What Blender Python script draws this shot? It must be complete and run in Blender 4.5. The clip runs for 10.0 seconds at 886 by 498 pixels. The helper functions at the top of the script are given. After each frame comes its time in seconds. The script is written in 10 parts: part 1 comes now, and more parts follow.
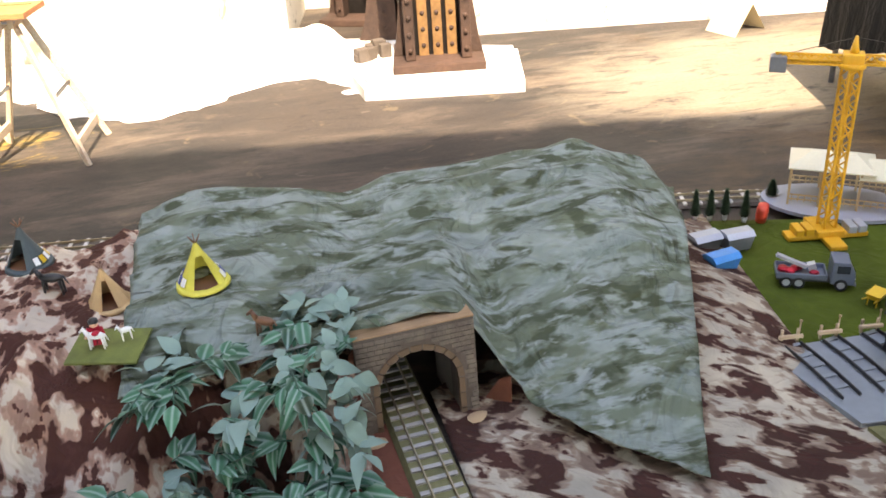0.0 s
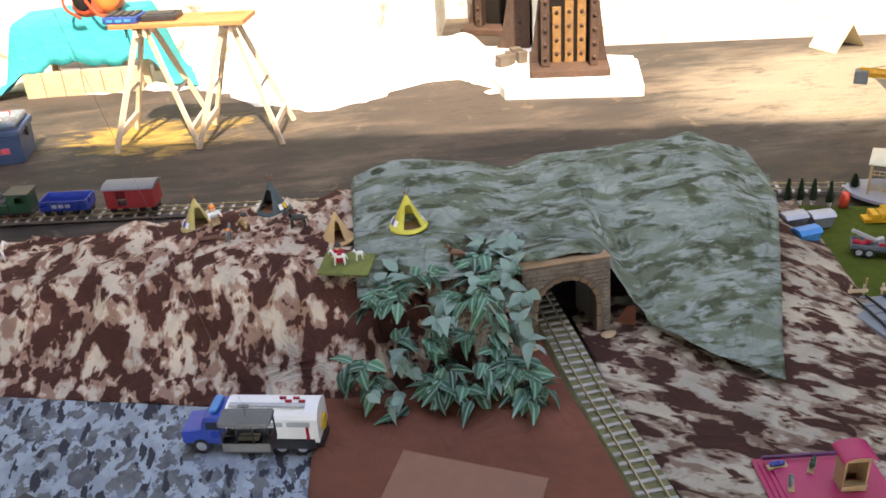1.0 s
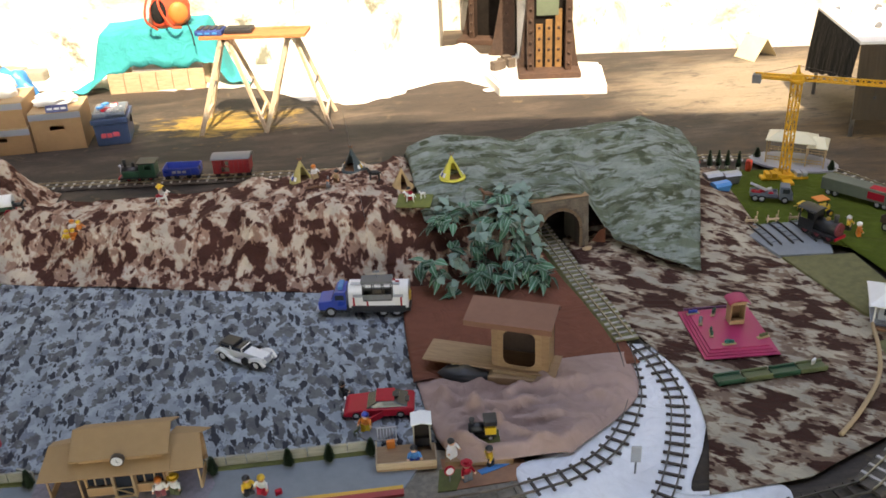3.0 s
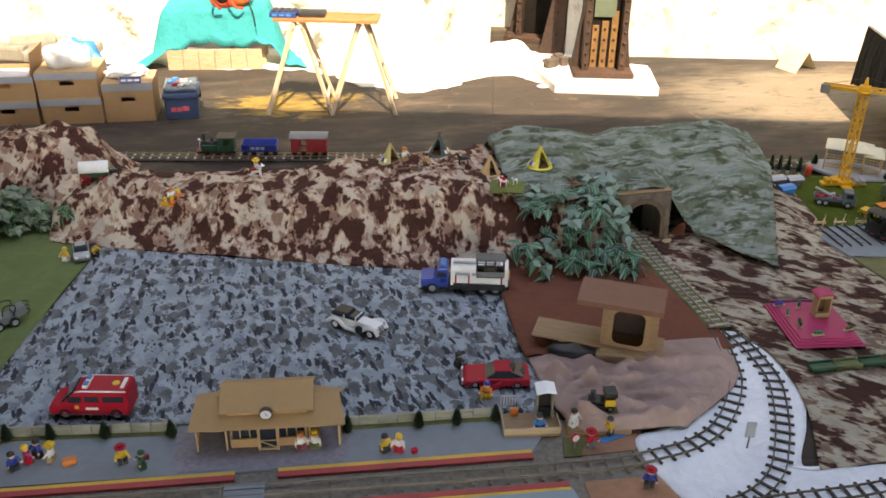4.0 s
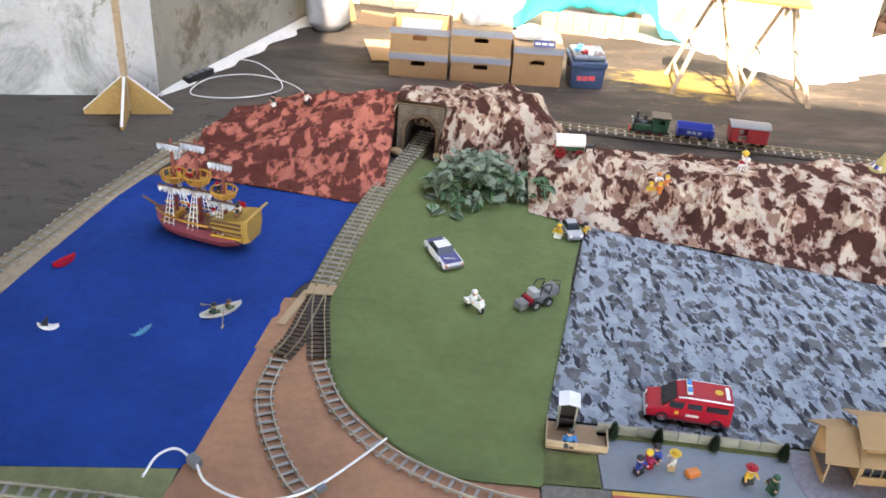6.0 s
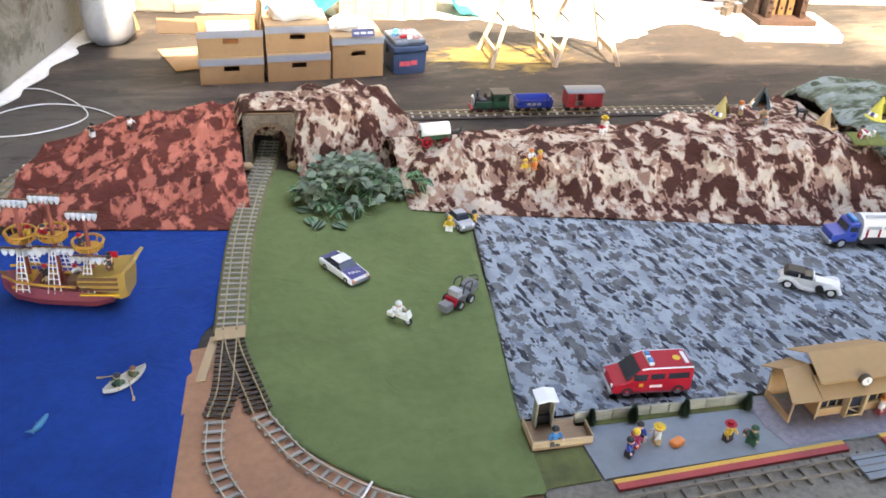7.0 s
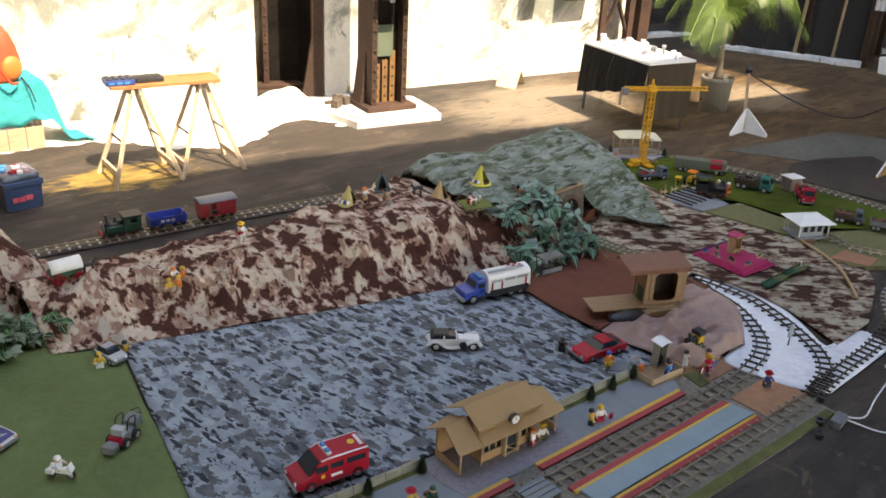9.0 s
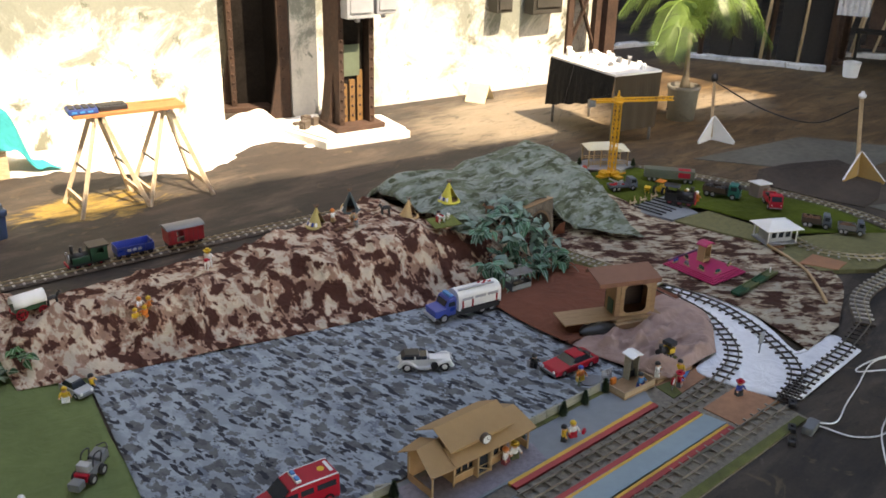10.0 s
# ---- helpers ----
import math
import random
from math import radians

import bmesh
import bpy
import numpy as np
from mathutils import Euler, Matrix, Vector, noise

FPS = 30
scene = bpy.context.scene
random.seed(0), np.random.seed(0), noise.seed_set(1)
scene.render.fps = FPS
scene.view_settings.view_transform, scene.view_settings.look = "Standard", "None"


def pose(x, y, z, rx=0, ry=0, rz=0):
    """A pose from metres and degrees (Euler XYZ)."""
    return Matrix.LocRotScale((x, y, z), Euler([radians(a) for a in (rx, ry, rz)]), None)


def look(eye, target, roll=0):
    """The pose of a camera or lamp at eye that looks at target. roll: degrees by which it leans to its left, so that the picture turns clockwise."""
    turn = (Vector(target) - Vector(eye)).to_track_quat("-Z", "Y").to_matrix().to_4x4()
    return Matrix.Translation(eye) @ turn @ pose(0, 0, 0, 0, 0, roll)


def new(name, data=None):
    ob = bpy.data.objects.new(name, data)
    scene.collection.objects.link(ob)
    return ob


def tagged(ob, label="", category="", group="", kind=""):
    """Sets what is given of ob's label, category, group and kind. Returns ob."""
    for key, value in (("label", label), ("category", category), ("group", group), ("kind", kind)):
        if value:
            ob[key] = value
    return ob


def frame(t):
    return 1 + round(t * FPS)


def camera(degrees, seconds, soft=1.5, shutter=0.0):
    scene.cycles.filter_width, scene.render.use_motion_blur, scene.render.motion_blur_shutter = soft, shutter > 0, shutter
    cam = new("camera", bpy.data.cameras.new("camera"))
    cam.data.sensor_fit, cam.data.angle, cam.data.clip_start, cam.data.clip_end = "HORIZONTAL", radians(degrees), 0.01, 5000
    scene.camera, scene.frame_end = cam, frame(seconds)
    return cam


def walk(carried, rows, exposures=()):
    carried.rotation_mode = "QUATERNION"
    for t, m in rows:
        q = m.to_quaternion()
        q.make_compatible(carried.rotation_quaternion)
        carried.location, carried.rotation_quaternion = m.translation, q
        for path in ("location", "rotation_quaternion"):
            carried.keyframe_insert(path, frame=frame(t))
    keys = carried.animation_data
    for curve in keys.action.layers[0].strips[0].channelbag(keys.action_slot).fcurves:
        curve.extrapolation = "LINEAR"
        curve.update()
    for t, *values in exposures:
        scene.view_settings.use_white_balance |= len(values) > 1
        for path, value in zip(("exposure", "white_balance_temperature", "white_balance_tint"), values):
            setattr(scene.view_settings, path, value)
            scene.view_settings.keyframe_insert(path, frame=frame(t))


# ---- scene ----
cam = camera(52.3, 10.0, 1.7)
EXPOSURES = [(0, 3.15, 7900, 17), (0.5, 3.0, 8000, 19), (1, 2.92, 8000, 17), (1.5, 2.88, 8000, 16), (2.5, 2.70, 8600, 15), (4, 2.58, 8700, 15), (4.5, 2.60, 8800, 15), (5, 2.84, 8600, 15), (5.5, 3.5, 8000, 17), (7, 3.62, 7900, 16), (7.5, 3.42, 7900, 16), (8, 2.92, 7900, 15), (8.5, 2.72, 8100, 15), (10, 2.55, 8500, 15)]
PATH = [
    (0, (1.464, -0.284, 1.341), (1.749, 1.450, 0.385), -3.69),
    (0.5, (1.339, -0.899, 1.557), (1.557, 0.867, 0.643), -4.17),
    (1, (1.187, -0.950, 1.556), (1.273, 0.817, 0.623), -4.00),
    (1.5, (1.046, -1.663, 1.818), (1.160, 0.110, 0.900), -3.89),
    (2, (0.846, -1.760, 1.829), (1.000, -0.008, 0.876), -3.41),
    (2.5, (0.789, -2.092, 1.949), (0.975, -0.337, 1.008), -2.16),
    (2.7, (0.808, -2.160, 1.957), (0.963, -0.399, 1.021), -2.74),
    (3.8, (0.346, -2.335, 1.971), (0.657, -0.588, 1.048), -2.11),
    (4, (0.207, -2.340, 1.981), (0.447, -0.589, 1.046), 1.02),
    (4.5, (-0.185, -2.251, 2.013), (-0.236, -0.492, 1.062), 0.44),
    (5, (-0.562, -2.181, 2.030), (-0.735, -0.454, 1.036), 1.82),
    (5.5, (-1.045, -2.164, 2.016), (-1.173, -0.432, 1.025), 2.24),
    (5.7, (-1.205, -2.124, 2.007), (-1.302, -0.406, 0.988), 3.69),
    (6.8, (-1.918, -1.773, 1.890), (-1.552, -0.104, 0.851), 2.33),
    (7, (-1.983, -1.751, 1.904), (-1.476, -0.113, 0.874), 3.46),
    (7.5, (-2.053, -1.744, 1.931), (-1.285, -0.136, 1.024), 3.80),
    (8, (-2.070, -1.756, 1.941), (-1.180, -0.192, 1.067), 4.60),
    (8.5, (-2.014, -1.788, 1.980), (-0.922, -0.326, 1.161), 2.28),
    (9, (-1.976, -1.828, 1.994), (-0.786, -0.444, 1.177), 2.92),
    (9.5, (-1.948, -1.842, 2.005), (-0.710, -0.479, 1.226), 1.99),
    (10, (-1.917, -1.846, 2.010), (-0.687, -0.479, 1.223), 1.40),
]
walk(cam, [(t, look(eye, target, roll)) for t, eye, target, roll in PATH], EXPOSURES)

# ---- world and sun ----
world = bpy.data.worlds.new("sky")
scene.world = world
world.use_nodes = True
wn = world.node_tree
sky = wn.nodes.new("ShaderNodeTexSky")
sky.sky_type, sky.sun_disc = "NISHITA", False
SUN_FROM = Vector((0.02, -0.70, 1.0)).normalized()
sky.sun_elevation = math.asin(SUN_FROM.z)
sky.sun_rotation = math.atan2(SUN_FROM.x, SUN_FROM.y)
wn.links.new(sky.outputs[0], wn.nodes["Background"].inputs[0])
wn.nodes["Background"].inputs[1].default_value = 0.15
sun_data = bpy.data.lights.new("sun", "SUN")
sun_data.energy, sun_data.angle, sun_data.color = 2.0, radians(0.5), (1.0, 0.93, 0.82)
sun = new("sun", sun_data)
sun.matrix_world = look(tuple(SUN_FROM * 20), (0, 0, 0))

# ---- small tools ----
rnd = random.Random(7)


def link_mesh(name, bm, materials, smooth=False):
    me = bpy.data.meshes.new(name)
    bm.to_mesh(me)
    bm.free()
    for m in materials if isinstance(materials, (list, tuple)) else [materials]:
        me.materials.append(m)
    if smooth:
        for p in me.polygons:
            p.use_smooth = True
    return me


def thing(name, m, label, category, group=""):
    """An empty at the base of a thing, to carry its parts."""
    ob = new(name)
    ob.empty_display_size = 0.02
    ob.matrix_basis = m
    return tagged(ob, label, category, group)


def part(name, bm, material, parent, label="", smooth=False):
    ob = new(name, link_mesh(name, bm, material, smooth))
    ob.parent = parent
    return tagged(ob, label)


def solo(name, bm, material, m, label, category, group="", kind="", smooth=False):
    """A thing that is one mesh."""
    ob = new(name, link_mesh(name, bm, material, smooth))
    ob.matrix_basis = m
    return tagged(ob, label, category, group, kind)


def box(bm, sx, sy, sz, x=0, y=0, z=0, bevel=0.0, rz=0, rx=0, ry=0, mi=0):
    """A box of that size standing on z, about (x, y)."""
    r = bmesh.ops.create_cube(bm, size=1.0)
    vs = r["verts"]
    bmesh.ops.scale(bm, vec=(sx, sy, sz), verts=vs)
    faces = list({f for v in vs for f in v.link_faces})
    if bevel > 0:
        es = list({e for v in vs for e in v.link_edges})
        out = bmesh.ops.bevel(bm, geom=es, offset=bevel, segments=2, profile=0.6, affect="EDGES")
        faces = list({f for f in out["faces"]} | {f for v in out["verts"] for f in v.link_faces})
        vs = list({v for f in faces for v in f.verts})
    bmesh.ops.transform(bm, matrix=pose(x, y, z + (sz / 2), rx, ry, rz), verts=vs)
    for f in faces:
        f.material_index = mi
    return vs


def rod(bm, a, b, r, r2=None, n=10, mi=0, caps=True):
    """A round bar from a to b."""
    a, b = Vector(a), Vector(b)
    d = b - a
    q = d.to_track_quat("Z", "Y").to_matrix().to_4x4()
    m = Matrix.Translation((a + b) / 2) @ q
    r0 = bmesh.ops.create_cone(bm, cap_ends=caps, cap_tris=False, segments=n, radius1=r, radius2=r if r2 is None else r2, depth=d.length, matrix=m)
    for f in {f for v in r0["verts"] for f in v.link_faces}:
        f.material_index = mi
        f.smooth = len(f.verts) == 4
    return r0["verts"]


def bar(bm, a, b, w, h, mi=0, roll=0):
    """A square bar from a to b."""
    a, b = Vector(a), Vector(b)
    d = b - a
    q = d.to_track_quat("Y", "Z").to_matrix().to_4x4()
    r0 = bmesh.ops.create_cube(bm, size=1.0, matrix=Matrix.Translation((a + b) / 2) @ q @ pose(0, 0, 0, 0, roll, 0) @ Matrix.Diagonal((w, d.length, h, 1)))
    for f in {f for v in r0["verts"] for f in v.link_faces}:
        f.material_index = mi
    return r0["verts"]


def ball(bm, x, y, z, rx, ry=None, rz=None, mi=0, n=10):
    r0 = bmesh.ops.create_uvsphere(bm, u_segments=n, v_segments=max(5, n // 2 + 1), radius=1.0,
                                   matrix=Matrix.Translation((x, y, z)) @ Matrix.Diagonal((rx, ry or rx, rz or rx, 1)))
    for f in {f for v in r0["verts"] for f in v.link_faces}:
        f.material_index = mi
        f.smooth = True
    return r0["verts"]


def loft(bm, rings, mi=0, close=True, caps=True, smooth=False):
    """Skins rings of equally many points."""
    rows = [[bm.verts.new(p) for p in ring] for ring in rings]
    n = len(rows[0])
    fs = []
    for a, b in zip(rows, rows[1:]):
        for i in range(n if close else n - 1):
            j = (i + 1) % n
            fs.append(bm.faces.new((a[i], a[j], b[j], b[i])))
    if caps and close:
        fs.append(bm.faces.new(rows[0][::-1]))
        fs.append(bm.faces.new(rows[-1]))
    for f in fs:
        f.material_index = mi
        f.smooth = smooth
    bmesh.ops.recalc_face_normals(bm, faces=fs)
    return fs


def spline(points, step):
    """A smooth line through points, cut into even steps: list of Vectors."""
    p = [Vector(q) if len(q) == 3 else Vector((q[0], q[1], 0)) for q in points]
    if len(p) == 2:
        fine = [p[0].lerp(p[1], i / 40) for i in range(41)]
    else:
        q = [p[0] * 2 - p[1]] + p + [p[-1] * 2 - p[-2]]
        fine = []
        for i in range(1, len(q) - 2):
            for k in range(24):
                t = k / 24
                a, b, c, d = q[i - 1], q[i], q[i + 1], q[i + 2]
                fine.append(0.5 * (2 * b + (c - a) * t + (2 * a - 5 * b + 4 * c - d) * t * t + (3 * b - a - 3 * c + d) * t ** 3))
        fine.append(p[-1])
    lengths = [0.0]
    for a, b in zip(fine, fine[1:]):
        lengths.append(lengths[-1] + (b - a).length)
    n = max(1, round(lengths[-1] / step))
    out, k = [], 0
    for i in range(n + 1):
        s = lengths[-1] * i / n
        while k < len(fine) - 2 and lengths[k + 1] < s:
            k += 1
        u = (s - lengths[k]) / max(1e-9, lengths[k + 1] - lengths[k])
        out.append(fine[k].lerp(fine[k + 1], min(1, max(0, u))))
    return out


def tube(bm, points, r, n=8, mi=0):
    """A round cord along points."""
    rings = []
    for i, p in enumerate(points):
        d = (points[min(i + 1, len(points) - 1)] - points[max(i - 1, 0)]).normalized()
        side = d.cross(Vector((0, 0, 1)))
        side = side.normalized() if side.length > 1e-4 else Vector((1, 0, 0))
        up = side.cross(d)
        rings.append([p + r * (math.cos(a) * side + math.sin(a) * up) for a in (2 * math.pi * k / n for k in range(n))])
    return loft(bm, rings, mi, smooth=True)


def clamp01(v):
    return max(0.0, min(1.0, v))


def smooth01(v):
    v = clamp01(v)
    return v * v * (3 - 2 * v)


def knots(x, table):
    """A smooth value between knots (x, value)."""
    if x <= table[0][0]:
        return table[0][1]
    for (a, va), (b, vb) in zip(table, table[1:]):
        if x <= b:
            return va + (vb - va) * smooth01((x - a) / (b - a))
    return table[-1][1]


def nz(x, y, z=0.0, s=1.0):
    return noise.noise(Vector((x * s, y * s, z)))


def ruled(name, side_a, side_b, step, height, material, label, category, thick=0.003):
    """A cloth between two edges; height(x, y, u, v) gives its z."""
    a, b = spline(side_a, 0.01), spline(side_b, 0.01)
    la = sum((q - p).length for p, q in zip(a, a[1:]))
    lb = sum((q - p).length for p, q in zip(b, b[1:]))
    nu = max(4, int(max(la, lb) / step))
    wide = max((a[0] - b[0]).length, (a[-1] - b[-1]).length, (a[len(a) // 2] - b[len(b) // 2]).length)
    nv = max(3, int(wide / step))
    bm = bmesh.new()
    rows = []
    for j in range(nv + 1):
        row = []
        for i in range(nu + 1):
            p = a[round(i / nu * (len(a) - 1))].lerp(b[round(i / nu * (len(b) - 1))], j / nv)
            row.append(bm.verts.new((p.x, p.y, height(p.x, p.y, i / nu, j / nv))))
        rows.append(row)
    for j in range(nv):
        for i in range(nu):
            bm.faces.new((rows[j][i], rows[j][i + 1], rows[j + 1][i + 1], rows[j + 1][i]))
    bmesh.ops.recalc_face_normals(bm, faces=bm.faces[:])
    if sum(f.normal.z for f in bm.faces) < 0:
        bmesh.ops.reverse_faces(bm, faces=bm.faces[:])
    ob = solo(name, bm, material, Matrix(), label, category, smooth=True)
    mod = ob.modifiers.new("thickness", "SOLIDIFY")
    mod.thickness, mod.offset = thick, -1
    return ob


# ---- materials ----
def nodes_of(name):
    m = bpy.data.materials.new(name)
    m.use_nodes = True
    t = m.node_tree
    return m, t, t.nodes["Principled BSDF"]


def node(t, kind, **values):
    n = t.nodes.new(kind)
    for k, v in values.items():
        n.inputs[k].default_value = v
    return n


def noise_node(t, coords, scale, detail=4.0, rough=0.6, distort=0.0):
    n = node(t, "ShaderNodeTexNoise", Scale=scale, Detail=detail, Roughness=rough, Distortion=distort)
    t.links.new(coords, n.inputs["Vector"])
    return n.outputs["Fac"]


def ramp(t, fac, stops, hard=False):
    r = t.nodes.new("ShaderNodeValToRGB")
    r.color_ramp.interpolation = "CONSTANT" if hard else "LINEAR"
    e = r.color_ramp.elements
    e[0].position, e[0].color = stops[0][0], (*stops[0][1], 1)
    e[1].position, e[1].color = stops[-1][0], (*stops[-1][1], 1)
    for p, c in stops[1:-1]:
        k = e.new(p)
        k.color = (*c, 1)
    t.links.new(fac, r.inputs[0])
    return r.outputs[0]


def mix(t, fac, a, b, kind="MIX"):
    n = t.nodes.new("ShaderNodeMix")
    n.data_type, n.blend_type = "RGBA", kind
    for slot, v in ((0, fac), (6, a), (7, b)):
        if isinstance(v, bpy.types.NodeSocket):
            t.links.new(v, n.inputs[slot])
        elif isinstance(v, tuple):
            n.inputs[slot].default_value = (*v, 1)
        else:
            n.inputs[slot].default_value = v
    return n.outputs[2]


def coords(t, scale=(1, 1, 1), rot=(0, 0, 0), random_shift=False, turn=0.0):
    """Object coordinates: turned about z, then scaled, then rotated."""
    c = t.nodes.new("ShaderNodeTexCoord")
    first = c.outputs["Object"]
    if turn:
        q = t.nodes.new("ShaderNodeMapping")
        q.inputs["Rotation"].default_value = (0, 0, turn)
        t.links.new(first, q.inputs[0])
        first = q.outputs[0]
    m = t.nodes.new("ShaderNodeMapping")
    m.inputs["Scale"].default_value = scale
    m.inputs["Rotation"].default_value = rot
    t.links.new(first, m.inputs[0])
    if random_shift:
        o = t.nodes.new("ShaderNodeObjectInfo")
        k = t.nodes.new("ShaderNodeMath")
        k.operation = "MULTIPLY"
        k.inputs[1].default_value = 13.0
        t.links.new(o.outputs["Random"], k.inputs[0])
        t.links.new(k.outputs[0], m.inputs["Location"])
    return m.outputs[0]


def bump(t, shader, fac, strength, distance):
    b = node(t, "ShaderNodeBump", Strength=strength, Distance=distance)
    t.links.new(fac, b.inputs["Height"])
    t.links.new(b.outputs[0], shader.inputs["Normal"])


def plain(name, base, rough=0.5, metal=0.0, vary=0.25, scale=40.0, relief=0.15, depth=0.001, coat=0.0, shift=False):
    """Painted, moulded or metal surface with grime at two scales."""
    m, t, s = nodes_of(name)
    c = coords(t, random_shift=shift)
    big = noise_node(t, c, scale * 0.25, 3)
    fine = noise_node(t, c, scale * 4, 5)
    dark = tuple(v * (1 - vary) for v in base)
    light = tuple(min(1.0, v * (1 + vary * 0.6) + 0.01) for v in base)
    col = ramp(t, big, [(0.3, dark), (0.7, light)])
    col = mix(t, 0.25, col, ramp(t, fine, [(0.35, dark), (0.65, light)]))
    t.links.new(col, s.inputs["Base Color"])
    s.inputs["Metallic"].default_value = metal
    t.links.new(ramp(t, big, [(0.3, (rough * 0.85,) * 3), (0.7, (min(1, rough * 1.2),) * 3)]), s.inputs["Roughness"])
    s.inputs["Coat Weight"].default_value = coat
    if relief:
        bump(t, s, fine, relief, depth)
    return m


def creases(t, s, c, strength=0.8):
    """Crumpled creases under the weave's own relief."""
    n = noise_node(t, c, 7.0, 3, 0.5, 1.2)
    r = ramp(t, n, [(0.36, (0, 0, 0)), (0.5, (1, 1, 1)), (0.64, (0, 0, 0))])
    b = node(t, "ShaderNodeBump", Strength=strength, Distance=0.018)
    t.links.new(r, b.inputs["Height"])
    last = s.inputs["Normal"].links[0].from_node
    t.links.new(b.outputs[0], last.inputs["Normal"])


def camo(name, base, blotches, scale, stretch=(1, 1, 1), rot=0.0, weave=900.0, edge_w=0.02, distort=0.25, rumple=0.3, halo=None, wash=0.5, turn=0.0):
    """Printed camouflage cloth: base colours with sharp blotches, faded and woven."""
    m, t, s = nodes_of(name)
    c = coords(t, stretch, (0, 0, rot), turn=turn)
    soft = noise_node(t, c, scale * 0.6, 3)
    col = ramp(t, soft, [(0.35, base[0]), (0.65, base[1])])
    prints = []
    for k, (colour, level, size) in enumerate(blotches):
        off = t.nodes.new("ShaderNodeMapping")
        off.inputs["Location"].default_value = (3.1 * k, 7.7 * k, 1.3 * k)
        t.links.new(c, off.inputs[0])
        prints.append((colour, level, noise_node(t, off.outputs[0], scale * size, 3.0, 0.54, distort)))
    if halo:
        # the print bleeds out in a paler brown round each blotch
        for colour, level, n in prints:
            col = mix(t, ramp(t, n, [(level - 0.055, (0, 0, 0)), (level - 0.03, (0.8, 0.8, 0.8))]), col, halo)
    for colour, level, n in prints:
        col = mix(t, ramp(t, n, [(level - edge_w, (0, 0, 0)), (level + edge_w, (1, 1, 1))]), col, colour)
    plainc = coords(t)
    fade = noise_node(t, plainc, 9.0, 4)
    col = mix(t, wash, col, ramp(t, fade, [(0.3, (0.62, 0.62, 0.62)), (0.7, (1, 1, 1))]), "MULTIPLY")
    t.links.new(col, s.inputs["Base Color"])
    s.inputs["Roughness"].default_value = 0.9
    s.inputs["Specular IOR Level"].default_value = 0.2
    w = noise_node(t, plainc, weave, 2)
    bump(t, s, w, 0.25, 0.0006)
    creases(t, s, plainc, rumple)
    return m


def cells(t, c, scale, random_):
    v = node(t, "ShaderNodeTexVoronoi", Scale=scale, Randomness=random_)
    t.links.new(c, v.inputs["Vector"])
    return v.outputs["Distance"]


def warped(t, c, scale, amount):
    """Coordinates pushed about by noise, for ragged outlines."""
    n = node(t, "ShaderNodeTexNoise", Scale=scale, Detail=3.0, Roughness=0.6)
    t.links.new(c, n.inputs["Vector"])
    a = t.nodes.new("ShaderNodeVectorMath")
    a.operation = "MULTIPLY_ADD"
    a.inputs[1].default_value = (amount, amount, amount)
    t.links.new(n.outputs["Color"], a.inputs[0])
    t.links.new(c, a.inputs[2])
    return a.outputs[0]


def urban_camo(name):
    """Blue-grey print: ragged grey stars in rows, small black flecks beside them."""
    m, t, s = nodes_of(name)
    c = coords(t, (1, 0.66, 1), (0, 0, 0.16), turn=-0.15)
    w = warped(t, c, 28.0, 0.095)
    w2 = warped(t, c, 30.0, 0.05)
    col = ramp(t, noise_node(t, w2, 18.0, 2), [(0.44, (0.265, 0.305, 0.335)), (0.56, (0.345, 0.39, 0.42))])
    col = mix(t, ramp(t, noise_node(t, w, 17.0, 3, 0.55), [(0.585, (0, 0, 0)), (0.60, (1, 1, 1))]), col, (0.175, 0.20, 0.235))
    star = cells(t, w, 17.0, 0.6)
    grey = ramp(t, noise_node(t, w2, 22.0, 3), [(0.42, (0.10, 0.105, 0.11)), (0.58, (0.155, 0.16, 0.16))])
    col = mix(t, ramp(t, star, [(0.43, (1, 1, 1)), (0.46, (0, 0, 0))]), col, grey)
    f = warped(t, coords(t, (1.0, 0.36, 1), (0, 0, 0.30), turn=-0.15), 26.0, 0.06)
    fleck = cells(t, f, 28.0, 0.92)
    col = mix(t, ramp(t, fleck, [(0.31, (1, 1, 1)), (0.35, (0, 0, 0))]), col, (0.04, 0.043, 0.052))
    plainc = coords(t)
    col = mix(t, 0.4, col, ramp(t, noise_node(t, plainc, 5.0, 4), [(0.3, (0.68, 0.68, 0.68)), (0.7, (1, 1, 1))]), "MULTIPLY")
    t.links.new(col, s.inputs["Base Color"])
    s.inputs["Roughness"].default_value = 0.9
    s.inputs["Specular IOR Level"].default_value = 0.2
    bump(t, s, noise_node(t, plainc, 900.0, 2), 0.25, 0.0006)
    creases(t, s, plainc, 0.12)
    return m


def cloth(name, base, vary=0.2, rough=0.9, weave=900.0):
    m, t, s = nodes_of(name)
    c = coords(t)
    big = noise_node(t, c, 3.0, 4)
    mid = noise_node(t, c, 24.0, 4)
    col = ramp(t, big, [(0.3, tuple(v * (1 - vary) for v in base)), (0.7, tuple(min(1, v * (1 + vary)) for v in base))])
    col = mix(t, 0.3, col, ramp(t, mid, [(0.35, tuple(v * 0.75 for v in base)), (0.65, base)]))
    t.links.new(col, s.inputs["Base Color"])
    s.inputs["Roughness"].default_value = rough
    s.inputs["Specular IOR Level"].default_value = 0.2
    bump(t, s, noise_node(t, c, weave, 2), 0.2, 0.0006)
    creases(t, s, c, 0.25)
    return m


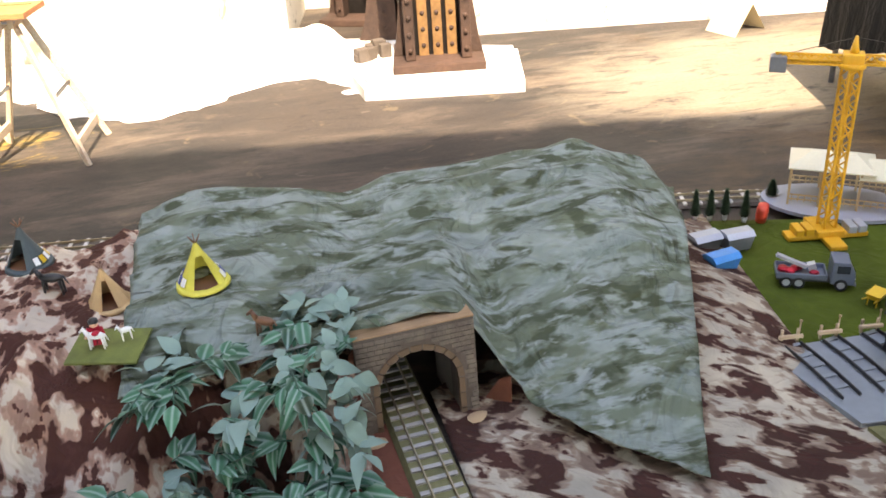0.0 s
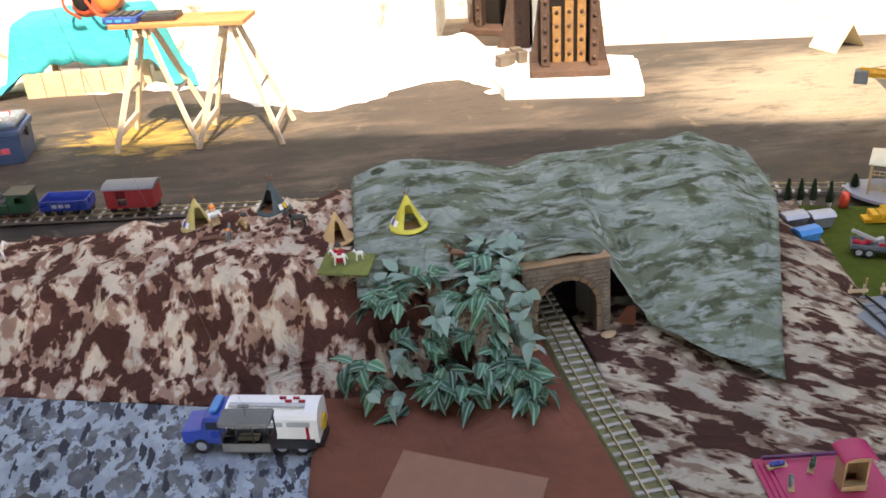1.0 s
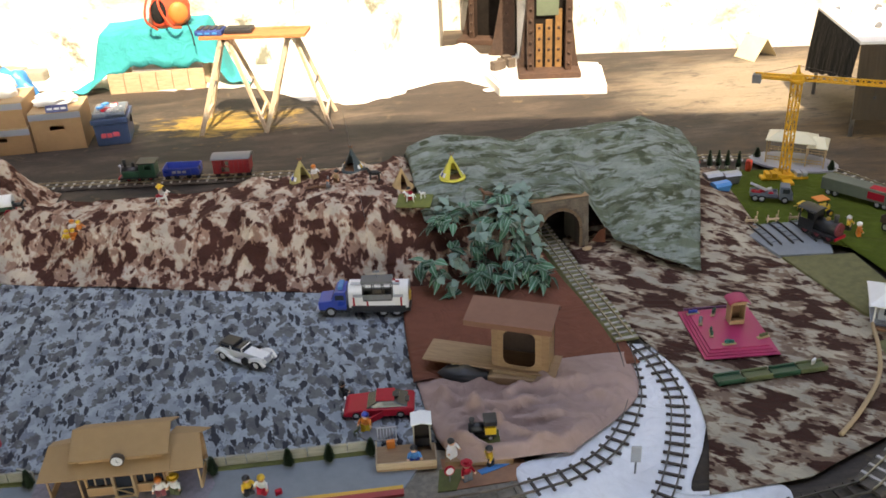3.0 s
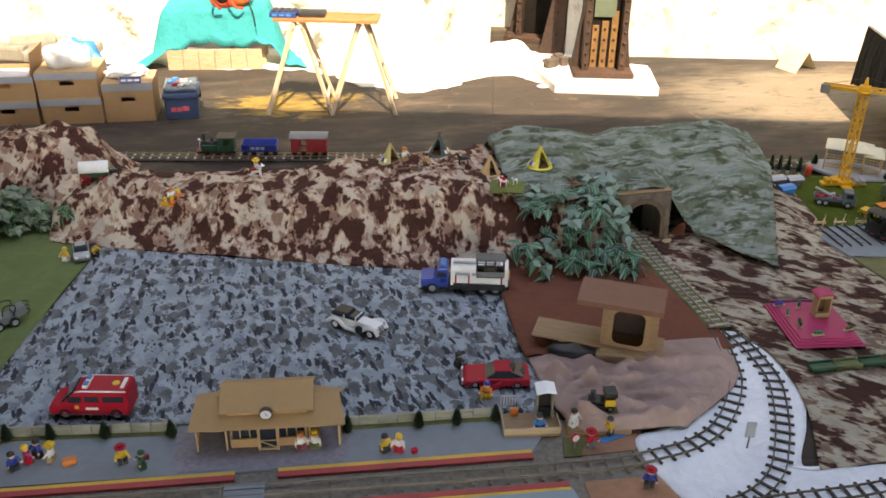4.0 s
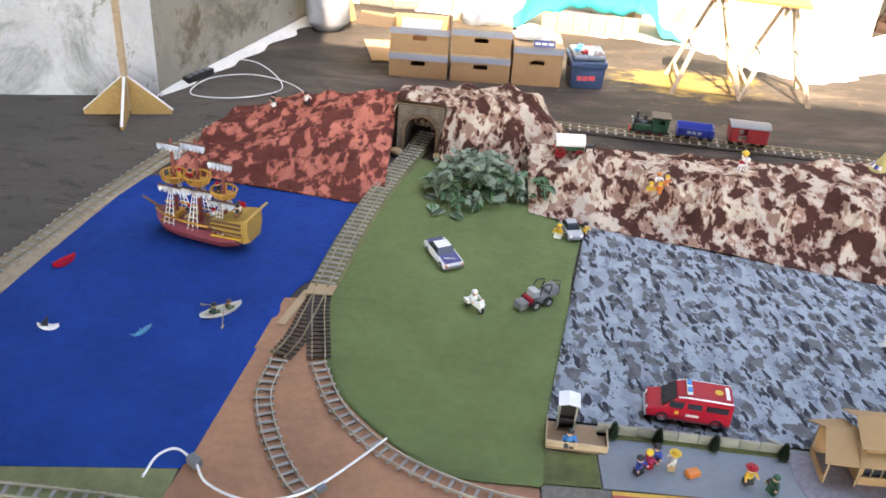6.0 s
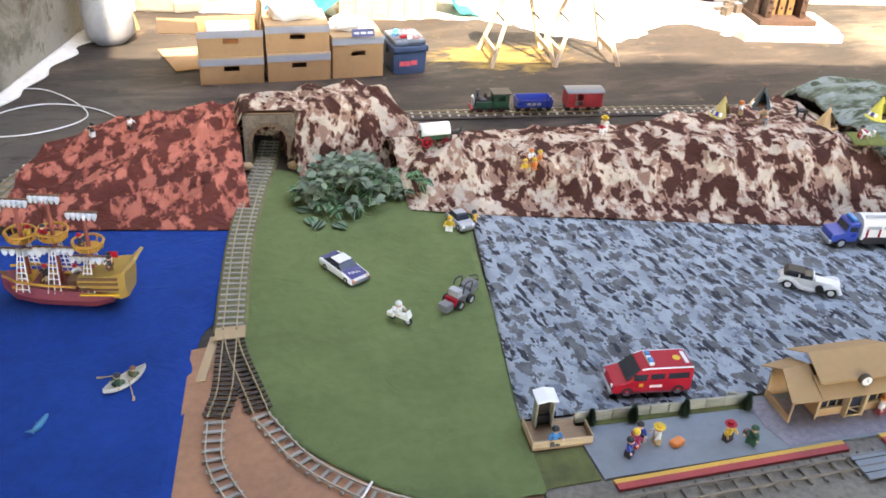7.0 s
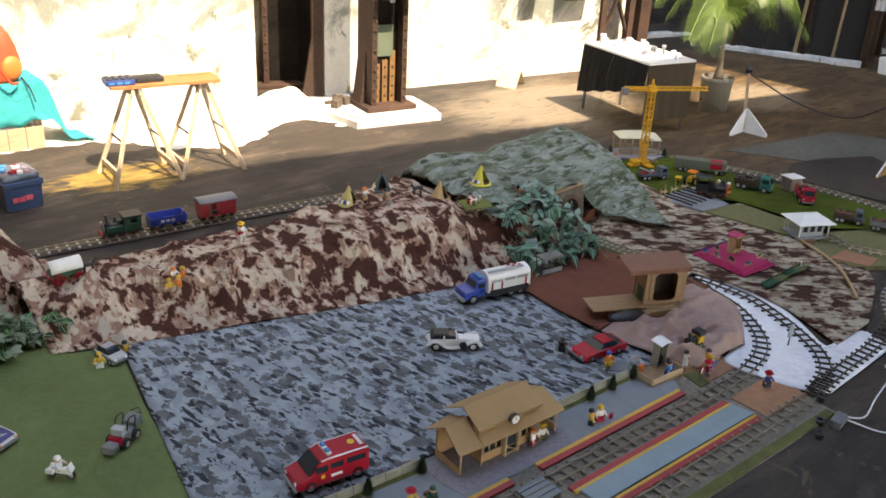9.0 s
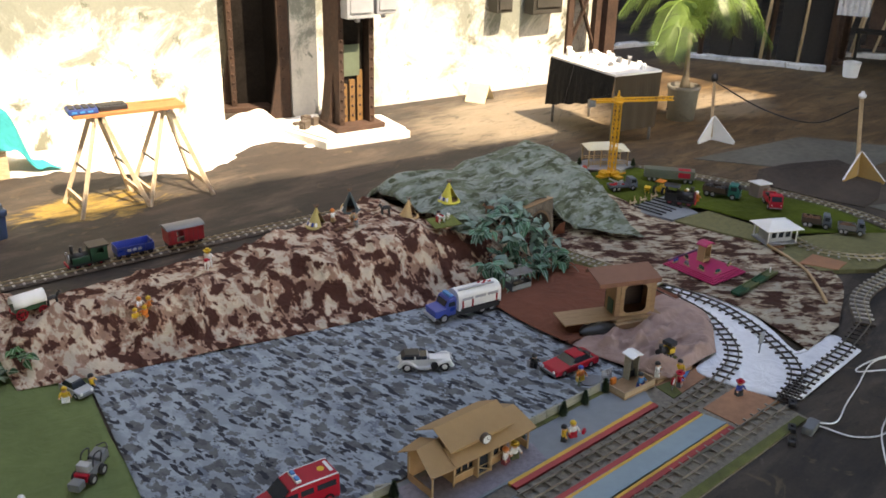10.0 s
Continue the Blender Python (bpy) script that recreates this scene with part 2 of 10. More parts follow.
def wood(name, base, dark, along=(1, 8, 8), scale=14.0, rough=0.65):
    m, t, s = nodes_of(name)
    c = coords(t, along, random_shift=True)
    grain = noise_node(t, c, scale, 6, 0.65, 0.8)
    blot = noise_node(t, coords(t), 5.0, 3)
    col = ramp(t, grain, [(0.3, dark), (0.55, base), (0.75, tuple(min(1, v * 1.15) for v in base))])
    col = mix(t, 0.35, col, ramp(t, blot, [(0.3, (0.6, 0.6, 0.6)), (0.7, (1, 1, 1))]), "MULTIPLY")
    t.links.new(col, s.inputs["Base Color"])
    s.inputs["Roughness"].default_value = rough
    bump(t, s, grain, 0.2, 0.001)
    return m


M_BROWN_CAMO = camo("desert camouflage cloth", ((0.64, 0.53, 0.40), (0.47, 0.40, 0.32)), [((0.30, 0.18, 0.13), 0.585, 1.6), ((0.070, 0.026, 0.018), 0.532, 1.0), ((0.078, 0.029, 0.020), 0.60, 2.0)], 9.4, (1.35, 0.9, 0.8), 0.25, edge_w=0.012, distort=0.12, rumple=0.5, halo=(0.34, 0.185, 0.13), wash=0.6)
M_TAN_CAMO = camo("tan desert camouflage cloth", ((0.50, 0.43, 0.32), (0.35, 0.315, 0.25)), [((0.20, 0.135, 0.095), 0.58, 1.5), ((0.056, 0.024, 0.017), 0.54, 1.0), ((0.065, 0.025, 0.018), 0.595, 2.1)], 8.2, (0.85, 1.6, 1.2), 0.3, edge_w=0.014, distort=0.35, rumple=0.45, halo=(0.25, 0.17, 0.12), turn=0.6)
M_GREEN_CAMO = camo("woodland camouflage cloth", ((0.29, 0.33, 0.295), (0.185, 0.225, 0.185)), [((0.135, 0.16, 0.11), 0.515, 1.0), ((0.072, 0.086, 0.050), 0.555, 1.5), ((0.27, 0.31, 0.28), 0.605, 2.2)], 8.4, (0.8, 1.9, 1.2), 0.1, edge_w=0.055, distort=0.3, rumple=0.75)
M_RED_CAMO = camo("rust camouflage cloth", ((0.62, 0.205, 0.14), (0.48, 0.15, 0.10)), [((0.13, 0.034, 0.024), 0.52, 1.0), ((0.14, 0.038, 0.028), 0.59, 1.9)], 9.0, (1.5, 0.85, 1.0), -0.5, edge_w=0.018, distort=0.15, rumple=0.5, halo=(0.36, 0.105, 0.072))
M_GREY_CAMO = urban_camo("grey camouflage cloth")
M_GREEN = cloth("plain green cloth", (0.14, 0.182, 0.068))
M_BLUE = cloth("royal blue cloth", (0.004, 0.044, 0.235))
M_BROWN = cloth("chocolate brown cloth", (0.18, 0.066, 0.040))
M_PINK = cloth("dusty mauve cloth", (0.40, 0.275, 0.235))
M_WHITE = cloth("white sheet", (0.86, 0.87, 0.88), 0.03)
M_TEAL = cloth("turquoise cloth", (0.02, 0.29, 0.31))
M_BLACK_CLOTH = cloth("black cloth", (0.015, 0.015, 0.015))
M_GRASS = cloth("grass mat", (0.062, 0.085, 0.010), 0.45, 1.0, 300.0)
M_CARD = plain("brown cardboard", (0.42, 0.25, 0.12), 0.85, 0, 0.15, 10, 0.1, shift=True)
M_CARD_PALE = plain("pale cardboard", (0.46, 0.32, 0.18), 0.85, 0, 0.15, 10, 0.1)
M_MDF = wood("fibreboard", (0.34, 0.21, 0.11), (0.27, 0.16, 0.08))
M_TAPE = plain("grey tape", (0.30, 0.32, 0.37), 0.35, 0, 0.1, 12, 0.05)
M_RAIL = plain("dull brass rail", (0.42, 0.36, 0.24), 0.42, 0.8, 0.25, 60, 0.1)
M_STEEL = plain("grey steel", (0.32, 0.32, 0.33), 0.4, 0.8, 0.25, 40, 0.1)
M_SLEEPER = plain("dark brown sleeper", (0.05, 0.035, 0.028), 0.7, 0, 0.3, 60, 0.3, shift=True)
M_SLEEPER_GREY = plain("grey painted sleeper", (0.36, 0.34, 0.30), 0.8, 0, 0.35, 60, 0.3, shift=True)
M_CORK = plain("cork ballast strip", (0.36, 0.28, 0.18), 0.95, 0, 0.3, 160, 0.6, 0.002)
M_OLIVE_BED = plain("olive track bed", (0.16, 0.15, 0.06), 0.95, 0, 0.35, 120, 0.6, 0.002)
M_STONE = plain("grey stone print", (0.11, 0.085, 0.065), 0.9, 0, 0.3, 90, 0.7, 0.004)
M_BRICK = plain("brown arch stone", (0.15, 0.095, 0.055), 0.9, 0, 0.3, 80, 0.5, 0.002, shift=True)
M_WHITE_P = plain("white plastic", (0.78, 0.78, 0.76), 0.35, 0, 0.08, 30, 0.03)
M_BLACK_P = plain("black plastic", (0.015, 0.015, 0.017), 0.4, 0, 0.2, 30, 0.03)
M_GREY_P = plain("grey plastic", (0.16, 0.17, 0.18), 0.45, 0, 0.2, 30, 0.05)
M_SILVER_P = plain("silver grey plastic", (0.38, 0.40, 0.43), 0.35, 0.2, 0.15, 30, 0.03)
M_RED_P = plain("red plastic", (0.42, 0.002, 0.02), 0.45, 0, 0.15, 30, 0.03)
M_RED_P.node_tree.nodes["Principled BSDF"].inputs["Specular IOR Level"].default_value = 0.3
M_YELLOW_P = plain("yellow plastic", (0.72, 0.45, 0.03), 0.35, 0, 0.15, 30, 0.03)
M_ORANGE_P = plain("orange plastic", (0.70, 0.20, 0.03), 0.4, 0, 0.15, 30, 0.03)
M_BLUE_P = plain("blue plastic", (0.015, 0.05, 0.33), 0.3, 0, 0.15, 30, 0.03, coat=0.3)
M_SKY_P = plain("light blue plastic", (0.03, 0.22, 0.52), 0.35, 0, 0.15, 30, 0.03)
M_GREEN_P = plain("dark green plastic", (0.012, 0.07, 0.035), 0.35, 0, 0.15, 30, 0.03)
M_TEAL_P = plain("teal plastic", (0.01, 0.16, 0.13), 0.35, 0, 0.15, 30, 0.03)
M_BROWN_P = plain("brown plastic", (0.16, 0.07, 0.03), 0.5, 0, 0.2, 30, 0.05)
M_TAN_P = plain("tan plastic", (0.42, 0.29, 0.15), 0.5, 0, 0.2, 30, 0.05)
M_GOLD_P = plain("ochre plastic", (0.42, 0.26, 0.05), 0.4, 0, 0.2, 30, 0.05)
M_MAROON_P = plain("maroon plastic", (0.22, 0.035, 0.05), 0.4, 0, 0.2, 30, 0.05)
M_PINK_P = plain("crimson pink plastic", (0.42, 0.02, 0.10), 0.4, 0, 0.15, 30, 0.03)
M_SKIN_P = plain("peach plastic", (0.72, 0.42, 0.27), 0.4, 0, 0.08, 30, 0.0)
M_OLIVE_P = plain("olive plastic", (0.10, 0.12, 0.045), 0.5, 0, 0.2, 30, 0.05)
M_GLASS_DARK = plain("tinted toy window", (0.02, 0.025, 0.035), 0.08, 0, 0.1, 30, 0.0)
M_RUBBER = plain("black rubber", (0.012, 0.012, 0.012), 0.85, 0, 0.2, 60, 0.1)
M_PINE = wood("raw pine", (0.52, 0.39, 0.25), (0.40, 0.28, 0.17))
M_PAPER = plain("white paper", (0.80, 0.80, 0.80), 0.7, 0, 0.08, 20, 0.05)
M_IRON = plain("rusted riveted iron", (0.062, 0.031, 0.018), 0.8, 0.1, 0.75, 9, 0.6, 0.006)
M_IRON_OCHRE = plain("ochre rusted iron", (0.24, 0.125, 0.04), 0.8, 0.1, 0.6, 12, 0.5, 0.004)

# ---- the hall ----
def floor_material():
    m, t, s = nodes_of("dark worn hall floor")
    c = coords(t, (0.8, 2.6, 1), (0, 0, -0.1))
    c2 = coords(t)
    streak = noise_node(t, c, 1.6, 8, 0.7, 0.4)
    big = noise_node(t, c2, 0.9, 5)
    fine = noise_node(t, c2, 60, 5, 0.7)
    spots = noise_node(t, c2, 5.5, 4, 0.7, 0.8)
    col = ramp(t, streak, [(0.34, (0.010, 0.008, 0.007)), (0.5, (0.034, 0.026, 0.020)), (0.66, (0.125, 0.093, 0.066))])
    col = mix(t, ramp(t, big, [(0.45, (0, 0, 0)), (0.62, (0.6, 0.6, 0.6))]), col, (0.078, 0.059, 0.043))
    col = mix(t, ramp(t, spots, [(0.63, (0, 0, 0)), (0.68, (0.6, 0.6, 0.6))]), col, (0.16, 0.12, 0.065))
    # brown earth trodden in towards the eastern bays
    g = t.nodes.new("ShaderNodeTexGradient")
    g.gradient_type = "SPHERICAL"
    place = t.nodes.new("ShaderNodeMapping")
    place.inputs["Scale"].default_value = (1 / 3.6, 1 / 2.2, 1)
    place.inputs["Location"].default_value = (-6.0 / 3.6, -2.4 / 2.2, 0)
    t.links.new(c2, place.inputs[0])
    t.links.new(place.outputs[0], g.inputs[0])
    edge = t.nodes.new("ShaderNodeMath")
    edge.operation = "MULTIPLY_ADD"
    edge.inputs[1].default_value = 0.9
    t.links.new(noise_node(t, c2, 1.7, 7, 0.7, 0.5), edge.inputs[0])
    t.links.new(g.outputs[1], edge.inputs[2])
    earth = ramp(t, noise_node(t, c, 2.2, 7, 0.7, 0.5), [(0.3, (0.033, 0.019, 0.007)), (0.5, (0.11, 0.065, 0.026)), (0.7, (0.23, 0.145, 0.066))])
    col = mix(t, ramp(t, edge.outputs[0], [(0.52, (0, 0, 0)), (0.85, (0.9, 0.9, 0.9))]), col, earth)
    # sun patches before the wall put into the floor colour, and a paler west
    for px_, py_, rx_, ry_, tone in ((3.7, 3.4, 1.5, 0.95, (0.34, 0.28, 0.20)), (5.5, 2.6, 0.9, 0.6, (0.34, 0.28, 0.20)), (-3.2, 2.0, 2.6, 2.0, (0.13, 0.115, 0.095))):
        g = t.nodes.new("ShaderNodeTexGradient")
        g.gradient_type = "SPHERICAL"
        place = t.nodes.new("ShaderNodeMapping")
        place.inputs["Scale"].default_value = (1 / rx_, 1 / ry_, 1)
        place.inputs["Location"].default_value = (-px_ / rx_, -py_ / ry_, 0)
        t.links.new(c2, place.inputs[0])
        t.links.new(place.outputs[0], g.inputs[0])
        paleness = t.nodes.new("ShaderNodeMath")
        paleness.operation = "MULTIPLY_ADD"
        paleness.inputs[1].default_value = 0.8
        t.links.new(noise_node(t, c, 2.6, 7, 0.7, 0.5), paleness.inputs[0])
        t.links.new(g.outputs[1], paleness.inputs[2])
        col = mix(t, ramp(t, paleness.outputs[0], [(0.58, (0, 0, 0)), (0.95, (0.6, 0.6, 0.6))]), col, tone)
    # spilt yellow paint scuffed about the trestles
    g = t.nodes.new("ShaderNodeTexGradient")
    g.gradient_type = "SPHERICAL"
    place = t.nodes.new("ShaderNodeMapping")
    place.inputs["Scale"].default_value = (1 / 1.0, 1 / 0.55, 1)
    place.inputs["Location"].default_value = (0.05 / 1.0, -3.52 / 0.55, 0)
    t.links.new(c2, place.inputs[0])
    t.links.new(place.outputs[0], g.inputs[0])
    spill = t.nodes.new("ShaderNodeMath")
    spill.operation = "MULTIPLY_ADD"
    spill.inputs[1].default_value = 0.45
    t.links.new(g.outputs[1], spill.inputs[0])
    t.links.new(noise_node(t, coords(t, (1, 2.6, 1), (0, 0, -0.15)), 3.4, 7, 0.72, 0.8), spill.inputs[2])
    col = mix(t, ramp(t, spill.outputs[0], [(0.74, (0, 0, 0)), (0.86, (0.85, 0.85, 0.85))]), col, (0.36, 0.235, 0.05))
    # black grease and pale scuffs at hand's-width size
    scuff = noise_node(t, coords(t, (1, 3.0, 1), (0, 0, -0.12)), 4.5, 8, 0.75, 0.6)
    col = mix(t, ramp(t, scuff, [(0.36, (0.75, 0.75, 0.75)), (0.46, (0, 0, 0))]), col, (0.02, 0.017, 0.014))
    col = mix(t, ramp(t, scuff, [(0.62, (0, 0, 0)), (0.72, (0.55, 0.55, 0.55))]), col, (0.24, 0.20, 0.15))
    col = mix(t, 0.5, col, ramp(t, fine, [(0.3, (0.45, 0.45, 0.45)), (0.7, (1, 1, 1))]), "MULTIPLY")
    t.links.new(col, s.inputs["Base Color"])
    t.links.new(ramp(t, big, [(0.3, (0.6,) * 3), (0.7, (0.9,) * 3)]), s.inputs["Roughness"])
    bump(t, s, fine, 0.35, 0.004)
    return m


def wall_material(name, base, stain, moss, amount, rise=0.0):
    m, t, s = nodes_of(name)
    c = coords(t)
    big = noise_node(t, c, 2.0, 10, 0.74, 0.6)
    mid = noise_node(t, c, 4.0, 6, 0.7, 0.5)
    fine = noise_node(t, c, 45, 5)
    col = ramp(t, mid, [(0.3, tuple(v * 0.82 for v in base)), (0.65, base)])
    if rise:
        # stain cover grows with height
        sep = t.nodes.new("ShaderNodeSeparateXYZ")
        t.links.new(c, sep.inputs[0])
        up = t.nodes.new("ShaderNodeMath")
        up.operation = "MULTIPLY_ADD"
        up.inputs[1].default_value = rise
        t.links.new(sep.outputs[2], up.inputs[0])
        t.links.new(big, up.inputs[2])
        big = up.outputs[0]
    col = mix(t, ramp(t, big, [(0.58 - amount, (0, 0, 0)), (0.70 - amount, (0.8, 0.8, 0.8))]), col, stain)
    col = mix(t, ramp(t, noise_node(t, coords(t, (1, 1, 1), (0.3, 0.2, 1)), 1.9, 6, 0.7, 0.4), [(0.585, (0, 0, 0)), (0.66, (0.85, 0.85, 0.85))]), col, moss)
    # flaked spots
    flake = noise_node(t, coords(t, (1, 1, 0.7)), 7.5, 6, 0.72, 0.5)
    col = mix(t, ramp(t, flake, [(0.615, (0, 0, 0)), (0.645, (0.75, 0.75, 0.75))]), col, tuple(0.5 * (a + b) for a, b in zip(stain, moss)))
    col = mix(t, 0.3, col, ramp(t, fine, [(0.3, (0.6, 0.6, 0.6)), (0.7, (1, 1, 1))]), "MULTIPLY")
    t.links.new(col, s.inputs["Base Color"])
    s.inputs["Roughness"].default_value = 0.92
    bump(t, s, mid, 0.4, 0.02)
    return m


M_FLOOR = floor_material()
M_WALL = wall_material("old whitewashed wall", (0.74, 0.71, 0.62), (0.135, 0.16, 0.125), (0.085, 0.09, 0.055), -0.045, 0.26)
M_CONCRETE = wall_material("grey stained concrete", (0.30, 0.275, 0.225), (0.11, 0.10, 0.075), (0.12, 0.085, 0.05), 0.08)
M_CONCRETE_PALE = wall_material("pale stained concrete", (0.64, 0.65, 0.66), (0.22, 0.225, 0.22), (0.26, 0.22, 0.15), 0.09)
M_WHITENED = wall_material("whitened ground", (0.80, 0.78, 0.72), (0.66, 0.62, 0.54), (0.60, 0.56, 0.46), 0.0)
# gloom of the far bays put into the masonry colour
M_DIM = wall_material("masonry darkened for the dim bays", (0.07, 0.06, 0.05), (0.03, 0.027, 0.024), (0.05, 0.045, 0.03), 0.05)
M_ROOF = plain("dark sheet roof", (0.10, 0.09, 0.08), 0.8, 0, 0.3, 4, 0.1)


def slab(name, x0, x1, y0, y1, z0, z1, material, label, category):
    bm = bmesh.new()
    box(bm, x1 - x0, y1 - y0, z1 - z0, (x0 + x1) / 2, (y0 + y1) / 2, z0)
    return solo(name, bm, material, Matrix(), label, category, kind="structure")


def long_wall(name, a, b, height, thick, material, label):
    """A wall whose seen face runs from a to b, its thickness to the left of that way."""
    a, b = Vector((*a, 0)), Vector((*b, 0))
    d = b - a
    n = max(2, int(d.length / 0.25))
    bm = bmesh.new()
    box(bm, d.length, thick, height, d.length / 2, thick / 2, 0)
    ang = math.degrees(math.atan2(d.y, d.x))
    return solo(name, bm, material, pose(a.x, a.y, 0, 0, 0, ang), label, "wall", kind="structure")


slab("floor", -20, 26, -16, 20, -0.2, 0.0, M_FLOOR, "dark worn hall floor with dust and paint stains", "floor")
def wall_line(x, back=0.0):
    return (x + 0.148 * back, 5.80 - 0.15 * (x + 6.228) + 0.989 * back)


long_wall("wall_back", wall_line(-6.228), wall_line(1.51), 6.0, 0.86, M_WALL, "sunlit old whitewashed masonry wall with moss stains")
long_wall("wall_back_east", wall_line(2.10), wall_line(5.0), 6.0, 0.86, M_WALL, "sunlit old whitewashed masonry wall with moss stains")
long_wall("wall_back_end", wall_line(5.02, 0.30), wall_line(5.60, 0.30), 6.0, 0.4, M_WALL, "sunlit whitewashed wall set back beyond the iron frame")
long_wall("wall_niche", wall_line(1.2, 0.864), wall_line(2.6, 0.864), 6.0, 0.2, M_WALL, "whitewashed back of the niche behind the iron column")
# the block of concrete at the hall's corner; its lit front is coloured paler
bm = bmesh.new()
for f in loft(bm, [[(-3.145, 2.66, z), (-2.575, 4.35, z), (-2.36, 5.26, z), (-7.13, 5.64, z), (-7.01, 1.92, z), (-3.98, 2.50, z)] for z in (0, 6.0)]):
    f.material_index = 1 if (f.normal.y < -0.8 and abs(f.normal.z) < 0.5) else 0
solo("wall_west", bm, [M_CONCRETE, M_CONCRETE_PALE], Matrix(), "massive stained concrete wall, its lit front face coloured paler", "wall", kind="structure")
# roof sheets are out of view; their edges are set to bound the sunlight
ROOF_Z, ROOF_EAST, ROOF_WEST = 6.0, 6.4, -2.3


def roof_edge(x):
    """The roof's open edge runs along with the wall."""
    return -0.9 - 0.15 * (x - 0.2)


def roof_sheet(name, outline, label):
    bm = bmesh.new()
    loft(bm, [[(x, y, z) for x, y in outline] for z in (ROOF_Z, ROOF_Z + 0.15)])
    solo(name, bm, M_ROOF, Matrix(), label, "roof", kind="structure")


roof_sheet("ceiling", [(-20, -16), (26, -16), (26, roof_edge(26)), (-20, roof_edge(-20))], "dark roof sheeting over the hall")
roof_sheet("ceiling_east", [(ROOF_EAST, roof_edge(ROOF_EAST)), (26, roof_edge(26)), (26, 20), (ROOF_EAST, 20)], "unseen roof sheet added to shade the far bays")
roof_sheet("ceiling_west", [(-20, roof_edge(-20)), (ROOF_WEST, roof_edge(ROOF_WEST)), (ROOF_WEST, 20), (-20, 20)], "unseen roof sheet added to shade the western corner")
# far walls out of view, added to close the hall
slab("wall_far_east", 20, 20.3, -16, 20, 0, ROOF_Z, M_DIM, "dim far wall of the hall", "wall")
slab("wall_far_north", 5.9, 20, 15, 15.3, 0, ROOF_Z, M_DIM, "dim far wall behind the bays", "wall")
slab("wall_far_west", -20.3, -20, -16, 20, 0, ROOF_Z, M_CONCRETE, "dim far wall of the hall", "wall")
# the unseen south side: made-up piers, wide openings between them for sky light
for k, x in enumerate((-18, -12, -6, 0, 6, 12, 18, 24)):
    slab("pier_%d" % (k + 1), x - 0.9, x + 0.9, -12.6, -12, 0, ROOF_Z, M_CONCRETE, "made-up concrete pier of the unseen south side", "pier")
slab("wall_south", -20, 26, -12.6, -12.0, 5.0, ROOF_Z - 0.002, M_CONCRETE, "made-up concrete beam of the unseen south side", "wall")

# low white heap; sun glare along the wall put in as white
ruled("white_patch", [(-2.50, 4.74), (-1.15, 4.52), (-0.85, 4.40), (-0.23, 4.30), (0.10, 4.24), (0.36, 3.98), (0.52, 3.78), (0.75, 3.70), (0.95, 3.72), (1.18, 3.86), (1.40, 3.98), (1.62, 4.00), (1.72, 3.74), (1.90, 3.66)],
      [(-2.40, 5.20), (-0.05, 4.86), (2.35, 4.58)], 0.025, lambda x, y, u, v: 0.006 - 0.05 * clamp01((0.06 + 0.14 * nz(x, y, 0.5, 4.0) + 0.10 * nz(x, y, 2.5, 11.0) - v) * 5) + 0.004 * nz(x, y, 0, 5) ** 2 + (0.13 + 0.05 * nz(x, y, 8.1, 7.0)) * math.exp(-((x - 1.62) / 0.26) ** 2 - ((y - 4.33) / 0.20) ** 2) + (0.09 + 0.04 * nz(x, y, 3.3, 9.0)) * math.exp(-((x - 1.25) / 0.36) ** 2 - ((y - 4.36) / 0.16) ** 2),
      M_WHITENED, "low white heap and sun glare along the wall put in as white", "lime")
# sunlit line at the west wall's foot, laid as a white strip
ruled("sunlit_strip", [(-3.135, 2.64), (-3.01, 2.86), (-3.00, 3.0), (-2.87, 3.18), (-2.85, 3.32), (-2.75, 3.5), (-2.74, 3.66), (-2.61, 3.86), (-2.62, 4.0), (-2.46, 4.14), (-2.38, 4.30)], [(-3.143, 2.685), (-3.02, 3.03), (-2.815, 3.64), (-2.65, 4.13), (-2.572, 4.34)], 0.03,
      lambda x, y, u, v: 0.004 + 0.02 * v + 0.004 * nz(x, y, 0, 9), M_WHITENED, "white strip put in for the sunlit foot of the wall", "lime")
bm = bmesh.new()
loft(bm, [[(1.795, 3.62, z), (2.505, 3.49, z), (2.60, 3.97, z), (1.70, 4.36, z)] for z in (0.0, 0.08)])
bmesh.ops.bevel(bm, geom=[e for e in bm.edges if e.verts[0].co.z > 0.05 and e.verts[1].co.z > 0.05], offset=0.025, segments=3, affect="EDGES")
solo("column_plinth", bm, M_WHITENED, Matrix(), "low whitewashed concrete plinth under the iron column", "plinth", kind="structure")


# ---- the ground of the layout ----
def wrinkle(x, y, z0, amp, s):
    return z0 + amp * (nz(x, y, 0.3, s) + 0.5 * nz(x, y, 4.7, s * 2.3)) + amp


def fold(x, y, ang, freq, seed):
    """Ridged folds of draped cloth running along ang."""
    u = x * math.sin(ang) - y * math.cos(ang)
    v = x * math.cos(ang) + y * math.sin(ang)
    r = noise.noise(Vector((u * freq, v * freq * 0.25, seed)))
    return 1 - abs(r) * 2


def crease(x, y, ang, freq, seed):
    """Sharp single folds running along ang."""
    return max(0.0, fold(x, y, ang, freq, seed) * 6.0 - 5.0)


def ridge(x, y, ang, freq, seed):
    """Broad rounded folds running along ang."""
    return max(0.0, fold(x, y, ang, freq, seed) * 2.6 - 1.6)


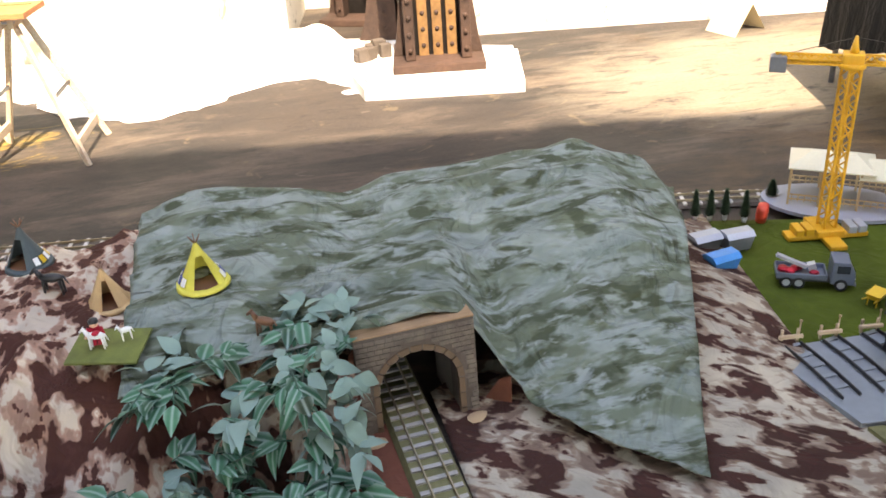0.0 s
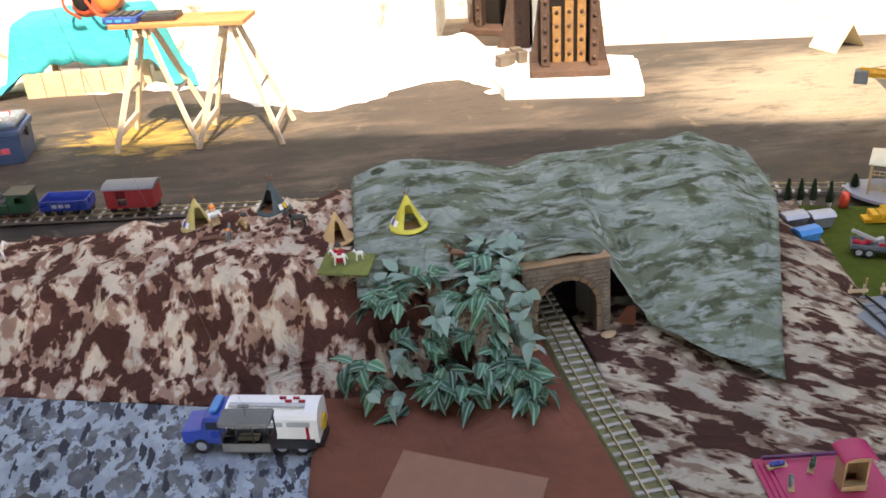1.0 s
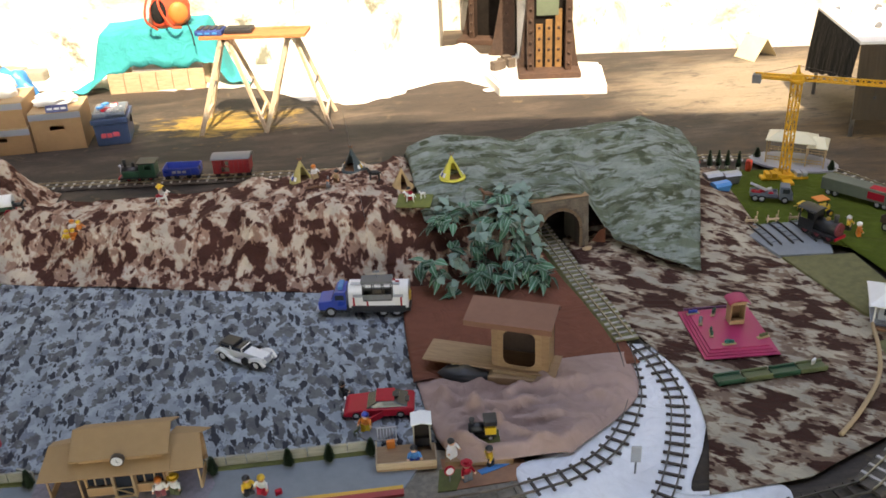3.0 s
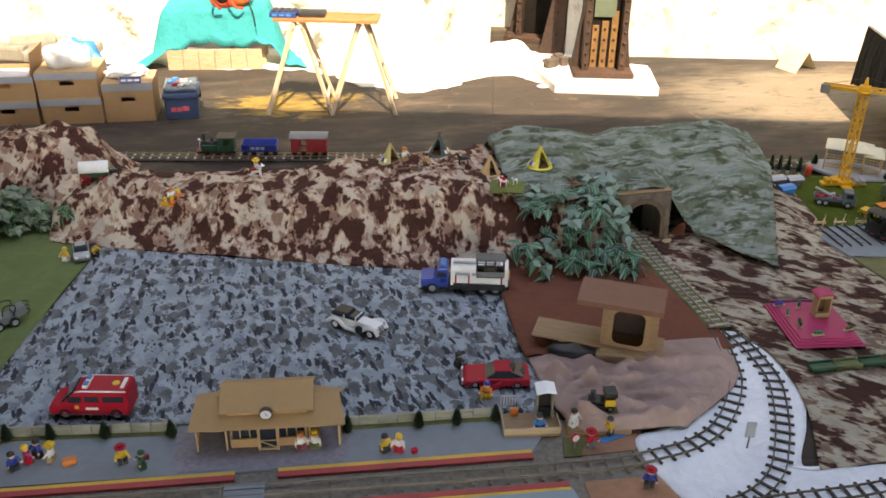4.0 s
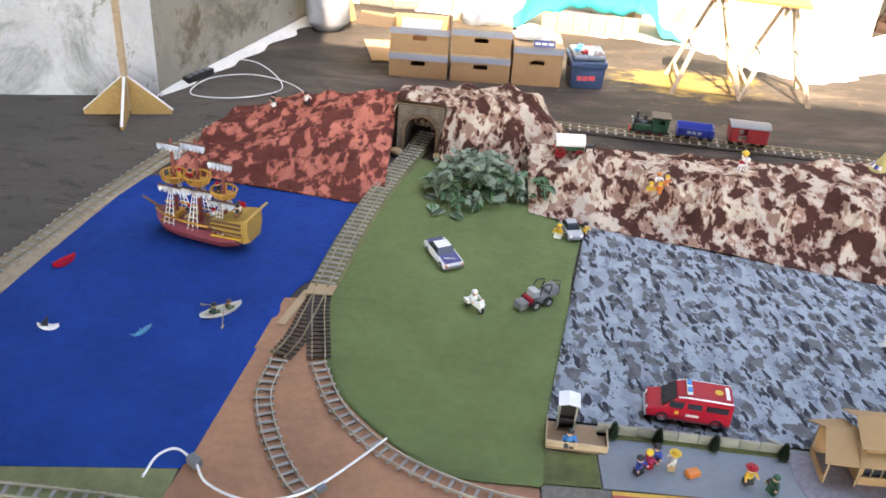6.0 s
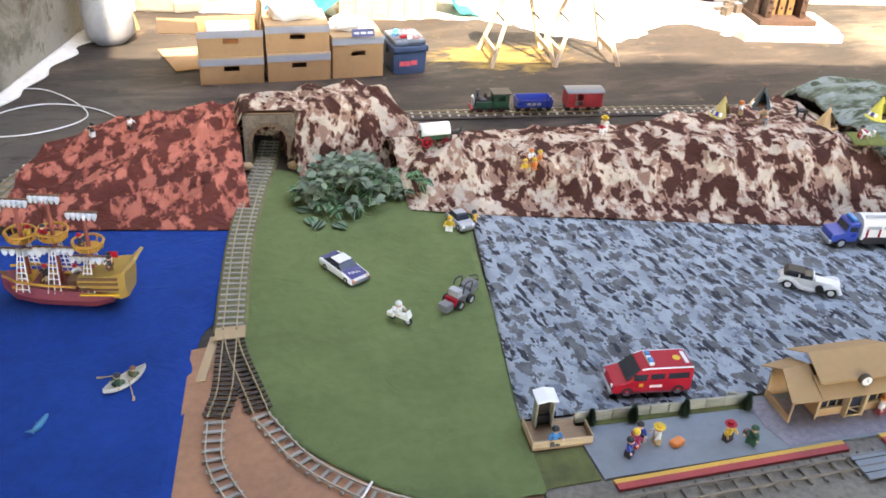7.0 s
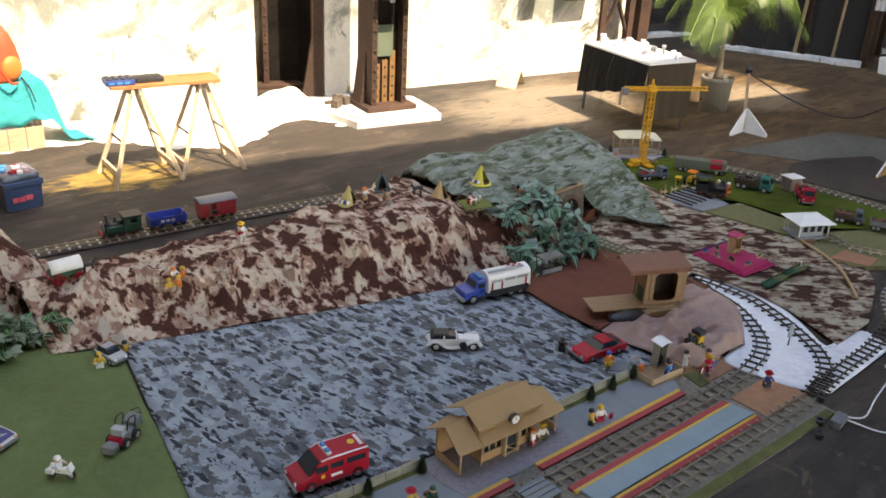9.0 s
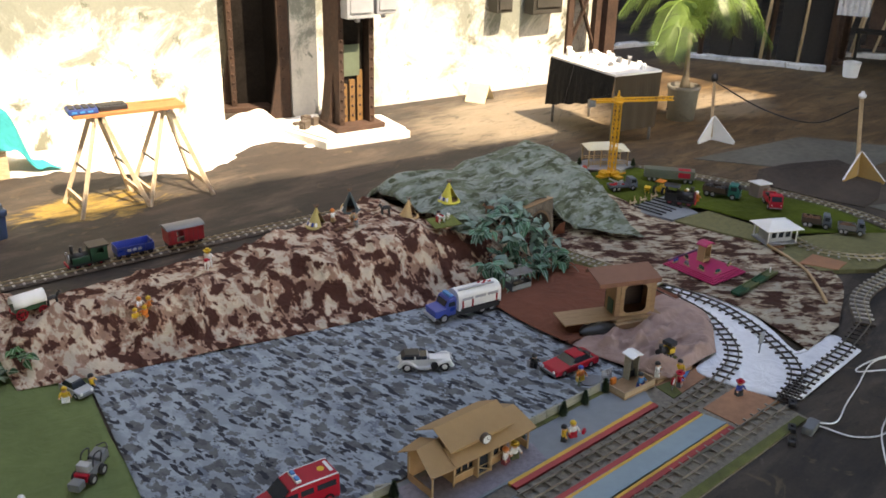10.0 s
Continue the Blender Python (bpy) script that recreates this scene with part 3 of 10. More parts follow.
ruled("grey_cloth", [(-1.089, 0.216), (-1.033, 0.533), (-0.854, 1.522)], [(0.947, 0.099), (0.938, 0.493), (0.951, 1.097)], 0.03, lambda x, y, u, v: wrinkle(x, y, 0.014, 0.0015, 4),
      M_GREY_CAMO, "blue-grey urban camouflage cloth laid flat as a car park", "cloth")
ruled("green_cloth", [(-1.700, 2.131), (-1.851, 1.506), (-1.928, 0.815), (-1.853, 0.449), (-1.732, 0.202), (-1.439, -0.055), (-1.125, -0.092)],
      [(-0.761, 1.735), (-0.854, 1.522), (-0.941, 1.103), (-0.981, 0.809), (-1.033, 0.533), (-1.084, 0.236), (-1.115, -0.082)], 0.03,
      lambda x, y, u, v: wrinkle(x, y, 0.008, 0.0025, 3) + 0.006 * crease(x, y, 0.3, 1.6, 71.0) + 0.005 * crease(x, y, 1.5, 2.0, 75.0) + 0.005 * ridge(x, y, 0.8, 1.3, 78.0), M_GREEN, "plain olive green cloth with soft creases", "cloth")
ruled("blue_cloth", [(-1.80, 1.741), (-1.955, 1.0), (-2.045, 0.775), (-2.172, -0.125)], [(-2.946, 1.688), (-3.107, 0.758), (-3.214, -0.223)], 0.04,
      lambda x, y, u, v: wrinkle(x, y, 0.006, 0.0015, 3), M_BLUE, "royal blue cloth laid out as a sea", "cloth")


def hill_brown(x, y, u, v):
    x, y = x + 0.01 + 0.015 * (y - 1.3), y + 0.015 + 0.04 * (y - 1.2)
    yf = knots(x, [(-1.15, 1.62), (-0.85, 1.53), (-0.12, 1.34), (0.58, 1.18), (1.05, 1.10), (1.4, 1.12)])
    top = knots(x, [(-1.0, 0.155), (-0.5, 0.175), (0.0, 0.18), (0.35, 0.225), (0.6, 0.25), (0.92, 0.245), (1.12, 0.20), (1.5, 0.19)])
    d = y - yf
    z = top * (0.35 * clamp01(d / 0.22) + 0.65 * smooth01((d - 0.08) / 0.28))
    back = knots(x, [(-1.0, 2.02), (-0.5, 1.92), (0.0, 1.90), (0.3, 1.92), (0.6, 1.94), (0.88, 1.99), (1.05, 2.12), (1.3, 2.2)])
    z *= 1 - smooth01((y - back) / 0.24)
    env = smooth01(d / 0.15)
    return 0.018 + z + env * (0.026 * fold(x, y, 1.1, 4.0, 2.0) + 0.030 * ridge(x, y, 2.0, 4.4, 12.0) + 0.030 * ridge(x, y, 0.75, 5.2, 15.0) + 0.012 * fold(x, y, 0.4, 9.0, 5.0) - 0.022) * (0.5 + 0.5 * (1 - smooth01((d - 0.3) / 0.2)))


ruled("brown_hill_cloth", [(-1.109, 1.592), (-0.854, 1.512), (-0.119, 1.320), (0.577, 1.153), (1.040, 1.057), (1.528, 1.064)], [(-1.137, 2.388), (0.165, 2.328), (1.492, 2.220)], 0.016,
      hill_brown, M_BROWN_CAMO, "desert camouflage cloth draped in folds over a ridge", "cloth")


def hill_west(x, y, u, v):
    x, y = x + 0.035, y + 0.02
    e = smooth01((x + 1.54) / 0.05) * (1 - smooth01((x + 1.04) / 0.24))
    f = smooth01((y - 1.96) / 0.30) * (1 - smooth01((y - 2.45) / 0.2))
    top = knots(x, [(-1.5, 0.235), (-1.35, 0.25), (-1.18, 0.268), (-1.08, 0.25), (-0.95, 0.20)])
    return 0.02 + top * e * f + smooth01(f * e * 3) * (0.024 * fold(x, y, 1.2, 7.0, 9.0) + 0.03 * ridge(x, y, 1.9, 6.0, 11.0) - 0.012)


ruled("west_hill_cloth", [(-1.528, 1.935), (-0.833, 1.784)], [(-1.637, 2.647), (-0.839, 2.519)], 0.016, hill_west, M_BROWN_CAMO,
      "desert camouflage cloth heaped beside the tunnel mouth", "cloth")


def tunnel_cover(x, y, u, v):
    top = knots(x, [(-1.80, 0.20), (-1.755, 0.272), (-1.63, 0.280), (-1.50, 0.275)])
    z = top * (1 - smooth01((y - 2.345) / 0.14))
    return 0.010 + z + 0.008 * fold(x, y, 1.3, 9.0, 17.0) * smooth01((y - 2.16) / 0.05) + 0.006 * ridge(x, y, 0.2, 9.0, 19.0)


ruled("tunnel_cover_cloth", [(-1.79, 2.165), (-1.50, 2.135)], [(-1.80, 2.60), (-1.48, 2.60)], 0.014, tunnel_cover, M_BROWN_CAMO,
      "desert camouflage cloth pulled over the top of the tunnel mouth", "cloth")


def hill_red(x, y, u, v):
    x, y = x + 0.065, y + 0.022
    top = knots(x, [(-2.75, 0.0), (-2.45, 0.0), (-2.32, 0.035), (-2.2, 0.085), (-2.08, 0.125), (-1.85, 0.15), (-1.7, 0.165)])
    z = top * smooth01((y - 1.66) / 0.78) * (1 - smooth01((y - 2.52) / 0.2))
    env = smooth01((y - 1.64) / 0.2)
    return 0.014 + z + env * (0.024 * fold(x, y, 1.0, 5.0, 21.0) + 0.030 * ridge(x, y, 0.55, 4.0, 28.0) + 0.022 * ridge(x, y, 1.2, 5.0, 22.0) + 0.010 * fold(x, y, 0.3, 11.0, 25.0) - 0.012)


ruled("red_hill_cloth", [(-1.780, 1.545), (-2.134, 1.613), (-2.501, 1.671), (-2.787, 1.709)], [(-1.783, 2.717), (-2.178, 2.731), (-2.539, 2.576), (-2.746, 2.233)], 0.016,
      hill_red, M_RED_CAMO, "rust red camouflage cloth draped as a hillside", "cloth")


def hill_green(x, y, u, v):
    x, y = x + 0.05, y + 0.07
    crest = knots(x, [(1.05, 0.27), (1.25, 0.31), (1.45, 0.295), (1.62, 0.255), (1.85, 0.30), (2.05, 0.31), (2.28, 0.315), (2.45, 0.255), (2.58, 0.13), (2.72, 0.03)])
    yf = knots(x, [(1.1, 1.36), (1.5, 1.40), (1.86, 1.40), (2.0, 1.2), (2.2, 1.02), (2.6, 1.05)])
    base = knots(x, [(1.1, 0.215), (1.5, 0.215), (1.8, 0.235), (1.95, 0.06), (2.25, 0.02)])
    g = smooth01((y - yf) / max(0.1, 2.0 - yf))
    z = base + (crest - base) * g if crest > base else crest * g + base * (1 - g)
    z *= 1 - smooth01((y - 2.06) / 0.28)
    z *= smooth01((x - 1.02) / 0.08 + 0.15)
    return 0.02 + z + (0.024 * fold(x, y, 0.12, 5.0, 31.0) + 0.018 * ridge(x, y, 0.05, 6.5, 33.0)) * smooth01(z / 0.1) + 0.009 * fold(x, y, 0.25, 12.0, 36.0)


ruled("green_hill_cloth", [(1.043, 1.262), (1.373, 1.325), (1.792, 1.357), (1.944, 1.149), (2.182, 0.967)], [(1.010, 2.357), (1.440, 2.336), (2.023, 2.319), (2.628, 2.243)], 0.016,
      hill_green, M_GREEN_CAMO, "grey-green woodland camouflage cloth draped over a hill", "cloth")


def ground_east(x, y, u, v):
    x, y = x + 0.04, y + 0.06
    z = 0.016 + 0.004 * fold(x, y, 0.2, 6.0, 41.0) + 0.004
    k = math.exp(-((x - 2.0) / 0.12) ** 2) * smooth01((y - 1.0) / 0.4) * 0.05
    k2 = math.exp(-((x - 2.45) / 0.18) ** 2) * smooth01((y - 1.15) / 0.5) * (1 - smooth01((y - 2.1) / 0.2)) * 0.08
    return z + k + k2


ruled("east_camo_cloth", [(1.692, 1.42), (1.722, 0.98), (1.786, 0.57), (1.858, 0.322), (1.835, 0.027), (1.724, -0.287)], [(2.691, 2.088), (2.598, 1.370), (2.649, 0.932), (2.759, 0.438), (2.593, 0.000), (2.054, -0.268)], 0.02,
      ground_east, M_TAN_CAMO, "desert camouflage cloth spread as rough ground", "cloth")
ruled("brown_cloth", [(0.921, 1.127), (0.901, 0.787), (0.901, 0.415)], [(1.646, 1.351), (1.698, 0.865), (1.730, 0.395)], 0.02,
      lambda x, y, u, v: wrinkle(x, y, 0.024, 0.003, 3.5) + 0.014 * crease(x, y, -0.4, 2.2, 81.0) + 0.008 * ridge(x, y, -0.6, 1.8, 84.0), M_BROWN, "chocolate brown cloth with soft folds", "cloth")
ruled("mauve_cloth", [(0.910, 0.454), (0.947, 0.099), (1.019, -0.041)], [(1.708, 0.474), (1.656, 0.200), (1.369, -0.039)], 0.014,
      lambda x, y, u, v: 0.026 + 0.006 * smooth01(v * 8) * smooth01((1 - v) * 8) + smooth01(v * 6 + 0.2) * smooth01((1 - v) * 6) * smooth01(u * 8) * smooth01((1 - u) * 8) * (0.034 * crease(x, y, -0.6, 2.6, 51.0) + 0.030 * crease(x, y, -0.25, 3.4, 55.0) + 0.020 * crease(x, y, 0.9, 3.0, 58.0) + (1 - 0.6 * smooth01((x - 1.25) / 0.2)) * (0.050 * ridge(x, y, -0.7, 7.0, 61.0) + 0.042 * ridge(x, y, 0.15, 8.0, 64.0) + 0.024 * ridge(x, y, -0.3, 12.0, 67.0))) * (1 - 0.8 * smooth01((y - 0.30) / 0.1)),
      M_PINK, "dusty mauve cloth rumpled into folds", "cloth")
ruled("white_sheet", [(1.687, 0.553), (1.598, 0.202), (1.310, -0.008), (1.175, -0.084), (1.239, -0.364), (1.329, -0.476)],
      [(1.824, 0.519), (1.927, 0.251), (1.798, -0.051), (1.685, -0.276), (1.957, -0.275), (1.921, -0.443)], 0.03,
      lambda x, y, u, v: wrinkle(x, y, 0.012, 0.0008, 4), M_WHITE, "white foam sheet under the curving tracks", "sheet")

# ---- tracks ----
M_RAIL_PALE = plain("pale nickel rail", (0.46, 0.42, 0.34), 0.4, 0.6, 0.25, 60, 0.1)
M_SLEEPER_MUD = plain("sleeper painted over with ballast", (0.24, 0.205, 0.155), 0.95, 0, 0.5, 60, 0.5, shift=True)
M_SLEEPER_TAN = plain("dusty tan sleeper", (0.33, 0.285, 0.22), 0.9, 0, 0.4, 60, 0.3, shift=True)
M_SLEEPER_PALE = plain("whitish painted sleeper", (0.55, 0.52, 0.46), 0.8, 0, 0.3, 60, 0.3, shift=True)
M_BED_DARK = plain("dark felt track bed", (0.11, 0.09, 0.07), 0.95, 0, 0.4, 80, 0.6, 0.002)
M_RAIL_DARK = plain("dark steel rail", (0.10, 0.09, 0.075), 0.5, 0.5, 0.3, 60, 0.1)
M_RAIL_DULL = plain("weathered brown rail", (0.22, 0.18, 0.14), 0.6, 0.3, 0.3, 60, 0.1)
def track(name, points, label, sleeper_mat, rail_mat=None, pitch=0.042, bed=None, bed_w=0.12, bed_h=0.006, group="tracks", sl=0.09, sw=0.011):
    """A railway track: two rails, sleepers one by one and, where given, a bed."""
    line = spline(points, 0.012)
    root = thing(name, Matrix(), label, "track", group)

    def frames(step):
        pts = spline(points, step)
        out = []
        for i, p in enumerate(pts):
            d = (pts[min(i + 1, len(pts) - 1)] - pts[max(i - 1, 0)]).normalized()
            out.append((p, d, d.cross(Vector((0, 0, 1))).normalized()))
        return out

    if bed:
        bm = bmesh.new()
        rings = []
        for p, d, s in frames(0.03):
            rings.append([p + s * w + Vector((0, 0, h)) for w, h in ((-bed_w / 2, -0.004), (-bed_w * 0.42, bed_h), (bed_w * 0.42, bed_h), (bed_w / 2, -0.004))])
        loft(bm, rings)
        part("track_bed", bm, bed, root)
    base = bed_h if bed else 0.0
    for side in (-0.0225, 0.0225):
        bm = bmesh.new()
        rings = []
        for p, d, s in frames(0.02):
            c = p + s * side
            rings.append([c + s * w + Vector((0, 0, base + h)) for w, h in ((-0.0025, 0.004), (-0.0015, 0.012), (0.0015, 0.012), (0.0025, 0.004))])
        loft(bm, rings)
        part("rail", bm, rail_mat or M_RAIL, root)
    bm = bmesh.new()
    box(bm, sl, sw, 0.006, 0, 0, 0, 0.0)
    me = link_mesh("sleeper", bm, sleeper_mat)
    for p, d, s in frames(pitch)[:-1]:
        ob = new("sleeper", me)
        ob.parent = root
        ang = math.degrees(math.atan2(s.y, s.x))
        ob.matrix_basis = pose(p.x, p.y, p.z + base - 0.001, 0, 0, ang + rnd.uniform(-1.5, 1.5))
    return root


BACK = [(-2.706, 2.282), (-2.547, 2.527), (-2.229, 2.711), (-1.763, 2.726), (-1.147, 2.659), (-0.110, 2.564), (0.967, 2.453), (1.926, 2.331), (2.648, 2.223), (3.000, 2.135), (3.240, 1.935), (3.449, 1.504), (3.601, 1.041), (3.655, 0.499), (3.566, 0.107), (3.258, -0.097), (2.937, -0.143), (2.480, -0.174), (2.191, -0.333)]
track("back_track", [(x, y, 0.012) for x, y in BACK], "long curved toy railway track with pale sleepers behind the hills", M_SLEEPER_PALE, pitch=0.05, bed=M_BED_DARK, bed_w=0.10)
track("sea_track", [(-3.211, 0.706, 0.012), (-3.118, 1.008, 0.012), (-3.037, 1.339, 0.012), (-2.925, 1.708, 0.012), (-2.803, 2.065, 0.012), (-2.706, 2.282, 0.012)],
      "toy railway track along a cork strip beside the blue sea cloth", M_SLEEPER_GREY, bed=M_CORK, bed_w=0.10, pitch=0.05)
track("valley_track", [(-1.627, 2.374, 0.02), (-1.679, 2.141, 0.02), (-1.760, 1.839, 0.02), (-1.839, 1.476, 0.02), (-1.889, 1.152, 0.02), (-1.929, 0.845, 0.02)],
      "toy railway track from the tunnel between green and blue cloth", M_SLEEPER_GREY, bed=M_OLIVE_BED, bed_w=0.115, pitch=0.036)
track("switch_track", [(-1.928, 0.825, 0.02), (-1.944, 0.706, 0.018), (-1.969, 0.527, 0.016), (-2.006, 0.408, 0.015)], "dark toy railway switch, diverging leg", M_SLEEPER, pitch=0.024, sl=0.085)
track("switch_track", [(-1.928, 0.820, 0.0215), (-1.919, 0.707, 0.0195), (-1.893, 0.558, 0.0175), (-1.867, 0.409, 0.0165)], "dark toy railway switch, through leg", M_SLEEPER, pitch=0.024, sl=0.085)
track("west_curve", [(-2.005, 0.398, 0.012), (-2.015, 0.228, 0.012), (-1.962, 0.059, 0.012), (-1.875, -0.110, 0.012), (-1.758, -0.249, 0.012), (-1.592, -0.367, 0.012), (-1.347, -0.435, 0.012)],
      "pale toy railway curve on reddish brown board", M_SLEEPER_GREY, M_RAIL_PALE, pitch=0.040, sl=0.064, sw=0.010)
track("station_curve", [(-1.867, 0.399, 0.012), (-1.772, 0.191, 0.012), (-1.635, 0.033, 0.012), (-1.489, -0.065, 0.012), (-1.315, -0.139, 0.012), (-1.153, -0.172, 0.012), (-0.952, -0.181, 0.012)],
      "pale toy railway curve along the edge of the green cloth", M_SLEEPER_GREY, M_RAIL_PALE, pitch=0.040, sl=0.064, sw=0.010)
track("platform_track", [(-0.952, -0.181, 0.012), (0.042, -0.184, 0.012), (0.973, -0.188, 0.012), (1.216, -0.164, 0.014)], "toy railway track through the station between platforms", M_SLEEPER_MUD, M_RAIL_DULL, pitch=0.055, sw=0.007)
track("outer_track", [(-1.347, -0.435, 0.012), (-0.447, -0.441, 0.012), (0.460, -0.448, 0.012), (1.221, -0.443, 0.014)], "toy railway track along the front edge of the board", M_SLEEPER_TAN, M_RAIL_DULL, pitch=0.055, sw=0.007)
track("white_curve", [(1.216, -0.164, 0.016), (1.352, -0.128, 0.016), (1.477, -0.052, 0.016), (1.581, 0.074, 0.016), (1.656, 0.220, 0.016), (1.691, 0.396, 0.018), (1.707, 0.523, 0.022)],
      "black-sleepered toy railway curve on the white sheet", M_SLEEPER, M_RAIL_DARK, pitch=0.050, sl=0.08, sw=0.009)
track("outer_white_curve", [(1.241, -0.434, 0.016), (1.434, -0.389, 0.016), (1.569, -0.293, 0.016), (1.663, -0.146, 0.016), (1.738, 0.020, 0.016), (1.792, 0.196, 0.016), (1.788, 0.373, 0.018), (1.751, 0.531, 0.022)],
      "black-sleepered outer toy railway curve on the white sheet", M_SLEEPER, M_RAIL_DARK, pitch=0.050, sl=0.08, sw=0.009)
track("east_track", [(1.270, -0.444, 0.0165), (1.522, -0.411, 0.0165), (1.843, -0.391, 0.0165), (2.191, -0.333, 0.0135)], "toy railway track crossing the end of the white sheet", M_SLEEPER, M_RAIL_DARK, pitch=0.050, sl=0.08, sw=0.009)
track("tunnel_track", [(1.726, 0.542, 0.028), (1.696, 0.767, 0.03), (1.660, 1.012, 0.032), (1.628, 1.313, 0.034), (1.601, 1.565, 0.034)],
      "toy railway track on an olive bed climbing to the tunnel mouth", M_SLEEPER_GREY, bed=M_OLIVE_BED, bed_w=0.11, bed_h=0.012, pitch=0.036)


# ---- boards under the track ----
def flat(name, outline, z0, z1, material, label, category="board"):
    bm = bmesh.new()
    loft(bm, [[(x, y, z) for x, y in outline] for z in (z0, z1)])
    bmesh.ops.triangulate(bm, faces=[f for f in bm.faces if len(f.verts) > 4])
    return solo(name, bm, material, Matrix(), label, category)


M_REDBOARD = plain("reddish brown painted board", (0.40, 0.195, 0.105), 0.85, 0, 0.42, 9, 0.3, 0.002)
M_GREYBOARD = plain("grey painted platform", (0.215, 0.235, 0.25), 0.8, 0, 0.22, 7, 0.15)
M_BALLAST = plain("grey brown ballast print", (0.255, 0.22, 0.17), 0.95, 0, 0.4, 200, 0.8, 0.003)
M_AQUA = plain("grey blue painted platform", (0.25, 0.33, 0.36), 0.8, 0, 0.15, 8, 0.1)
M_STRIPE_R = plain("red edge paint", (0.42, 0.055, 0.05), 0.7, 0, 0.25, 20, 0.1)
M_STRIPE_Y = plain("yellow edge paint", (0.68, 0.38, 0.06), 0.7, 0, 0.2, 20, 0.1)
M_GRASSBOARD = plain("mossy green flock", (0.12, 0.13, 0.035), 0.95, 0, 0.45, 60, 0.7, 0.003)
flat("west_board", [(-2.061, 0.785), (-2.182, -0.136), (-2.259, -0.602), (-1.112, -0.563), (-1.131, 0.117), (-1.695, 0.312), (-1.897, 0.806)], 0.0, 0.007, M_REDBOARD, "thin reddish brown board under the western curves")
flat("front_board", [(-1.107, -0.563), (1.223, -0.563), (1.264, -0.106), (1.115, 0.017), (0.741, 0.133), (-1.129, 0.216)], 0.0, 0.006, M_BALLAST, "brown ballasted board under the station tracks")
flat("end_board", [(0.958, -0.417), (1.240, -0.424), (1.242, -0.244), (0.955, -0.248)], 0.0062, 0.0095, M_REDBOARD, "reddish brown board between the tracks")
flat("end_board", [(0.952, -0.128), (1.215, -0.115), (1.213, -0.025), (0.949, 0.020)], 0.0062, 0.0095, M_REDBOARD, "reddish brown board beside the platform")
flat("front_verge", [(-1.102, -0.561), (1.204, -0.561), (1.203, -0.525), (-1.103, -0.515)], 0.0062, 0.012, M_GRASSBOARD, "mossy green strip along the board's front edge", "verge")
p1 = flat("platform", [(-0.934, -0.077), (0.824, -0.096), (0.919, 0.060), (0.742, 0.103), (-0.942, 0.192)], 0.0062, 0.016, M_GREYBOARD, "grey painted station platform", "platform")
p2 = flat("platform", [(0.026, -0.368), (0.928, -0.372), (0.911, -0.277), (0.024, -0.264)], 0.0062, 0.016, M_AQUA, "grey-blue painted island platform", "platform")


def edge_line(x0, x1, y, w, material, colour, platform):
    bm = bmesh.new()
    box(bm, x1 - x0, w, 0.0105, (x0 + x1) / 2, y, 0.0065)
    return part("edge_stripe", bm, material, platform, colour + " painted warning edge")


for x0, x1 in ((-0.91, -0.135), (0.0, 0.82)):
    edge_line(x0, x1, -0.094, 0.016, M_STRIPE_Y, "yellow", p1)
    edge_line(x0, x1, -0.114, 0.024, M_STRIPE_R, "red", p1)
edge_line(0.0, 0.905, -0.258, 0.022, M_STRIPE_R, "red", p2)
edge_line(0.0, 0.905, -0.277, 0.012, M_STRIPE_Y, "yellow", p2)
edge_line(0.0, 0.92, -0.384, 0.012, M_STRIPE_Y, "yellow", p2)
edge_line(0.0, 0.92, -0.402, 0.022, M_STRIPE_R, "red", p2)
flat("gravel_patch", [(-0.315, -0.075), (0.205, -0.080), (0.235, 0.02), (0.20, 0.115), (-0.33, 0.135), (-0.34, 0.02)], 0.0164, 0.018, plain("lilac grey gravel", (0.27, 0.245, 0.28), 0.95, 0, 0.3, 200, 0.7, 0.002), "patch of lilac grey gravel round the station", "gravel")
flat("green_strip", [(-3.1, -0.10), (-2.19, -0.10), (-2.205, -0.46), (-3.1, -0.46)], 0.0, 0.004, plain("pale mossy flock", (0.20, 0.21, 0.09), 0.95, 0, 0.35, 40, 0.7, 0.003), "pale mossy green board along the front", "board")
track("front_west_track", [(-3.05, -0.255, 0.006), (-2.55, -0.270, 0.006), (-2.25, -0.288, 0.008), (-1.85, -0.345, 0.012), (-1.60, -0.395, 0.012)], "pale toy railway track on a mossy strip", M_SLEEPER_GREY, M_RAIL_PALE, pitch=0.045, sl=0.066)
# crossing of pale boards between the edges
bm = bmesh.new()
for k in range(4):
    box(bm, 0.125, 0.022, 0.006, -0.10, -0.165 - 0.026 * k, 0.0172, 0.0015)
solo("level_crossing", bm, M_GREYBOARD, Matrix(), "grey boards laid as a crossing over the rails", "crossing")
flat("sea_strip", [(-2.904, 1.708), (-3.068, 0.829), (-3.168, 0.183), (-3.231, 0.181), (-3.154, 0.848), (-2.978, 1.707)], 0.0, 0.010, M_CORK, "pale cork strip along the sea cloth", "strip")
M_SILT = plain("pale dusty tarpaulin", (0.11, 0.107, 0.088), 0.8, 0, 0.6, 5, 0.4, 0.004)
flat("bridge_plate", [(-1.984, 0.795), (-1.976, 0.865), (-1.873, 0.865), (-1.881, 0.796)], 0.0255, 0.029, M_CARD_PALE, "pale card plate over the rail joint", "plate")
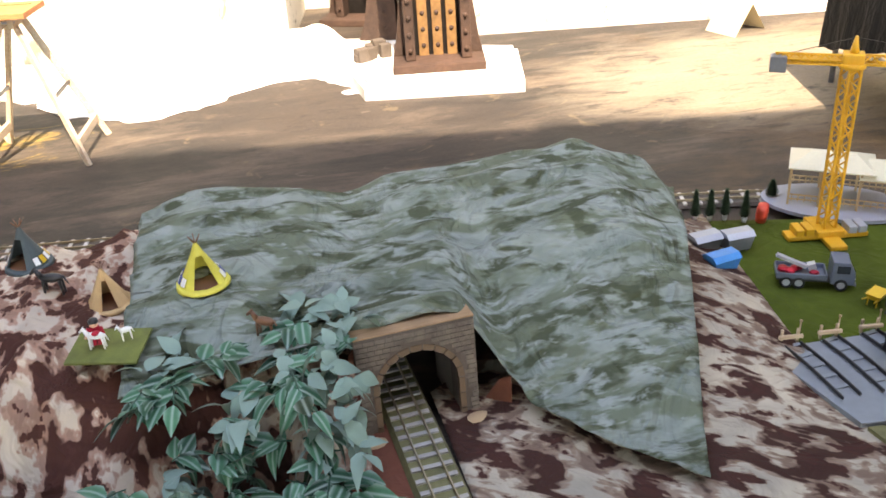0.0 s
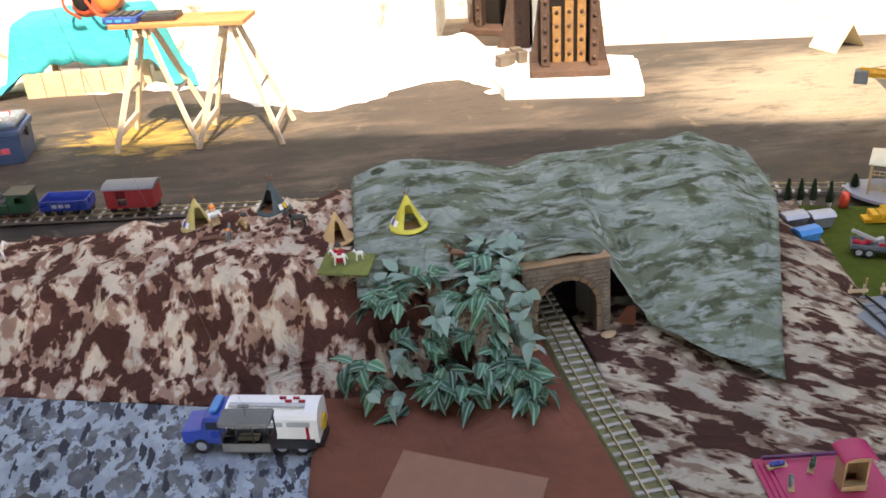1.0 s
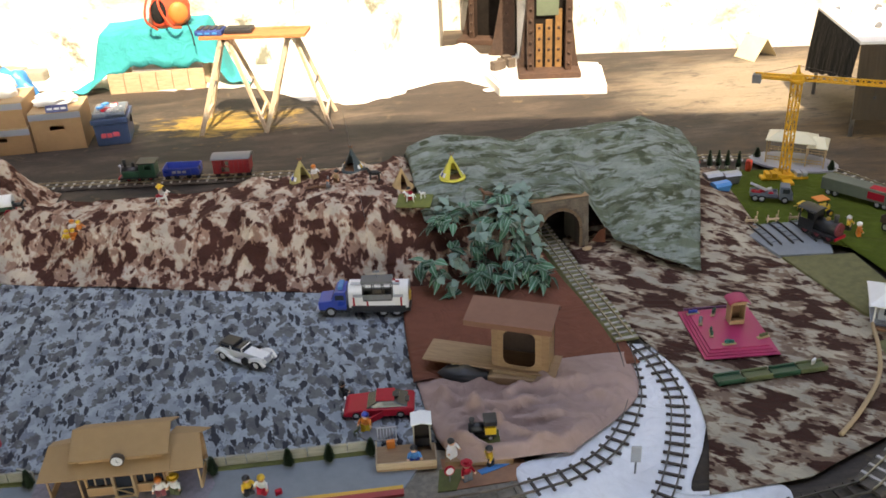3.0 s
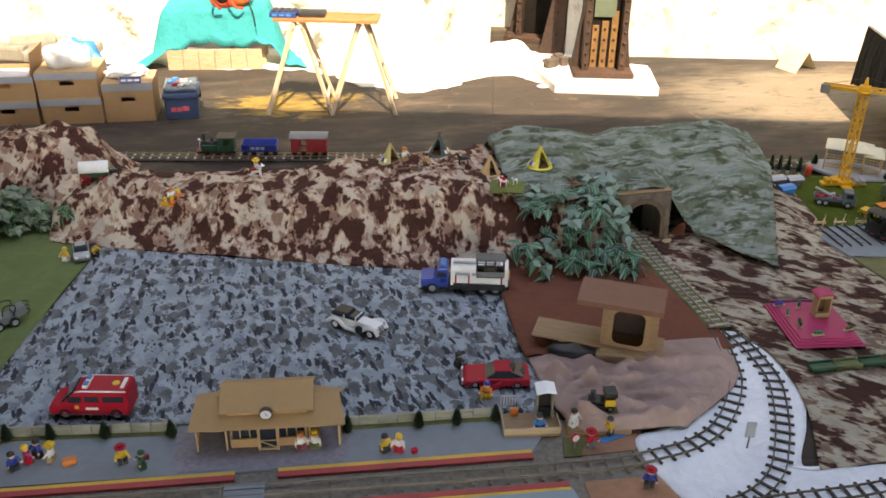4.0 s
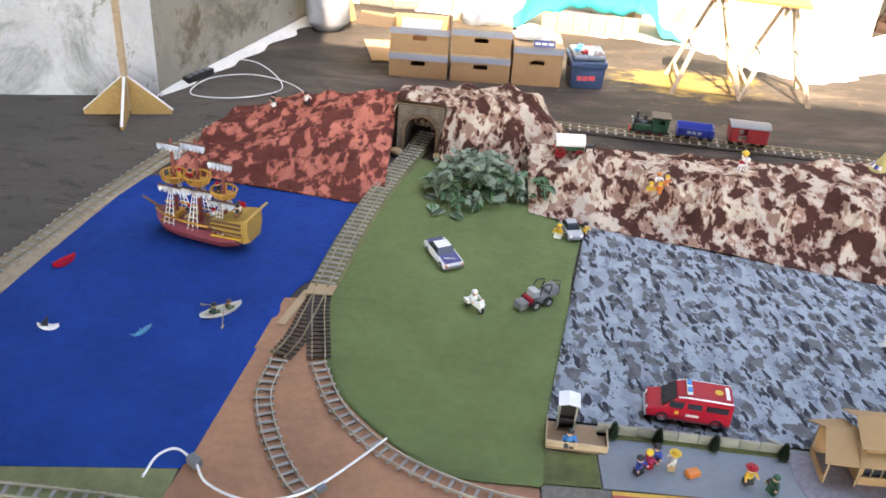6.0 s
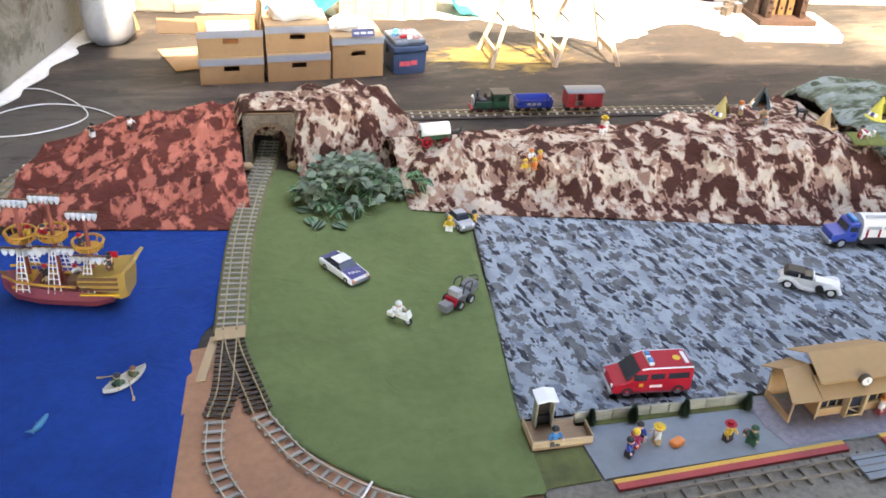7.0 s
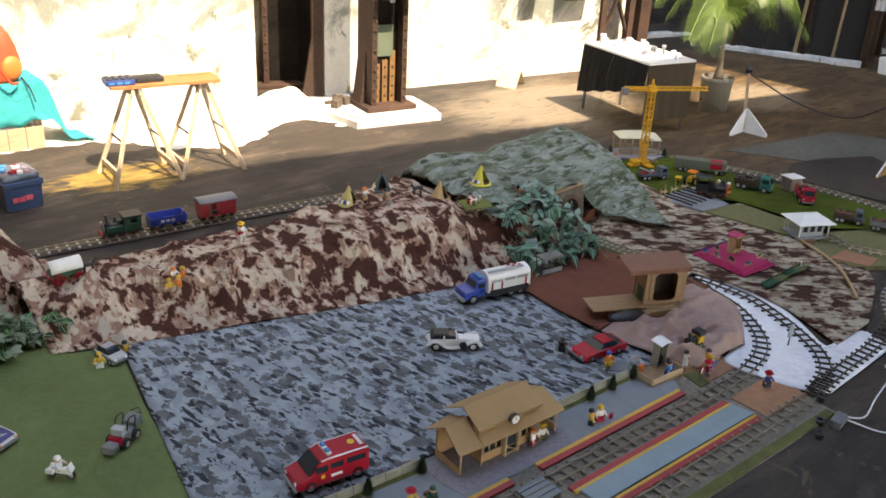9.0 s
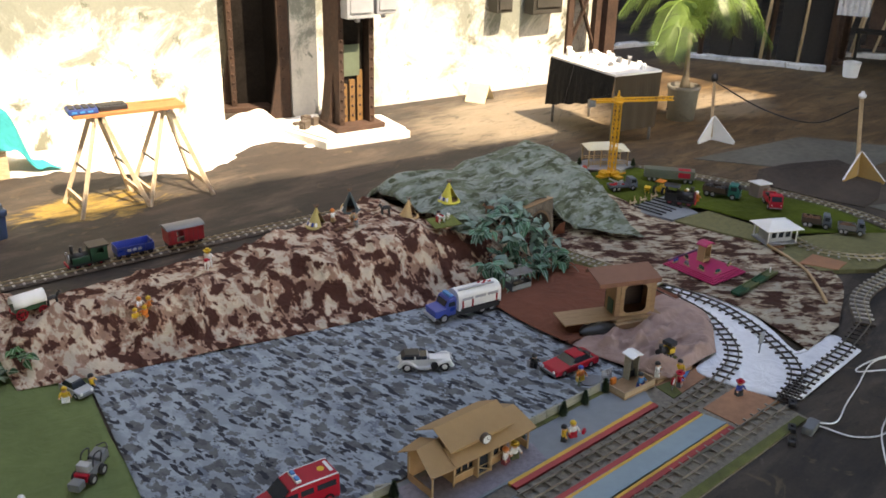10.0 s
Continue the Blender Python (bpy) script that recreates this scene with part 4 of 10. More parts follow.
flat("bridge_plate", [(-2.054, 0.606), (-2.023, 0.606), (-1.965, 0.835), (-1.995, 0.835)], 0.008, 0.016, M_CARD_PALE, "pale card strip beside the switch", "plate")
# grass and boards at the construction site
ruled("grass_mat", [(2.418, 2.116), (2.500, 1.383), (2.540, 1.353)], [(3.262, 1.877), (3.420, 1.195), (3.554, 0.602)], 0.05, lambda x, y, u, v: 0.026 + 0.002 * nz(x, y, 0, 6), M_GRASS, "bright green grass mat of the building site", "mat")
ruled("grass_mat", [(2.884, 1.215), (2.945, 0.774), (2.972, 0.479)], [(3.527, 0.898), (3.576, 0.503), (3.449, 0.113)], 0.05, lambda x, y, u, v: 0.031 + 0.002 * nz(x, y, 0, 6), M_GRASS, "bright green grass mat beside the far track", "mat")
flat("siding_board", [(2.501, 1.354), (2.568, 1.051), (2.802, 1.024), (2.910, 1.340)], 0.0, 0.036, M_GREYBOARD, "grey painted board with engine sidings")
flat("sand_board", [(2.578, 1.041), (2.678, 0.559), (2.820, 0.338), (2.904, 0.482), (2.890, 1.011)], 0.0, 0.032, M_OLIVE_BED, "olive and sand coloured board")
flat("sand_board", [(2.625, 0.365), (2.591, 0.109), (2.867, -0.080), (3.257, -0.077), (3.497, 0.160), (2.954, 0.431)], 0.0, 0.026, M_OLIVE_BED, "olive and sand coloured board inside the eastern curve")
flat("clay_plate", [(2.589, 0.228), (2.670, 0.047), (2.806, 0.061), (2.764, 0.241)], 0.026, 0.031, plain("terracotta board", (0.36, 0.17, 0.09), 0.8), "terracotta coloured board on olive ground", "plate")
for k, x in enumerate((2.575, 2.675, 2.78)):
    track("siding_track", [(x, 1.345, 0.036), (x + 0.012, 1.26, 0.036), (x + 0.02, 1.13, 0.036)], "short dark engine siding let into grey board", M_GREYBOARD, M_BLACK_P, pitch=0.04, sl=0.05)
track("loop_track", [(3.307, -0.140, 0.026), (2.963, 0.015, 0.030), (2.822, 0.239, 0.034), (2.876, 0.414, 0.034)], "pale toy railway loop on sand board", M_SLEEPER_GREY, pitch=0.05)
flat("tarpaulin", [(3.841, 1.759), (5.079, 1.564), (5.506, 0.816), (4.412, 0.810), (4.203, 1.211)], 0.0, 0.006, M_SILT, "grey dusty tarpaulin lying on the hall floor", "tarpaulin")
flat("earth_patch", [(3.70, 1.16), (3.98, 1.30), (4.27, 1.25), (4.48, 1.16), (4.70, 1.06), (4.60, 0.82), (4.43, 0.60), (4.10, 0.47), (3.83, 0.44), (3.74, 0.78)], 0.0, 0.010, plain("dark trodden earth", (0.045, 0.032, 0.024), 0.95, 0, 0.75, 9, 0.8, 0.01), "dark trodden earth and litter over the tarpaulin", "earth")
flat("tarpaulin", [(3.882, 0.440), (4.529, 0.159), (4.443, -0.440), (3.843, -0.006)], 0.0, 0.006, M_SILT, "grey dusty tarpaulin lying on the hall floor", "tarpaulin")


# ---- tunnel mouths ----
M_PORTAL_STONE = plain("grey-brown printed stone", (0.17, 0.135, 0.105), 0.9, 0, 0.55, 70, 0.6, 0.003)


M_LINING = plain("grey-brown tunnel lining", (0.17, 0.145, 0.12), 0.9, 0, 0.35, 30, 0.3, 0.002)


def portal(m, w, h, label, depth=0.07):
    root = thing("tunnel_portal", m, label, "tunnel portal", "tunnel portals")
    n = 20
    r, spring = w * 0.345, h * 0.455

    def arch(rad, y):
        pts = [(rad, y, 0.0)]
        for k in range(n + 1):
            a = math.pi * k / n
            pts.append((rad * math.cos(a), y, spring + rad * math.sin(a)))
        pts.append((-rad, y, 0.0))
        return pts

    def frame_ring(y):
        pts = []
        for x, _, z in arch(r, y):
            k = max(abs(x) / (w / 2), abs(z - 0.0) / h, 1e-6)
            if z <= 0.0:
                pts.append((math.copysign(w / 2, x), y, 0.0))
            else:
                pts.append((max(-w / 2, min(w / 2, x / max(k, 1e-6))), y, min(h, z / k)))
        return pts

    bm = bmesh.new()
    outer0, outer1, in0, in1 = (([bm.verts.new(p) for p in q]) for q in (frame_ring(0), frame_ring(depth), arch(r, 0), arch(r, depth)))
    for a, b in ((outer0, in0), (in0, in1), (in1, outer1), (outer1, outer0)):
        for i in range(len(a) - 1):
            bm.faces.new((a[i], a[i + 1], b[i + 1], b[i]))
    bmesh.ops.recalc_face_normals(bm, faces=bm.faces[:])
    part("wall", bm, M_STONE, root)
    # rows of small printed stones, too small to pick apart singly
    bm = bmesh.new()
    rs = random.Random(7)
    for j in range(int(h / 0.0125)):
        z = 0.001 + j * 0.0125
        x = -w / 2 + 0.001 - (0.012 if j % 2 else 0.0)
        while x < w / 2 - 0.003:
            ln = rs.uniform(0.017, 0.027)
            a, b = max(x, -w / 2 + 0.001), min(x + ln - 0.002, w / 2 - 0.001)
            mx, mz = (a + b) / 2, z + 0.006
            clear = abs(mx) > r + 0.022 if mz < spring else math.hypot(mx, mz - spring) > r + 0.021
            if b - a > 0.004 and clear and z + 0.0105 < h:
                box(bm, b - a, 0.004, 0.0105, mx, -rs.uniform(0.0003, 0.0014), z, 0.0)
            x += ln
    tagged(part("stonework", bm, M_PORTAL_STONE, root), "", kind="stuff")
    bm = bmesh.new()
    box(bm, w + 0.002, depth + 0.002, 0.003, 0, depth / 2, h)
    part("coping", bm, M_MDF, root, "thin brown coping strip")
    bm = bmesh.new()
    loft(bm, [arch(r - 0.0015, depth * 0.9), arch(r - 0.004, 0.19)], close=False)
    part("tunnel_lining", bm, M_LINING, root, "grey-brown inner tunnel lining")
    # arch stones, one by one
    for k in range(11):
        a0, a1 = math.pi * (k + 0.06) / 11, math.pi * (k + 0.94) / 11
        bm = bmesh.new()
        ring = []
        for y in (-0.003, 0.012):
            ring.append([(q * math.cos(a), y, spring + q * math.sin(a)) for q, a in ((r - 0.002, a0), (r + 0.012, a0), (r + 0.012, a1), (r - 0.002, a1))])
        loft(bm, ring)
        part("arch_stone", bm, M_BRICK, root)
    for s in (-1, 1):
        for k in range(3):
            bm = bmesh.new()
            box(bm, 0.014, 0.015, spring / 3 - 0.003, s * (r + 0.005), 0.0045, k * spring / 3, 0.002)
            part("arch_stone", bm, M_BRICK, root)
        bm = bmesh.new()
        ball(bm, s * (r + 0.03), -0.03, 0.014, 0.035, 0.025, 0.02)
        for v in bm.verts:
            v.co += 0.006 * Vector((nz(v.co.x, v.co.y, v.co.z, 60), nz(v.co.y, v.co.z, 3, 60), nz(v.co.z, v.co.x, 7, 60)))
        part("foot_stone", bm, M_CARD_PALE, root, "pale rough stone at the foot of the arch")
    return root


portal(pose(1.657, 1.312, 0.0, -4, 0, 6.5), 0.27, 0.268, "grey stone-printed tunnel mouth with brown arch stones")
portal(pose(-1.650, 2.138, 0.012, -3, 0, -6), 0.235, 0.258, "grey-brown tunnel mouth between red and desert cloth")
# dark card wings beside the first tunnel mouth
for a, b, c in (((1.475, 1.29), (1.53, 1.335), 0.23), ((1.805, 1.355), (1.86, 1.30), 0.10)):
    bm = bmesh.new()
    loft(bm, [[(a[0], a[1], 0.02), (b[0], b[1], 0.02), (b[0], b[1] + 0.006, 0.02), (a[0], a[1] + 0.006, 0.02)],
              [(a[0] * 0.4 + b[0] * 0.6, a[1] * 0.4 + b[1] * 0.6, c), (b[0], b[1], c + 0.02), (b[0], b[1] + 0.006, c + 0.02), (a[0] * 0.4 + b[0] * 0.6, a[1] * 0.4 + b[1] * 0.6 + 0.006, c)]])
    solo("tunnel_wing", bm, M_BROWN, Matrix(), "dark brown card wing beside the tunnel mouth", "wing wall", "tunnel wings")

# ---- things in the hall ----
# near-black iron: shade of the recessed webs put into the colour
M_IRON_SHADE = plain("iron darkened for shade", (0.010, 0.007, 0.005), 0.9, 0.0, 0.7, 10, 0.5, 0.005)
M_IRON_SHADE.node_tree.nodes["Principled BSDF"].inputs["Specular IOR Level"].default_value = 0.1


def iron_column(m, w, d, h, label, face=None):
    """Two riveted flanges with a recessed web, flaring to a base plate."""
    root = thing("iron_column", m, label, "column", "iron columns")
    bm = bmesh.new()
    box(bm, w * 1.42, d * 1.5, 0.04, 0, 0, 0, 0.006)
    part("base_plate", bm, M_IRON, root)
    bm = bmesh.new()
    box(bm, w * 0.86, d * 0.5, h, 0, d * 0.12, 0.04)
    part("web", bm, M_IRON_SHADE, root, "recessed web with its shade put into the colour")
    for s in (-1, 1):
        bm = bmesh.new()
        box(bm, 0.045, d, h, s * w * 0.43, 0, 0.042, 0.004)
        part("flange", bm, M_IRON, root)
        bm = bmesh.new()
        loft(bm, [[(s * w * 0.46, y, 0.041), (s * w * 0.69, y, 0.041), (s * w * 0.64, y, 0.12), (s * w * 0.52, y, 0.40), (s * w * 0.46, y, 0.55)] for y in (-d * 0.12, d * 0.42)])
        part("gusset", bm, M_IRON, root)
    if face:
        for x, hh in ((-0.22, 0.30), (0.0, 0.33), (0.22, 0.40)):
            bm = bmesh.new()
            box(bm, w * 0.15, 0.02, hh, x * w, -d * 0.15, 0.04, 0.002)
            part("cover_strip", bm, face, root, "ochre rusted strip")
    for x, y in ((-0.43, 0.5), (0.43, 0.5)) + (((-0.22, 0.17), (0.0, 0.17), (0.22, 0.17)) if face else ()):
        bm = bmesh.new()
        for i in range(14 if y > 0.4 else 4):
            ball(bm, x * w, -d * y - 0.006, 0.09 + i * 0.075, 0.011, 0.008, 0.011, n=8)
        part("rivet_row", bm, M_IRON, root)
    return root


c2 = iron_column(pose(2.182, 3.850, 0.080, 0, 0, -9), 0.30, 0.26, 5.8, "riveted iron column with ochre rust on a white plinth", M_IRON_OCHRE)
# fuse boxes on the column
for x, z, w, h in ((-0.02, 0.86, 0.22, 0.34), (0.20, 0.88, 0.17, 0.26)):
    bm = bmesh.new()
    box(bm, w, 0.12, h, 0, 0, 0, 0.012)
    box(bm, w * 0.8, 0.02, h * 0.75, 0, -0.062, h * 0.12, 0.008)
    rod(bm, (0, 0, -0.03), (0, 0, 0.01), 0.02)
    part("fuse_box", bm, M_SILVER_P, c2, "pale grey metal fuse box").matrix_basis = pose(x, -0.188, z)
bm = bmesh.new()
box(bm, 0.15, 0.012, 0.24, -0.01, -0.046, 0.40, 0.002)
part("notice", bm, plain("dull green plate", (0.10, 0.13, 0.085), 0.7), c2, "dull green plate")
c1 = iron_column(pose(2.03, 5.08, 0.0, 0, 0, -24), 0.40, 0.26, 5.9, "massive dark riveted iron column in a niche of the wall")
# added riveted plate at the niche's side, standing in for the column's edge
jx, jy = wall_line(2.10, 0.43)
jb = thing("column_edge", pose(jx - 0.030, jy, 0, 0, 0, -8.5), "added dark riveted plate standing in for the column's edge", "iron plate")
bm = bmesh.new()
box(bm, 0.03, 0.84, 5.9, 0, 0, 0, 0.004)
part("plate", bm, M_IRON_SHADE, jb)
bm = bmesh.new()
box(bm, 0.10, 0.035, 5.9, -0.036, -0.425, 0, 0.004)
part("angle_iron", bm, M_IRON, jb)
bm = bmesh.new()
loft(bm, [[(-0.086, y, 0), (-0.20, y, 0), (-0.16, y, 0.10), (-0.10, y, 0.42), (-0.086, y, 0.5)] for y in (-0.44, -0.41)])
part("gusset", bm, M_IRON, jb)
for k in range(12):
    bm = bmesh.new()
    ball(bm, -0.05, -0.446, 0.08 + k * 0.085, 0.011, 0.008, 0.011, n=8)
    part("rivet", bm, M_IRON, jb)
# bolts and rubble on the plinth
for k in range(9):
    bm = bmesh.new()
    box(bm, rnd.uniform(0.03, 0.09), rnd.uniform(0.03, 0.07), rnd.uniform(0.02, 0.07), 0, 0, 0, 0.004)
    for v in bm.verts:
        v.co += 0.006 * Vector((nz(v.co.x, k, v.co.z, 50), nz(v.co.y, k + 3, 0, 50), 0))
    solo("rubble", bm, M_STONE, pose(rnd.uniform(1.80, 1.95), rnd.uniform(3.92, 4.10), 0.080, 0, 0, rnd.uniform(0, 90)), "broken stone lying on the white plinth", "rubble", "rubble by the column")


def archive_box(m, w, d, h, open_lid, label):
    root = thing("cardboard_box", m, label, "cardboard box", "cardboard boxes")
    t = 0.006
    bm = bmesh.new()
    # front with a hand hole
    hw, hh, hz = 0.042, 0.014, h * 0.62
    xs, zs = (-w / 2, -hw, hw, w / 2), (0, hz - hh, hz + hh, h)
    for i in range(3):
        for j in range(3):
            if (i, j) != (1, 1):
                box(bm, xs[i + 1] - xs[i], t, zs[j + 1] - zs[j], (xs[i] + xs[i + 1]) / 2, -d / 2 + t / 2, zs[j])
    bmesh.ops.remove_doubles(bm, verts=bm.verts[:], dist=1e-5)
    part("front", bm, M_CARD, root)
    for s in (-1, 1):
        bm = bmesh.new()
        box(bm, t, d - 2 * t, h, s * (w / 2 - t / 2), 0, 0)
        part("side", bm, M_CARD, root)
    bm = bmesh.new()
    box(bm, w - 2 * t, t, h, 0, d / 2 - t / 2, 0)
    part("back", bm, M_CARD, root)
    bm = bmesh.new()
    box(bm, w - 2 * t, d - 2 * t, t, 0, 0, 0.001)
    part("bottom", bm, M_CARD, root)
    bm = bmesh.new()
    box(bm, w + 0.006, 0.004, 0.038, 0, -d / 2 - 0.003, h - 0.034)
    part("tape", bm, M_TAPE, root, "grey packing tape along the rim")
    if open_lid:
        bm = bmesh.new()
        box(bm, t, d * 0.9, 0.15, w / 2 - 0.004, 0, h - 0.004, ry=8)
        part("flap", bm, M_CARD, root, "raised cardboard flap")
        bm = bmesh.new()
        box(bm, 0.22, d * 0.9, t, -w / 2 - 0.10, 0, h - 0.01, ry=4)
        part("flap", bm, M_CARD, root, "cardboard flap folded out")
        bm = bmesh.new()
        box(bm, w * 0.7, d * 0.6, 0.05, 0.0, 0.02, h * 0.55, 0.01)
        part("packing", bm, M_PAPER, root, "crumpled white paper inside")
    else:
        bm = bmesh.new()
        box(bm, w + 0.004, d + 0.004, 0.012, 0, 0, h + 0.0005, 0.002)
        part("lid", bm, M_CARD_PALE, root, "pale flat lid")
    return root


BY = 3.403
archive_box(pose(-1.74, BY, 0, 0, 0, -1), 0.355, 0.30, 0.145, False, "brown cardboard archive box with a hand hole and grey tape")
archive_box(pose(-1.74, BY + 0.004, 0.158, 0, 0, 0), 0.355, 0.30, 0.145, True, "opened brown cardboard box with paper inside, stacked on another")
archive_box(pose(-1.365, BY, 0, 0, 0, 1), 0.36, 0.30, 0.155, False, "brown cardboard archive box with a hand hole and grey tape")
archive_box(pose(-1.368, BY + 0.004, 0.168, 0, 0, 0), 0.36, 0.30, 0.15, False, "brown cardboard archive box stacked on another")
archive_box(pose(-1.023, BY + 0.005, 0, 0, 0, 2), 0.30, 0.28, 0.235, False, "tall brown cardboard box with a hand hole")


def crumple(name, m, sx, sy, sz, material, label, category, seed):
    bm = bmesh.new()
    bmesh.ops.create_icosphere(bm, subdivisions=4, radius=1.0)
    for v in bm.verts:
        k = 1 + 0.35 * noise.noise(v.co * 1.8 + Vector((seed, 0, 0))) + 0.22 * abs(noise.noise(v.co * 4.5 + Vector((0, seed, 0))))
        v.co = Vector((v.co.x * sx * k, v.co.y * sy * k, max(0.0, v.co.z * k * 0.55 + 0.35) * sz))
    return solo(name, bm, material, m, label, category, smooth=True)


crumple("plastic_bag", pose(-1.38, BY, 0.328), 0.13, 0.10, 0.16, M_PAPER, "crumpled white plastic bag on a cardboard box", "bag", 1.0)
crumple("plastic_bag", pose(-1.37, 3.74, 0.0), 0.14, 0.10, 0.42, M_SKY_P, "bright blue plastic bag behind the boxes", "bag", 5.0)
crumple("plastic_bag", pose(-1.04, BY + 0.03, 0.248), 0.12, 0.09, 0.08, M_PAPER, "white printed carrier bag on a cardboard box", "bag", 9.0)
bm = bmesh.new()
box(bm, 0.13, 0.004, 0.045, 0, 0, 0)
for k in range(3):
    box(bm, 0.03, 0.003, 0.012, -0.04 + 0.04 * k, -0.003, 0.016, mi=1)
solo("printed_card", bm, [plain("navy print", (0.08, 0.09, 0.22), 0.5), M_PAPER], pose(-0.99, BY - 0.15, 0.248, -20, 0, 2), "navy and white printed packet leaning on the bag", "packet")
# tool box
tb = thing("tool_box", pose(-0.712, 3.39, 0, 0, 0, 4), "dark blue plastic tool box with a clear lid of small parts", "tool box")
bm = bmesh.new()
loft(bm, [[(x * (0.098 + 0.006 * k), y * (0.11 + 0.006 * k), z) for x, y in ((-1, -1), (1, -1), (1, 1), (-1, 1))] for k, z in ((0, 0), (1, 0.14))])
bmesh.ops.bevel(bm, geom=bm.edges[:], offset=0.006, segments=2, affect="EDGES")
M_NAVY = plain("navy plastic", (0.035, 0.07, 0.15), 0.45, 0, 0.2, 20, 0.05)
part("body", bm, M_NAVY, tb)
bm = bmesh.new()
box(bm, 0.225, 0.25, 0.035, 0, 0, 0.14, 0.008)
part("rim", bm, M_NAVY, tb)
bm = bmesh.new()
box(bm, 0.20, 0.22, 0.035, 0, 0, 0.175, 0.014)
part("lid", bm, plain("cloudy lid", (0.11, 0.14, 0.18), 0.25), tb, "cloudy grey-blue lid")
for k in range(7):
    bm = bmesh.new()
    box(bm, 0.04, 0.03, 0.012, rnd.uniform(-0.07, 0.07), rnd.uniform(-0.08, 0.08), 0.2095, 0.003, rz=rnd.uniform(0, 90))
    part("small_part", bm, (M_RED_P, M_PAPER, M_SKY_P)[k % 3], tb)
bm = bmesh.new()
for x, w in ((-0.05, 0.03), (-0.015, 0.03), (0.025, 0.04)):
    box(bm, w, 0.003, 0.028, x, -0.1175, 0.055 + 0.004 * (x > 0), rx=-3)
part("emblem", bm, plain("pink print", (0.75, 0.10, 0.13), 0.5), tb, "pink and white emblem")
for s in (-1, 1):
    bm = bmesh.new()
    box(bm, 0.016, 0.03, 0.05, s * 0.112, 0, 0.11, 0.004)
    part("latch", bm, M_BLACK_P, tb)


M_TRESTLE = wood("bleached pine", (0.62, 0.50, 0.36), (0.48, 0.36, 0.24))


def sawhorse(m, label):
    """A folding trestle: two ladder frames hinged at the head."""
    root = thing("sawhorse", m, label, "sawhorse", "sawhorses")
    for sx in (-1, 1):
        for sy in (-1, 1):
            bm = bmesh.new()
            bar(bm, (sx * 0.207, sy * 0.175, 0), (sx * 0.022, sy * 0.045, 0.565), 0.013, 0.026)
            part("leg", bm, M_TRESTLE, root)
        bm = bmesh.new()
        bar(bm, (sx * 0.178, -0.155, 0.088), (sx * 0.178, 0.155, 0.088), 0.016, 0.032)
        part("stretcher", bm, M_TRESTLE, root)
        bm = bmesh.new()
        bar(bm, (sx * 0.120, -0.115, 0.265), (sx * 0.120, 0.115, 0.265), 0.010, 0.012)
        part("brace", bm, M_BLACK_P, root, "thin dark brace")
        bm = bmesh.new()
        bar(bm, (sx * 0.022, -0.075, 0.555), (sx * 0.022, 0.075, 0.555), 0.020, 0.040)
        part("head", bm, M_TRESTLE, root)
    for sy in (-1, 1):
        bm = bmesh.new()
        rod(bm, (-0.035, sy * 0.06, 0.556), (0.035, sy * 0.06, 0.556), 0.005, n=8)
        part("hinge_pin", bm, M_STEEL, root)
    return root


sawhorse(pose(0.045, 3.475, 0, 0, 0, -4), "bleached pine folding trestle standing on the hall floor")
sawhorse(pose(0.457, 3.430, 0, 0, 0, -5), "bleached pine folding trestle standing on the hall floor")
bm = bmesh.new()
box(bm, 0.66, 0.21, 0.022, 0, 0, 0, 0.003)
box(bm, 0.20, 0.014, 0.004, 0.20, 0.05, 0.0222, 0.001)
solo("trestle_board", bm, wood("orange varnished board", (0.50, 0.20, 0.075), (0.38, 0.13, 0.045)), pose(0.235, 3.462, 0.578, 0, 0, -10), "orange varnished board lying across two trestles", "board")
bm = bmesh.new()
box(bm, 0.17, 0.13, 0.032, 0, 0, 0, 0.006)
for k in range(4):
    box(bm, 0.028, 0.10, 0.008, -0.06 + 0.04 * k, 0, 0.0318, 0.002, mi=1)
for k in range(3):
    box(bm, 0.03, 0.003, 0.012, -0.05 + 0.045 * k, -0.066, 0.01, mi=2)
solo("tool_case", bm, [plain("deep blue case", (0.02, 0.05, 0.20), 0.4), M_BLACK_P, M_SKY_P], pose(-0.035, 3.478, 0.601, 0, 0, -10), "blue and black tool tray on the trestle board", "tool case")
bm = bmesh.new()
box(bm, 0.17, 0.12, 0.028, 0, 0, 0, 0.006)
box(bm, 0.13, 0.08, 0.004, 0, 0, 0.0275, 0.002)
solo("tool_case", bm, M_BLACK_P, pose(0.142, 3.470, 0.601, 0, 0, -8), "flat black case on the trestle board", "tool case")

# turquoise cloth over a low table, crate below, rucksack on top
tt = thing("low_table", pose(-0.56, 4.61, 0), "low table hidden under a turquoise cloth", "table")
bm = bmesh.new()
box(bm, 0.70, 0.35, 0.02, 0, 0, 0.40)
part("tabletop", bm, M_PINE, tt)
for sx in (-1, 1):
    for sy in (-1, 1):
        bm = bmesh.new()
        box(bm, 0.04, 0.04, 0.40, sx * 0.31, sy * 0.14, 0)
        part("leg", bm, M_PINE, tt)


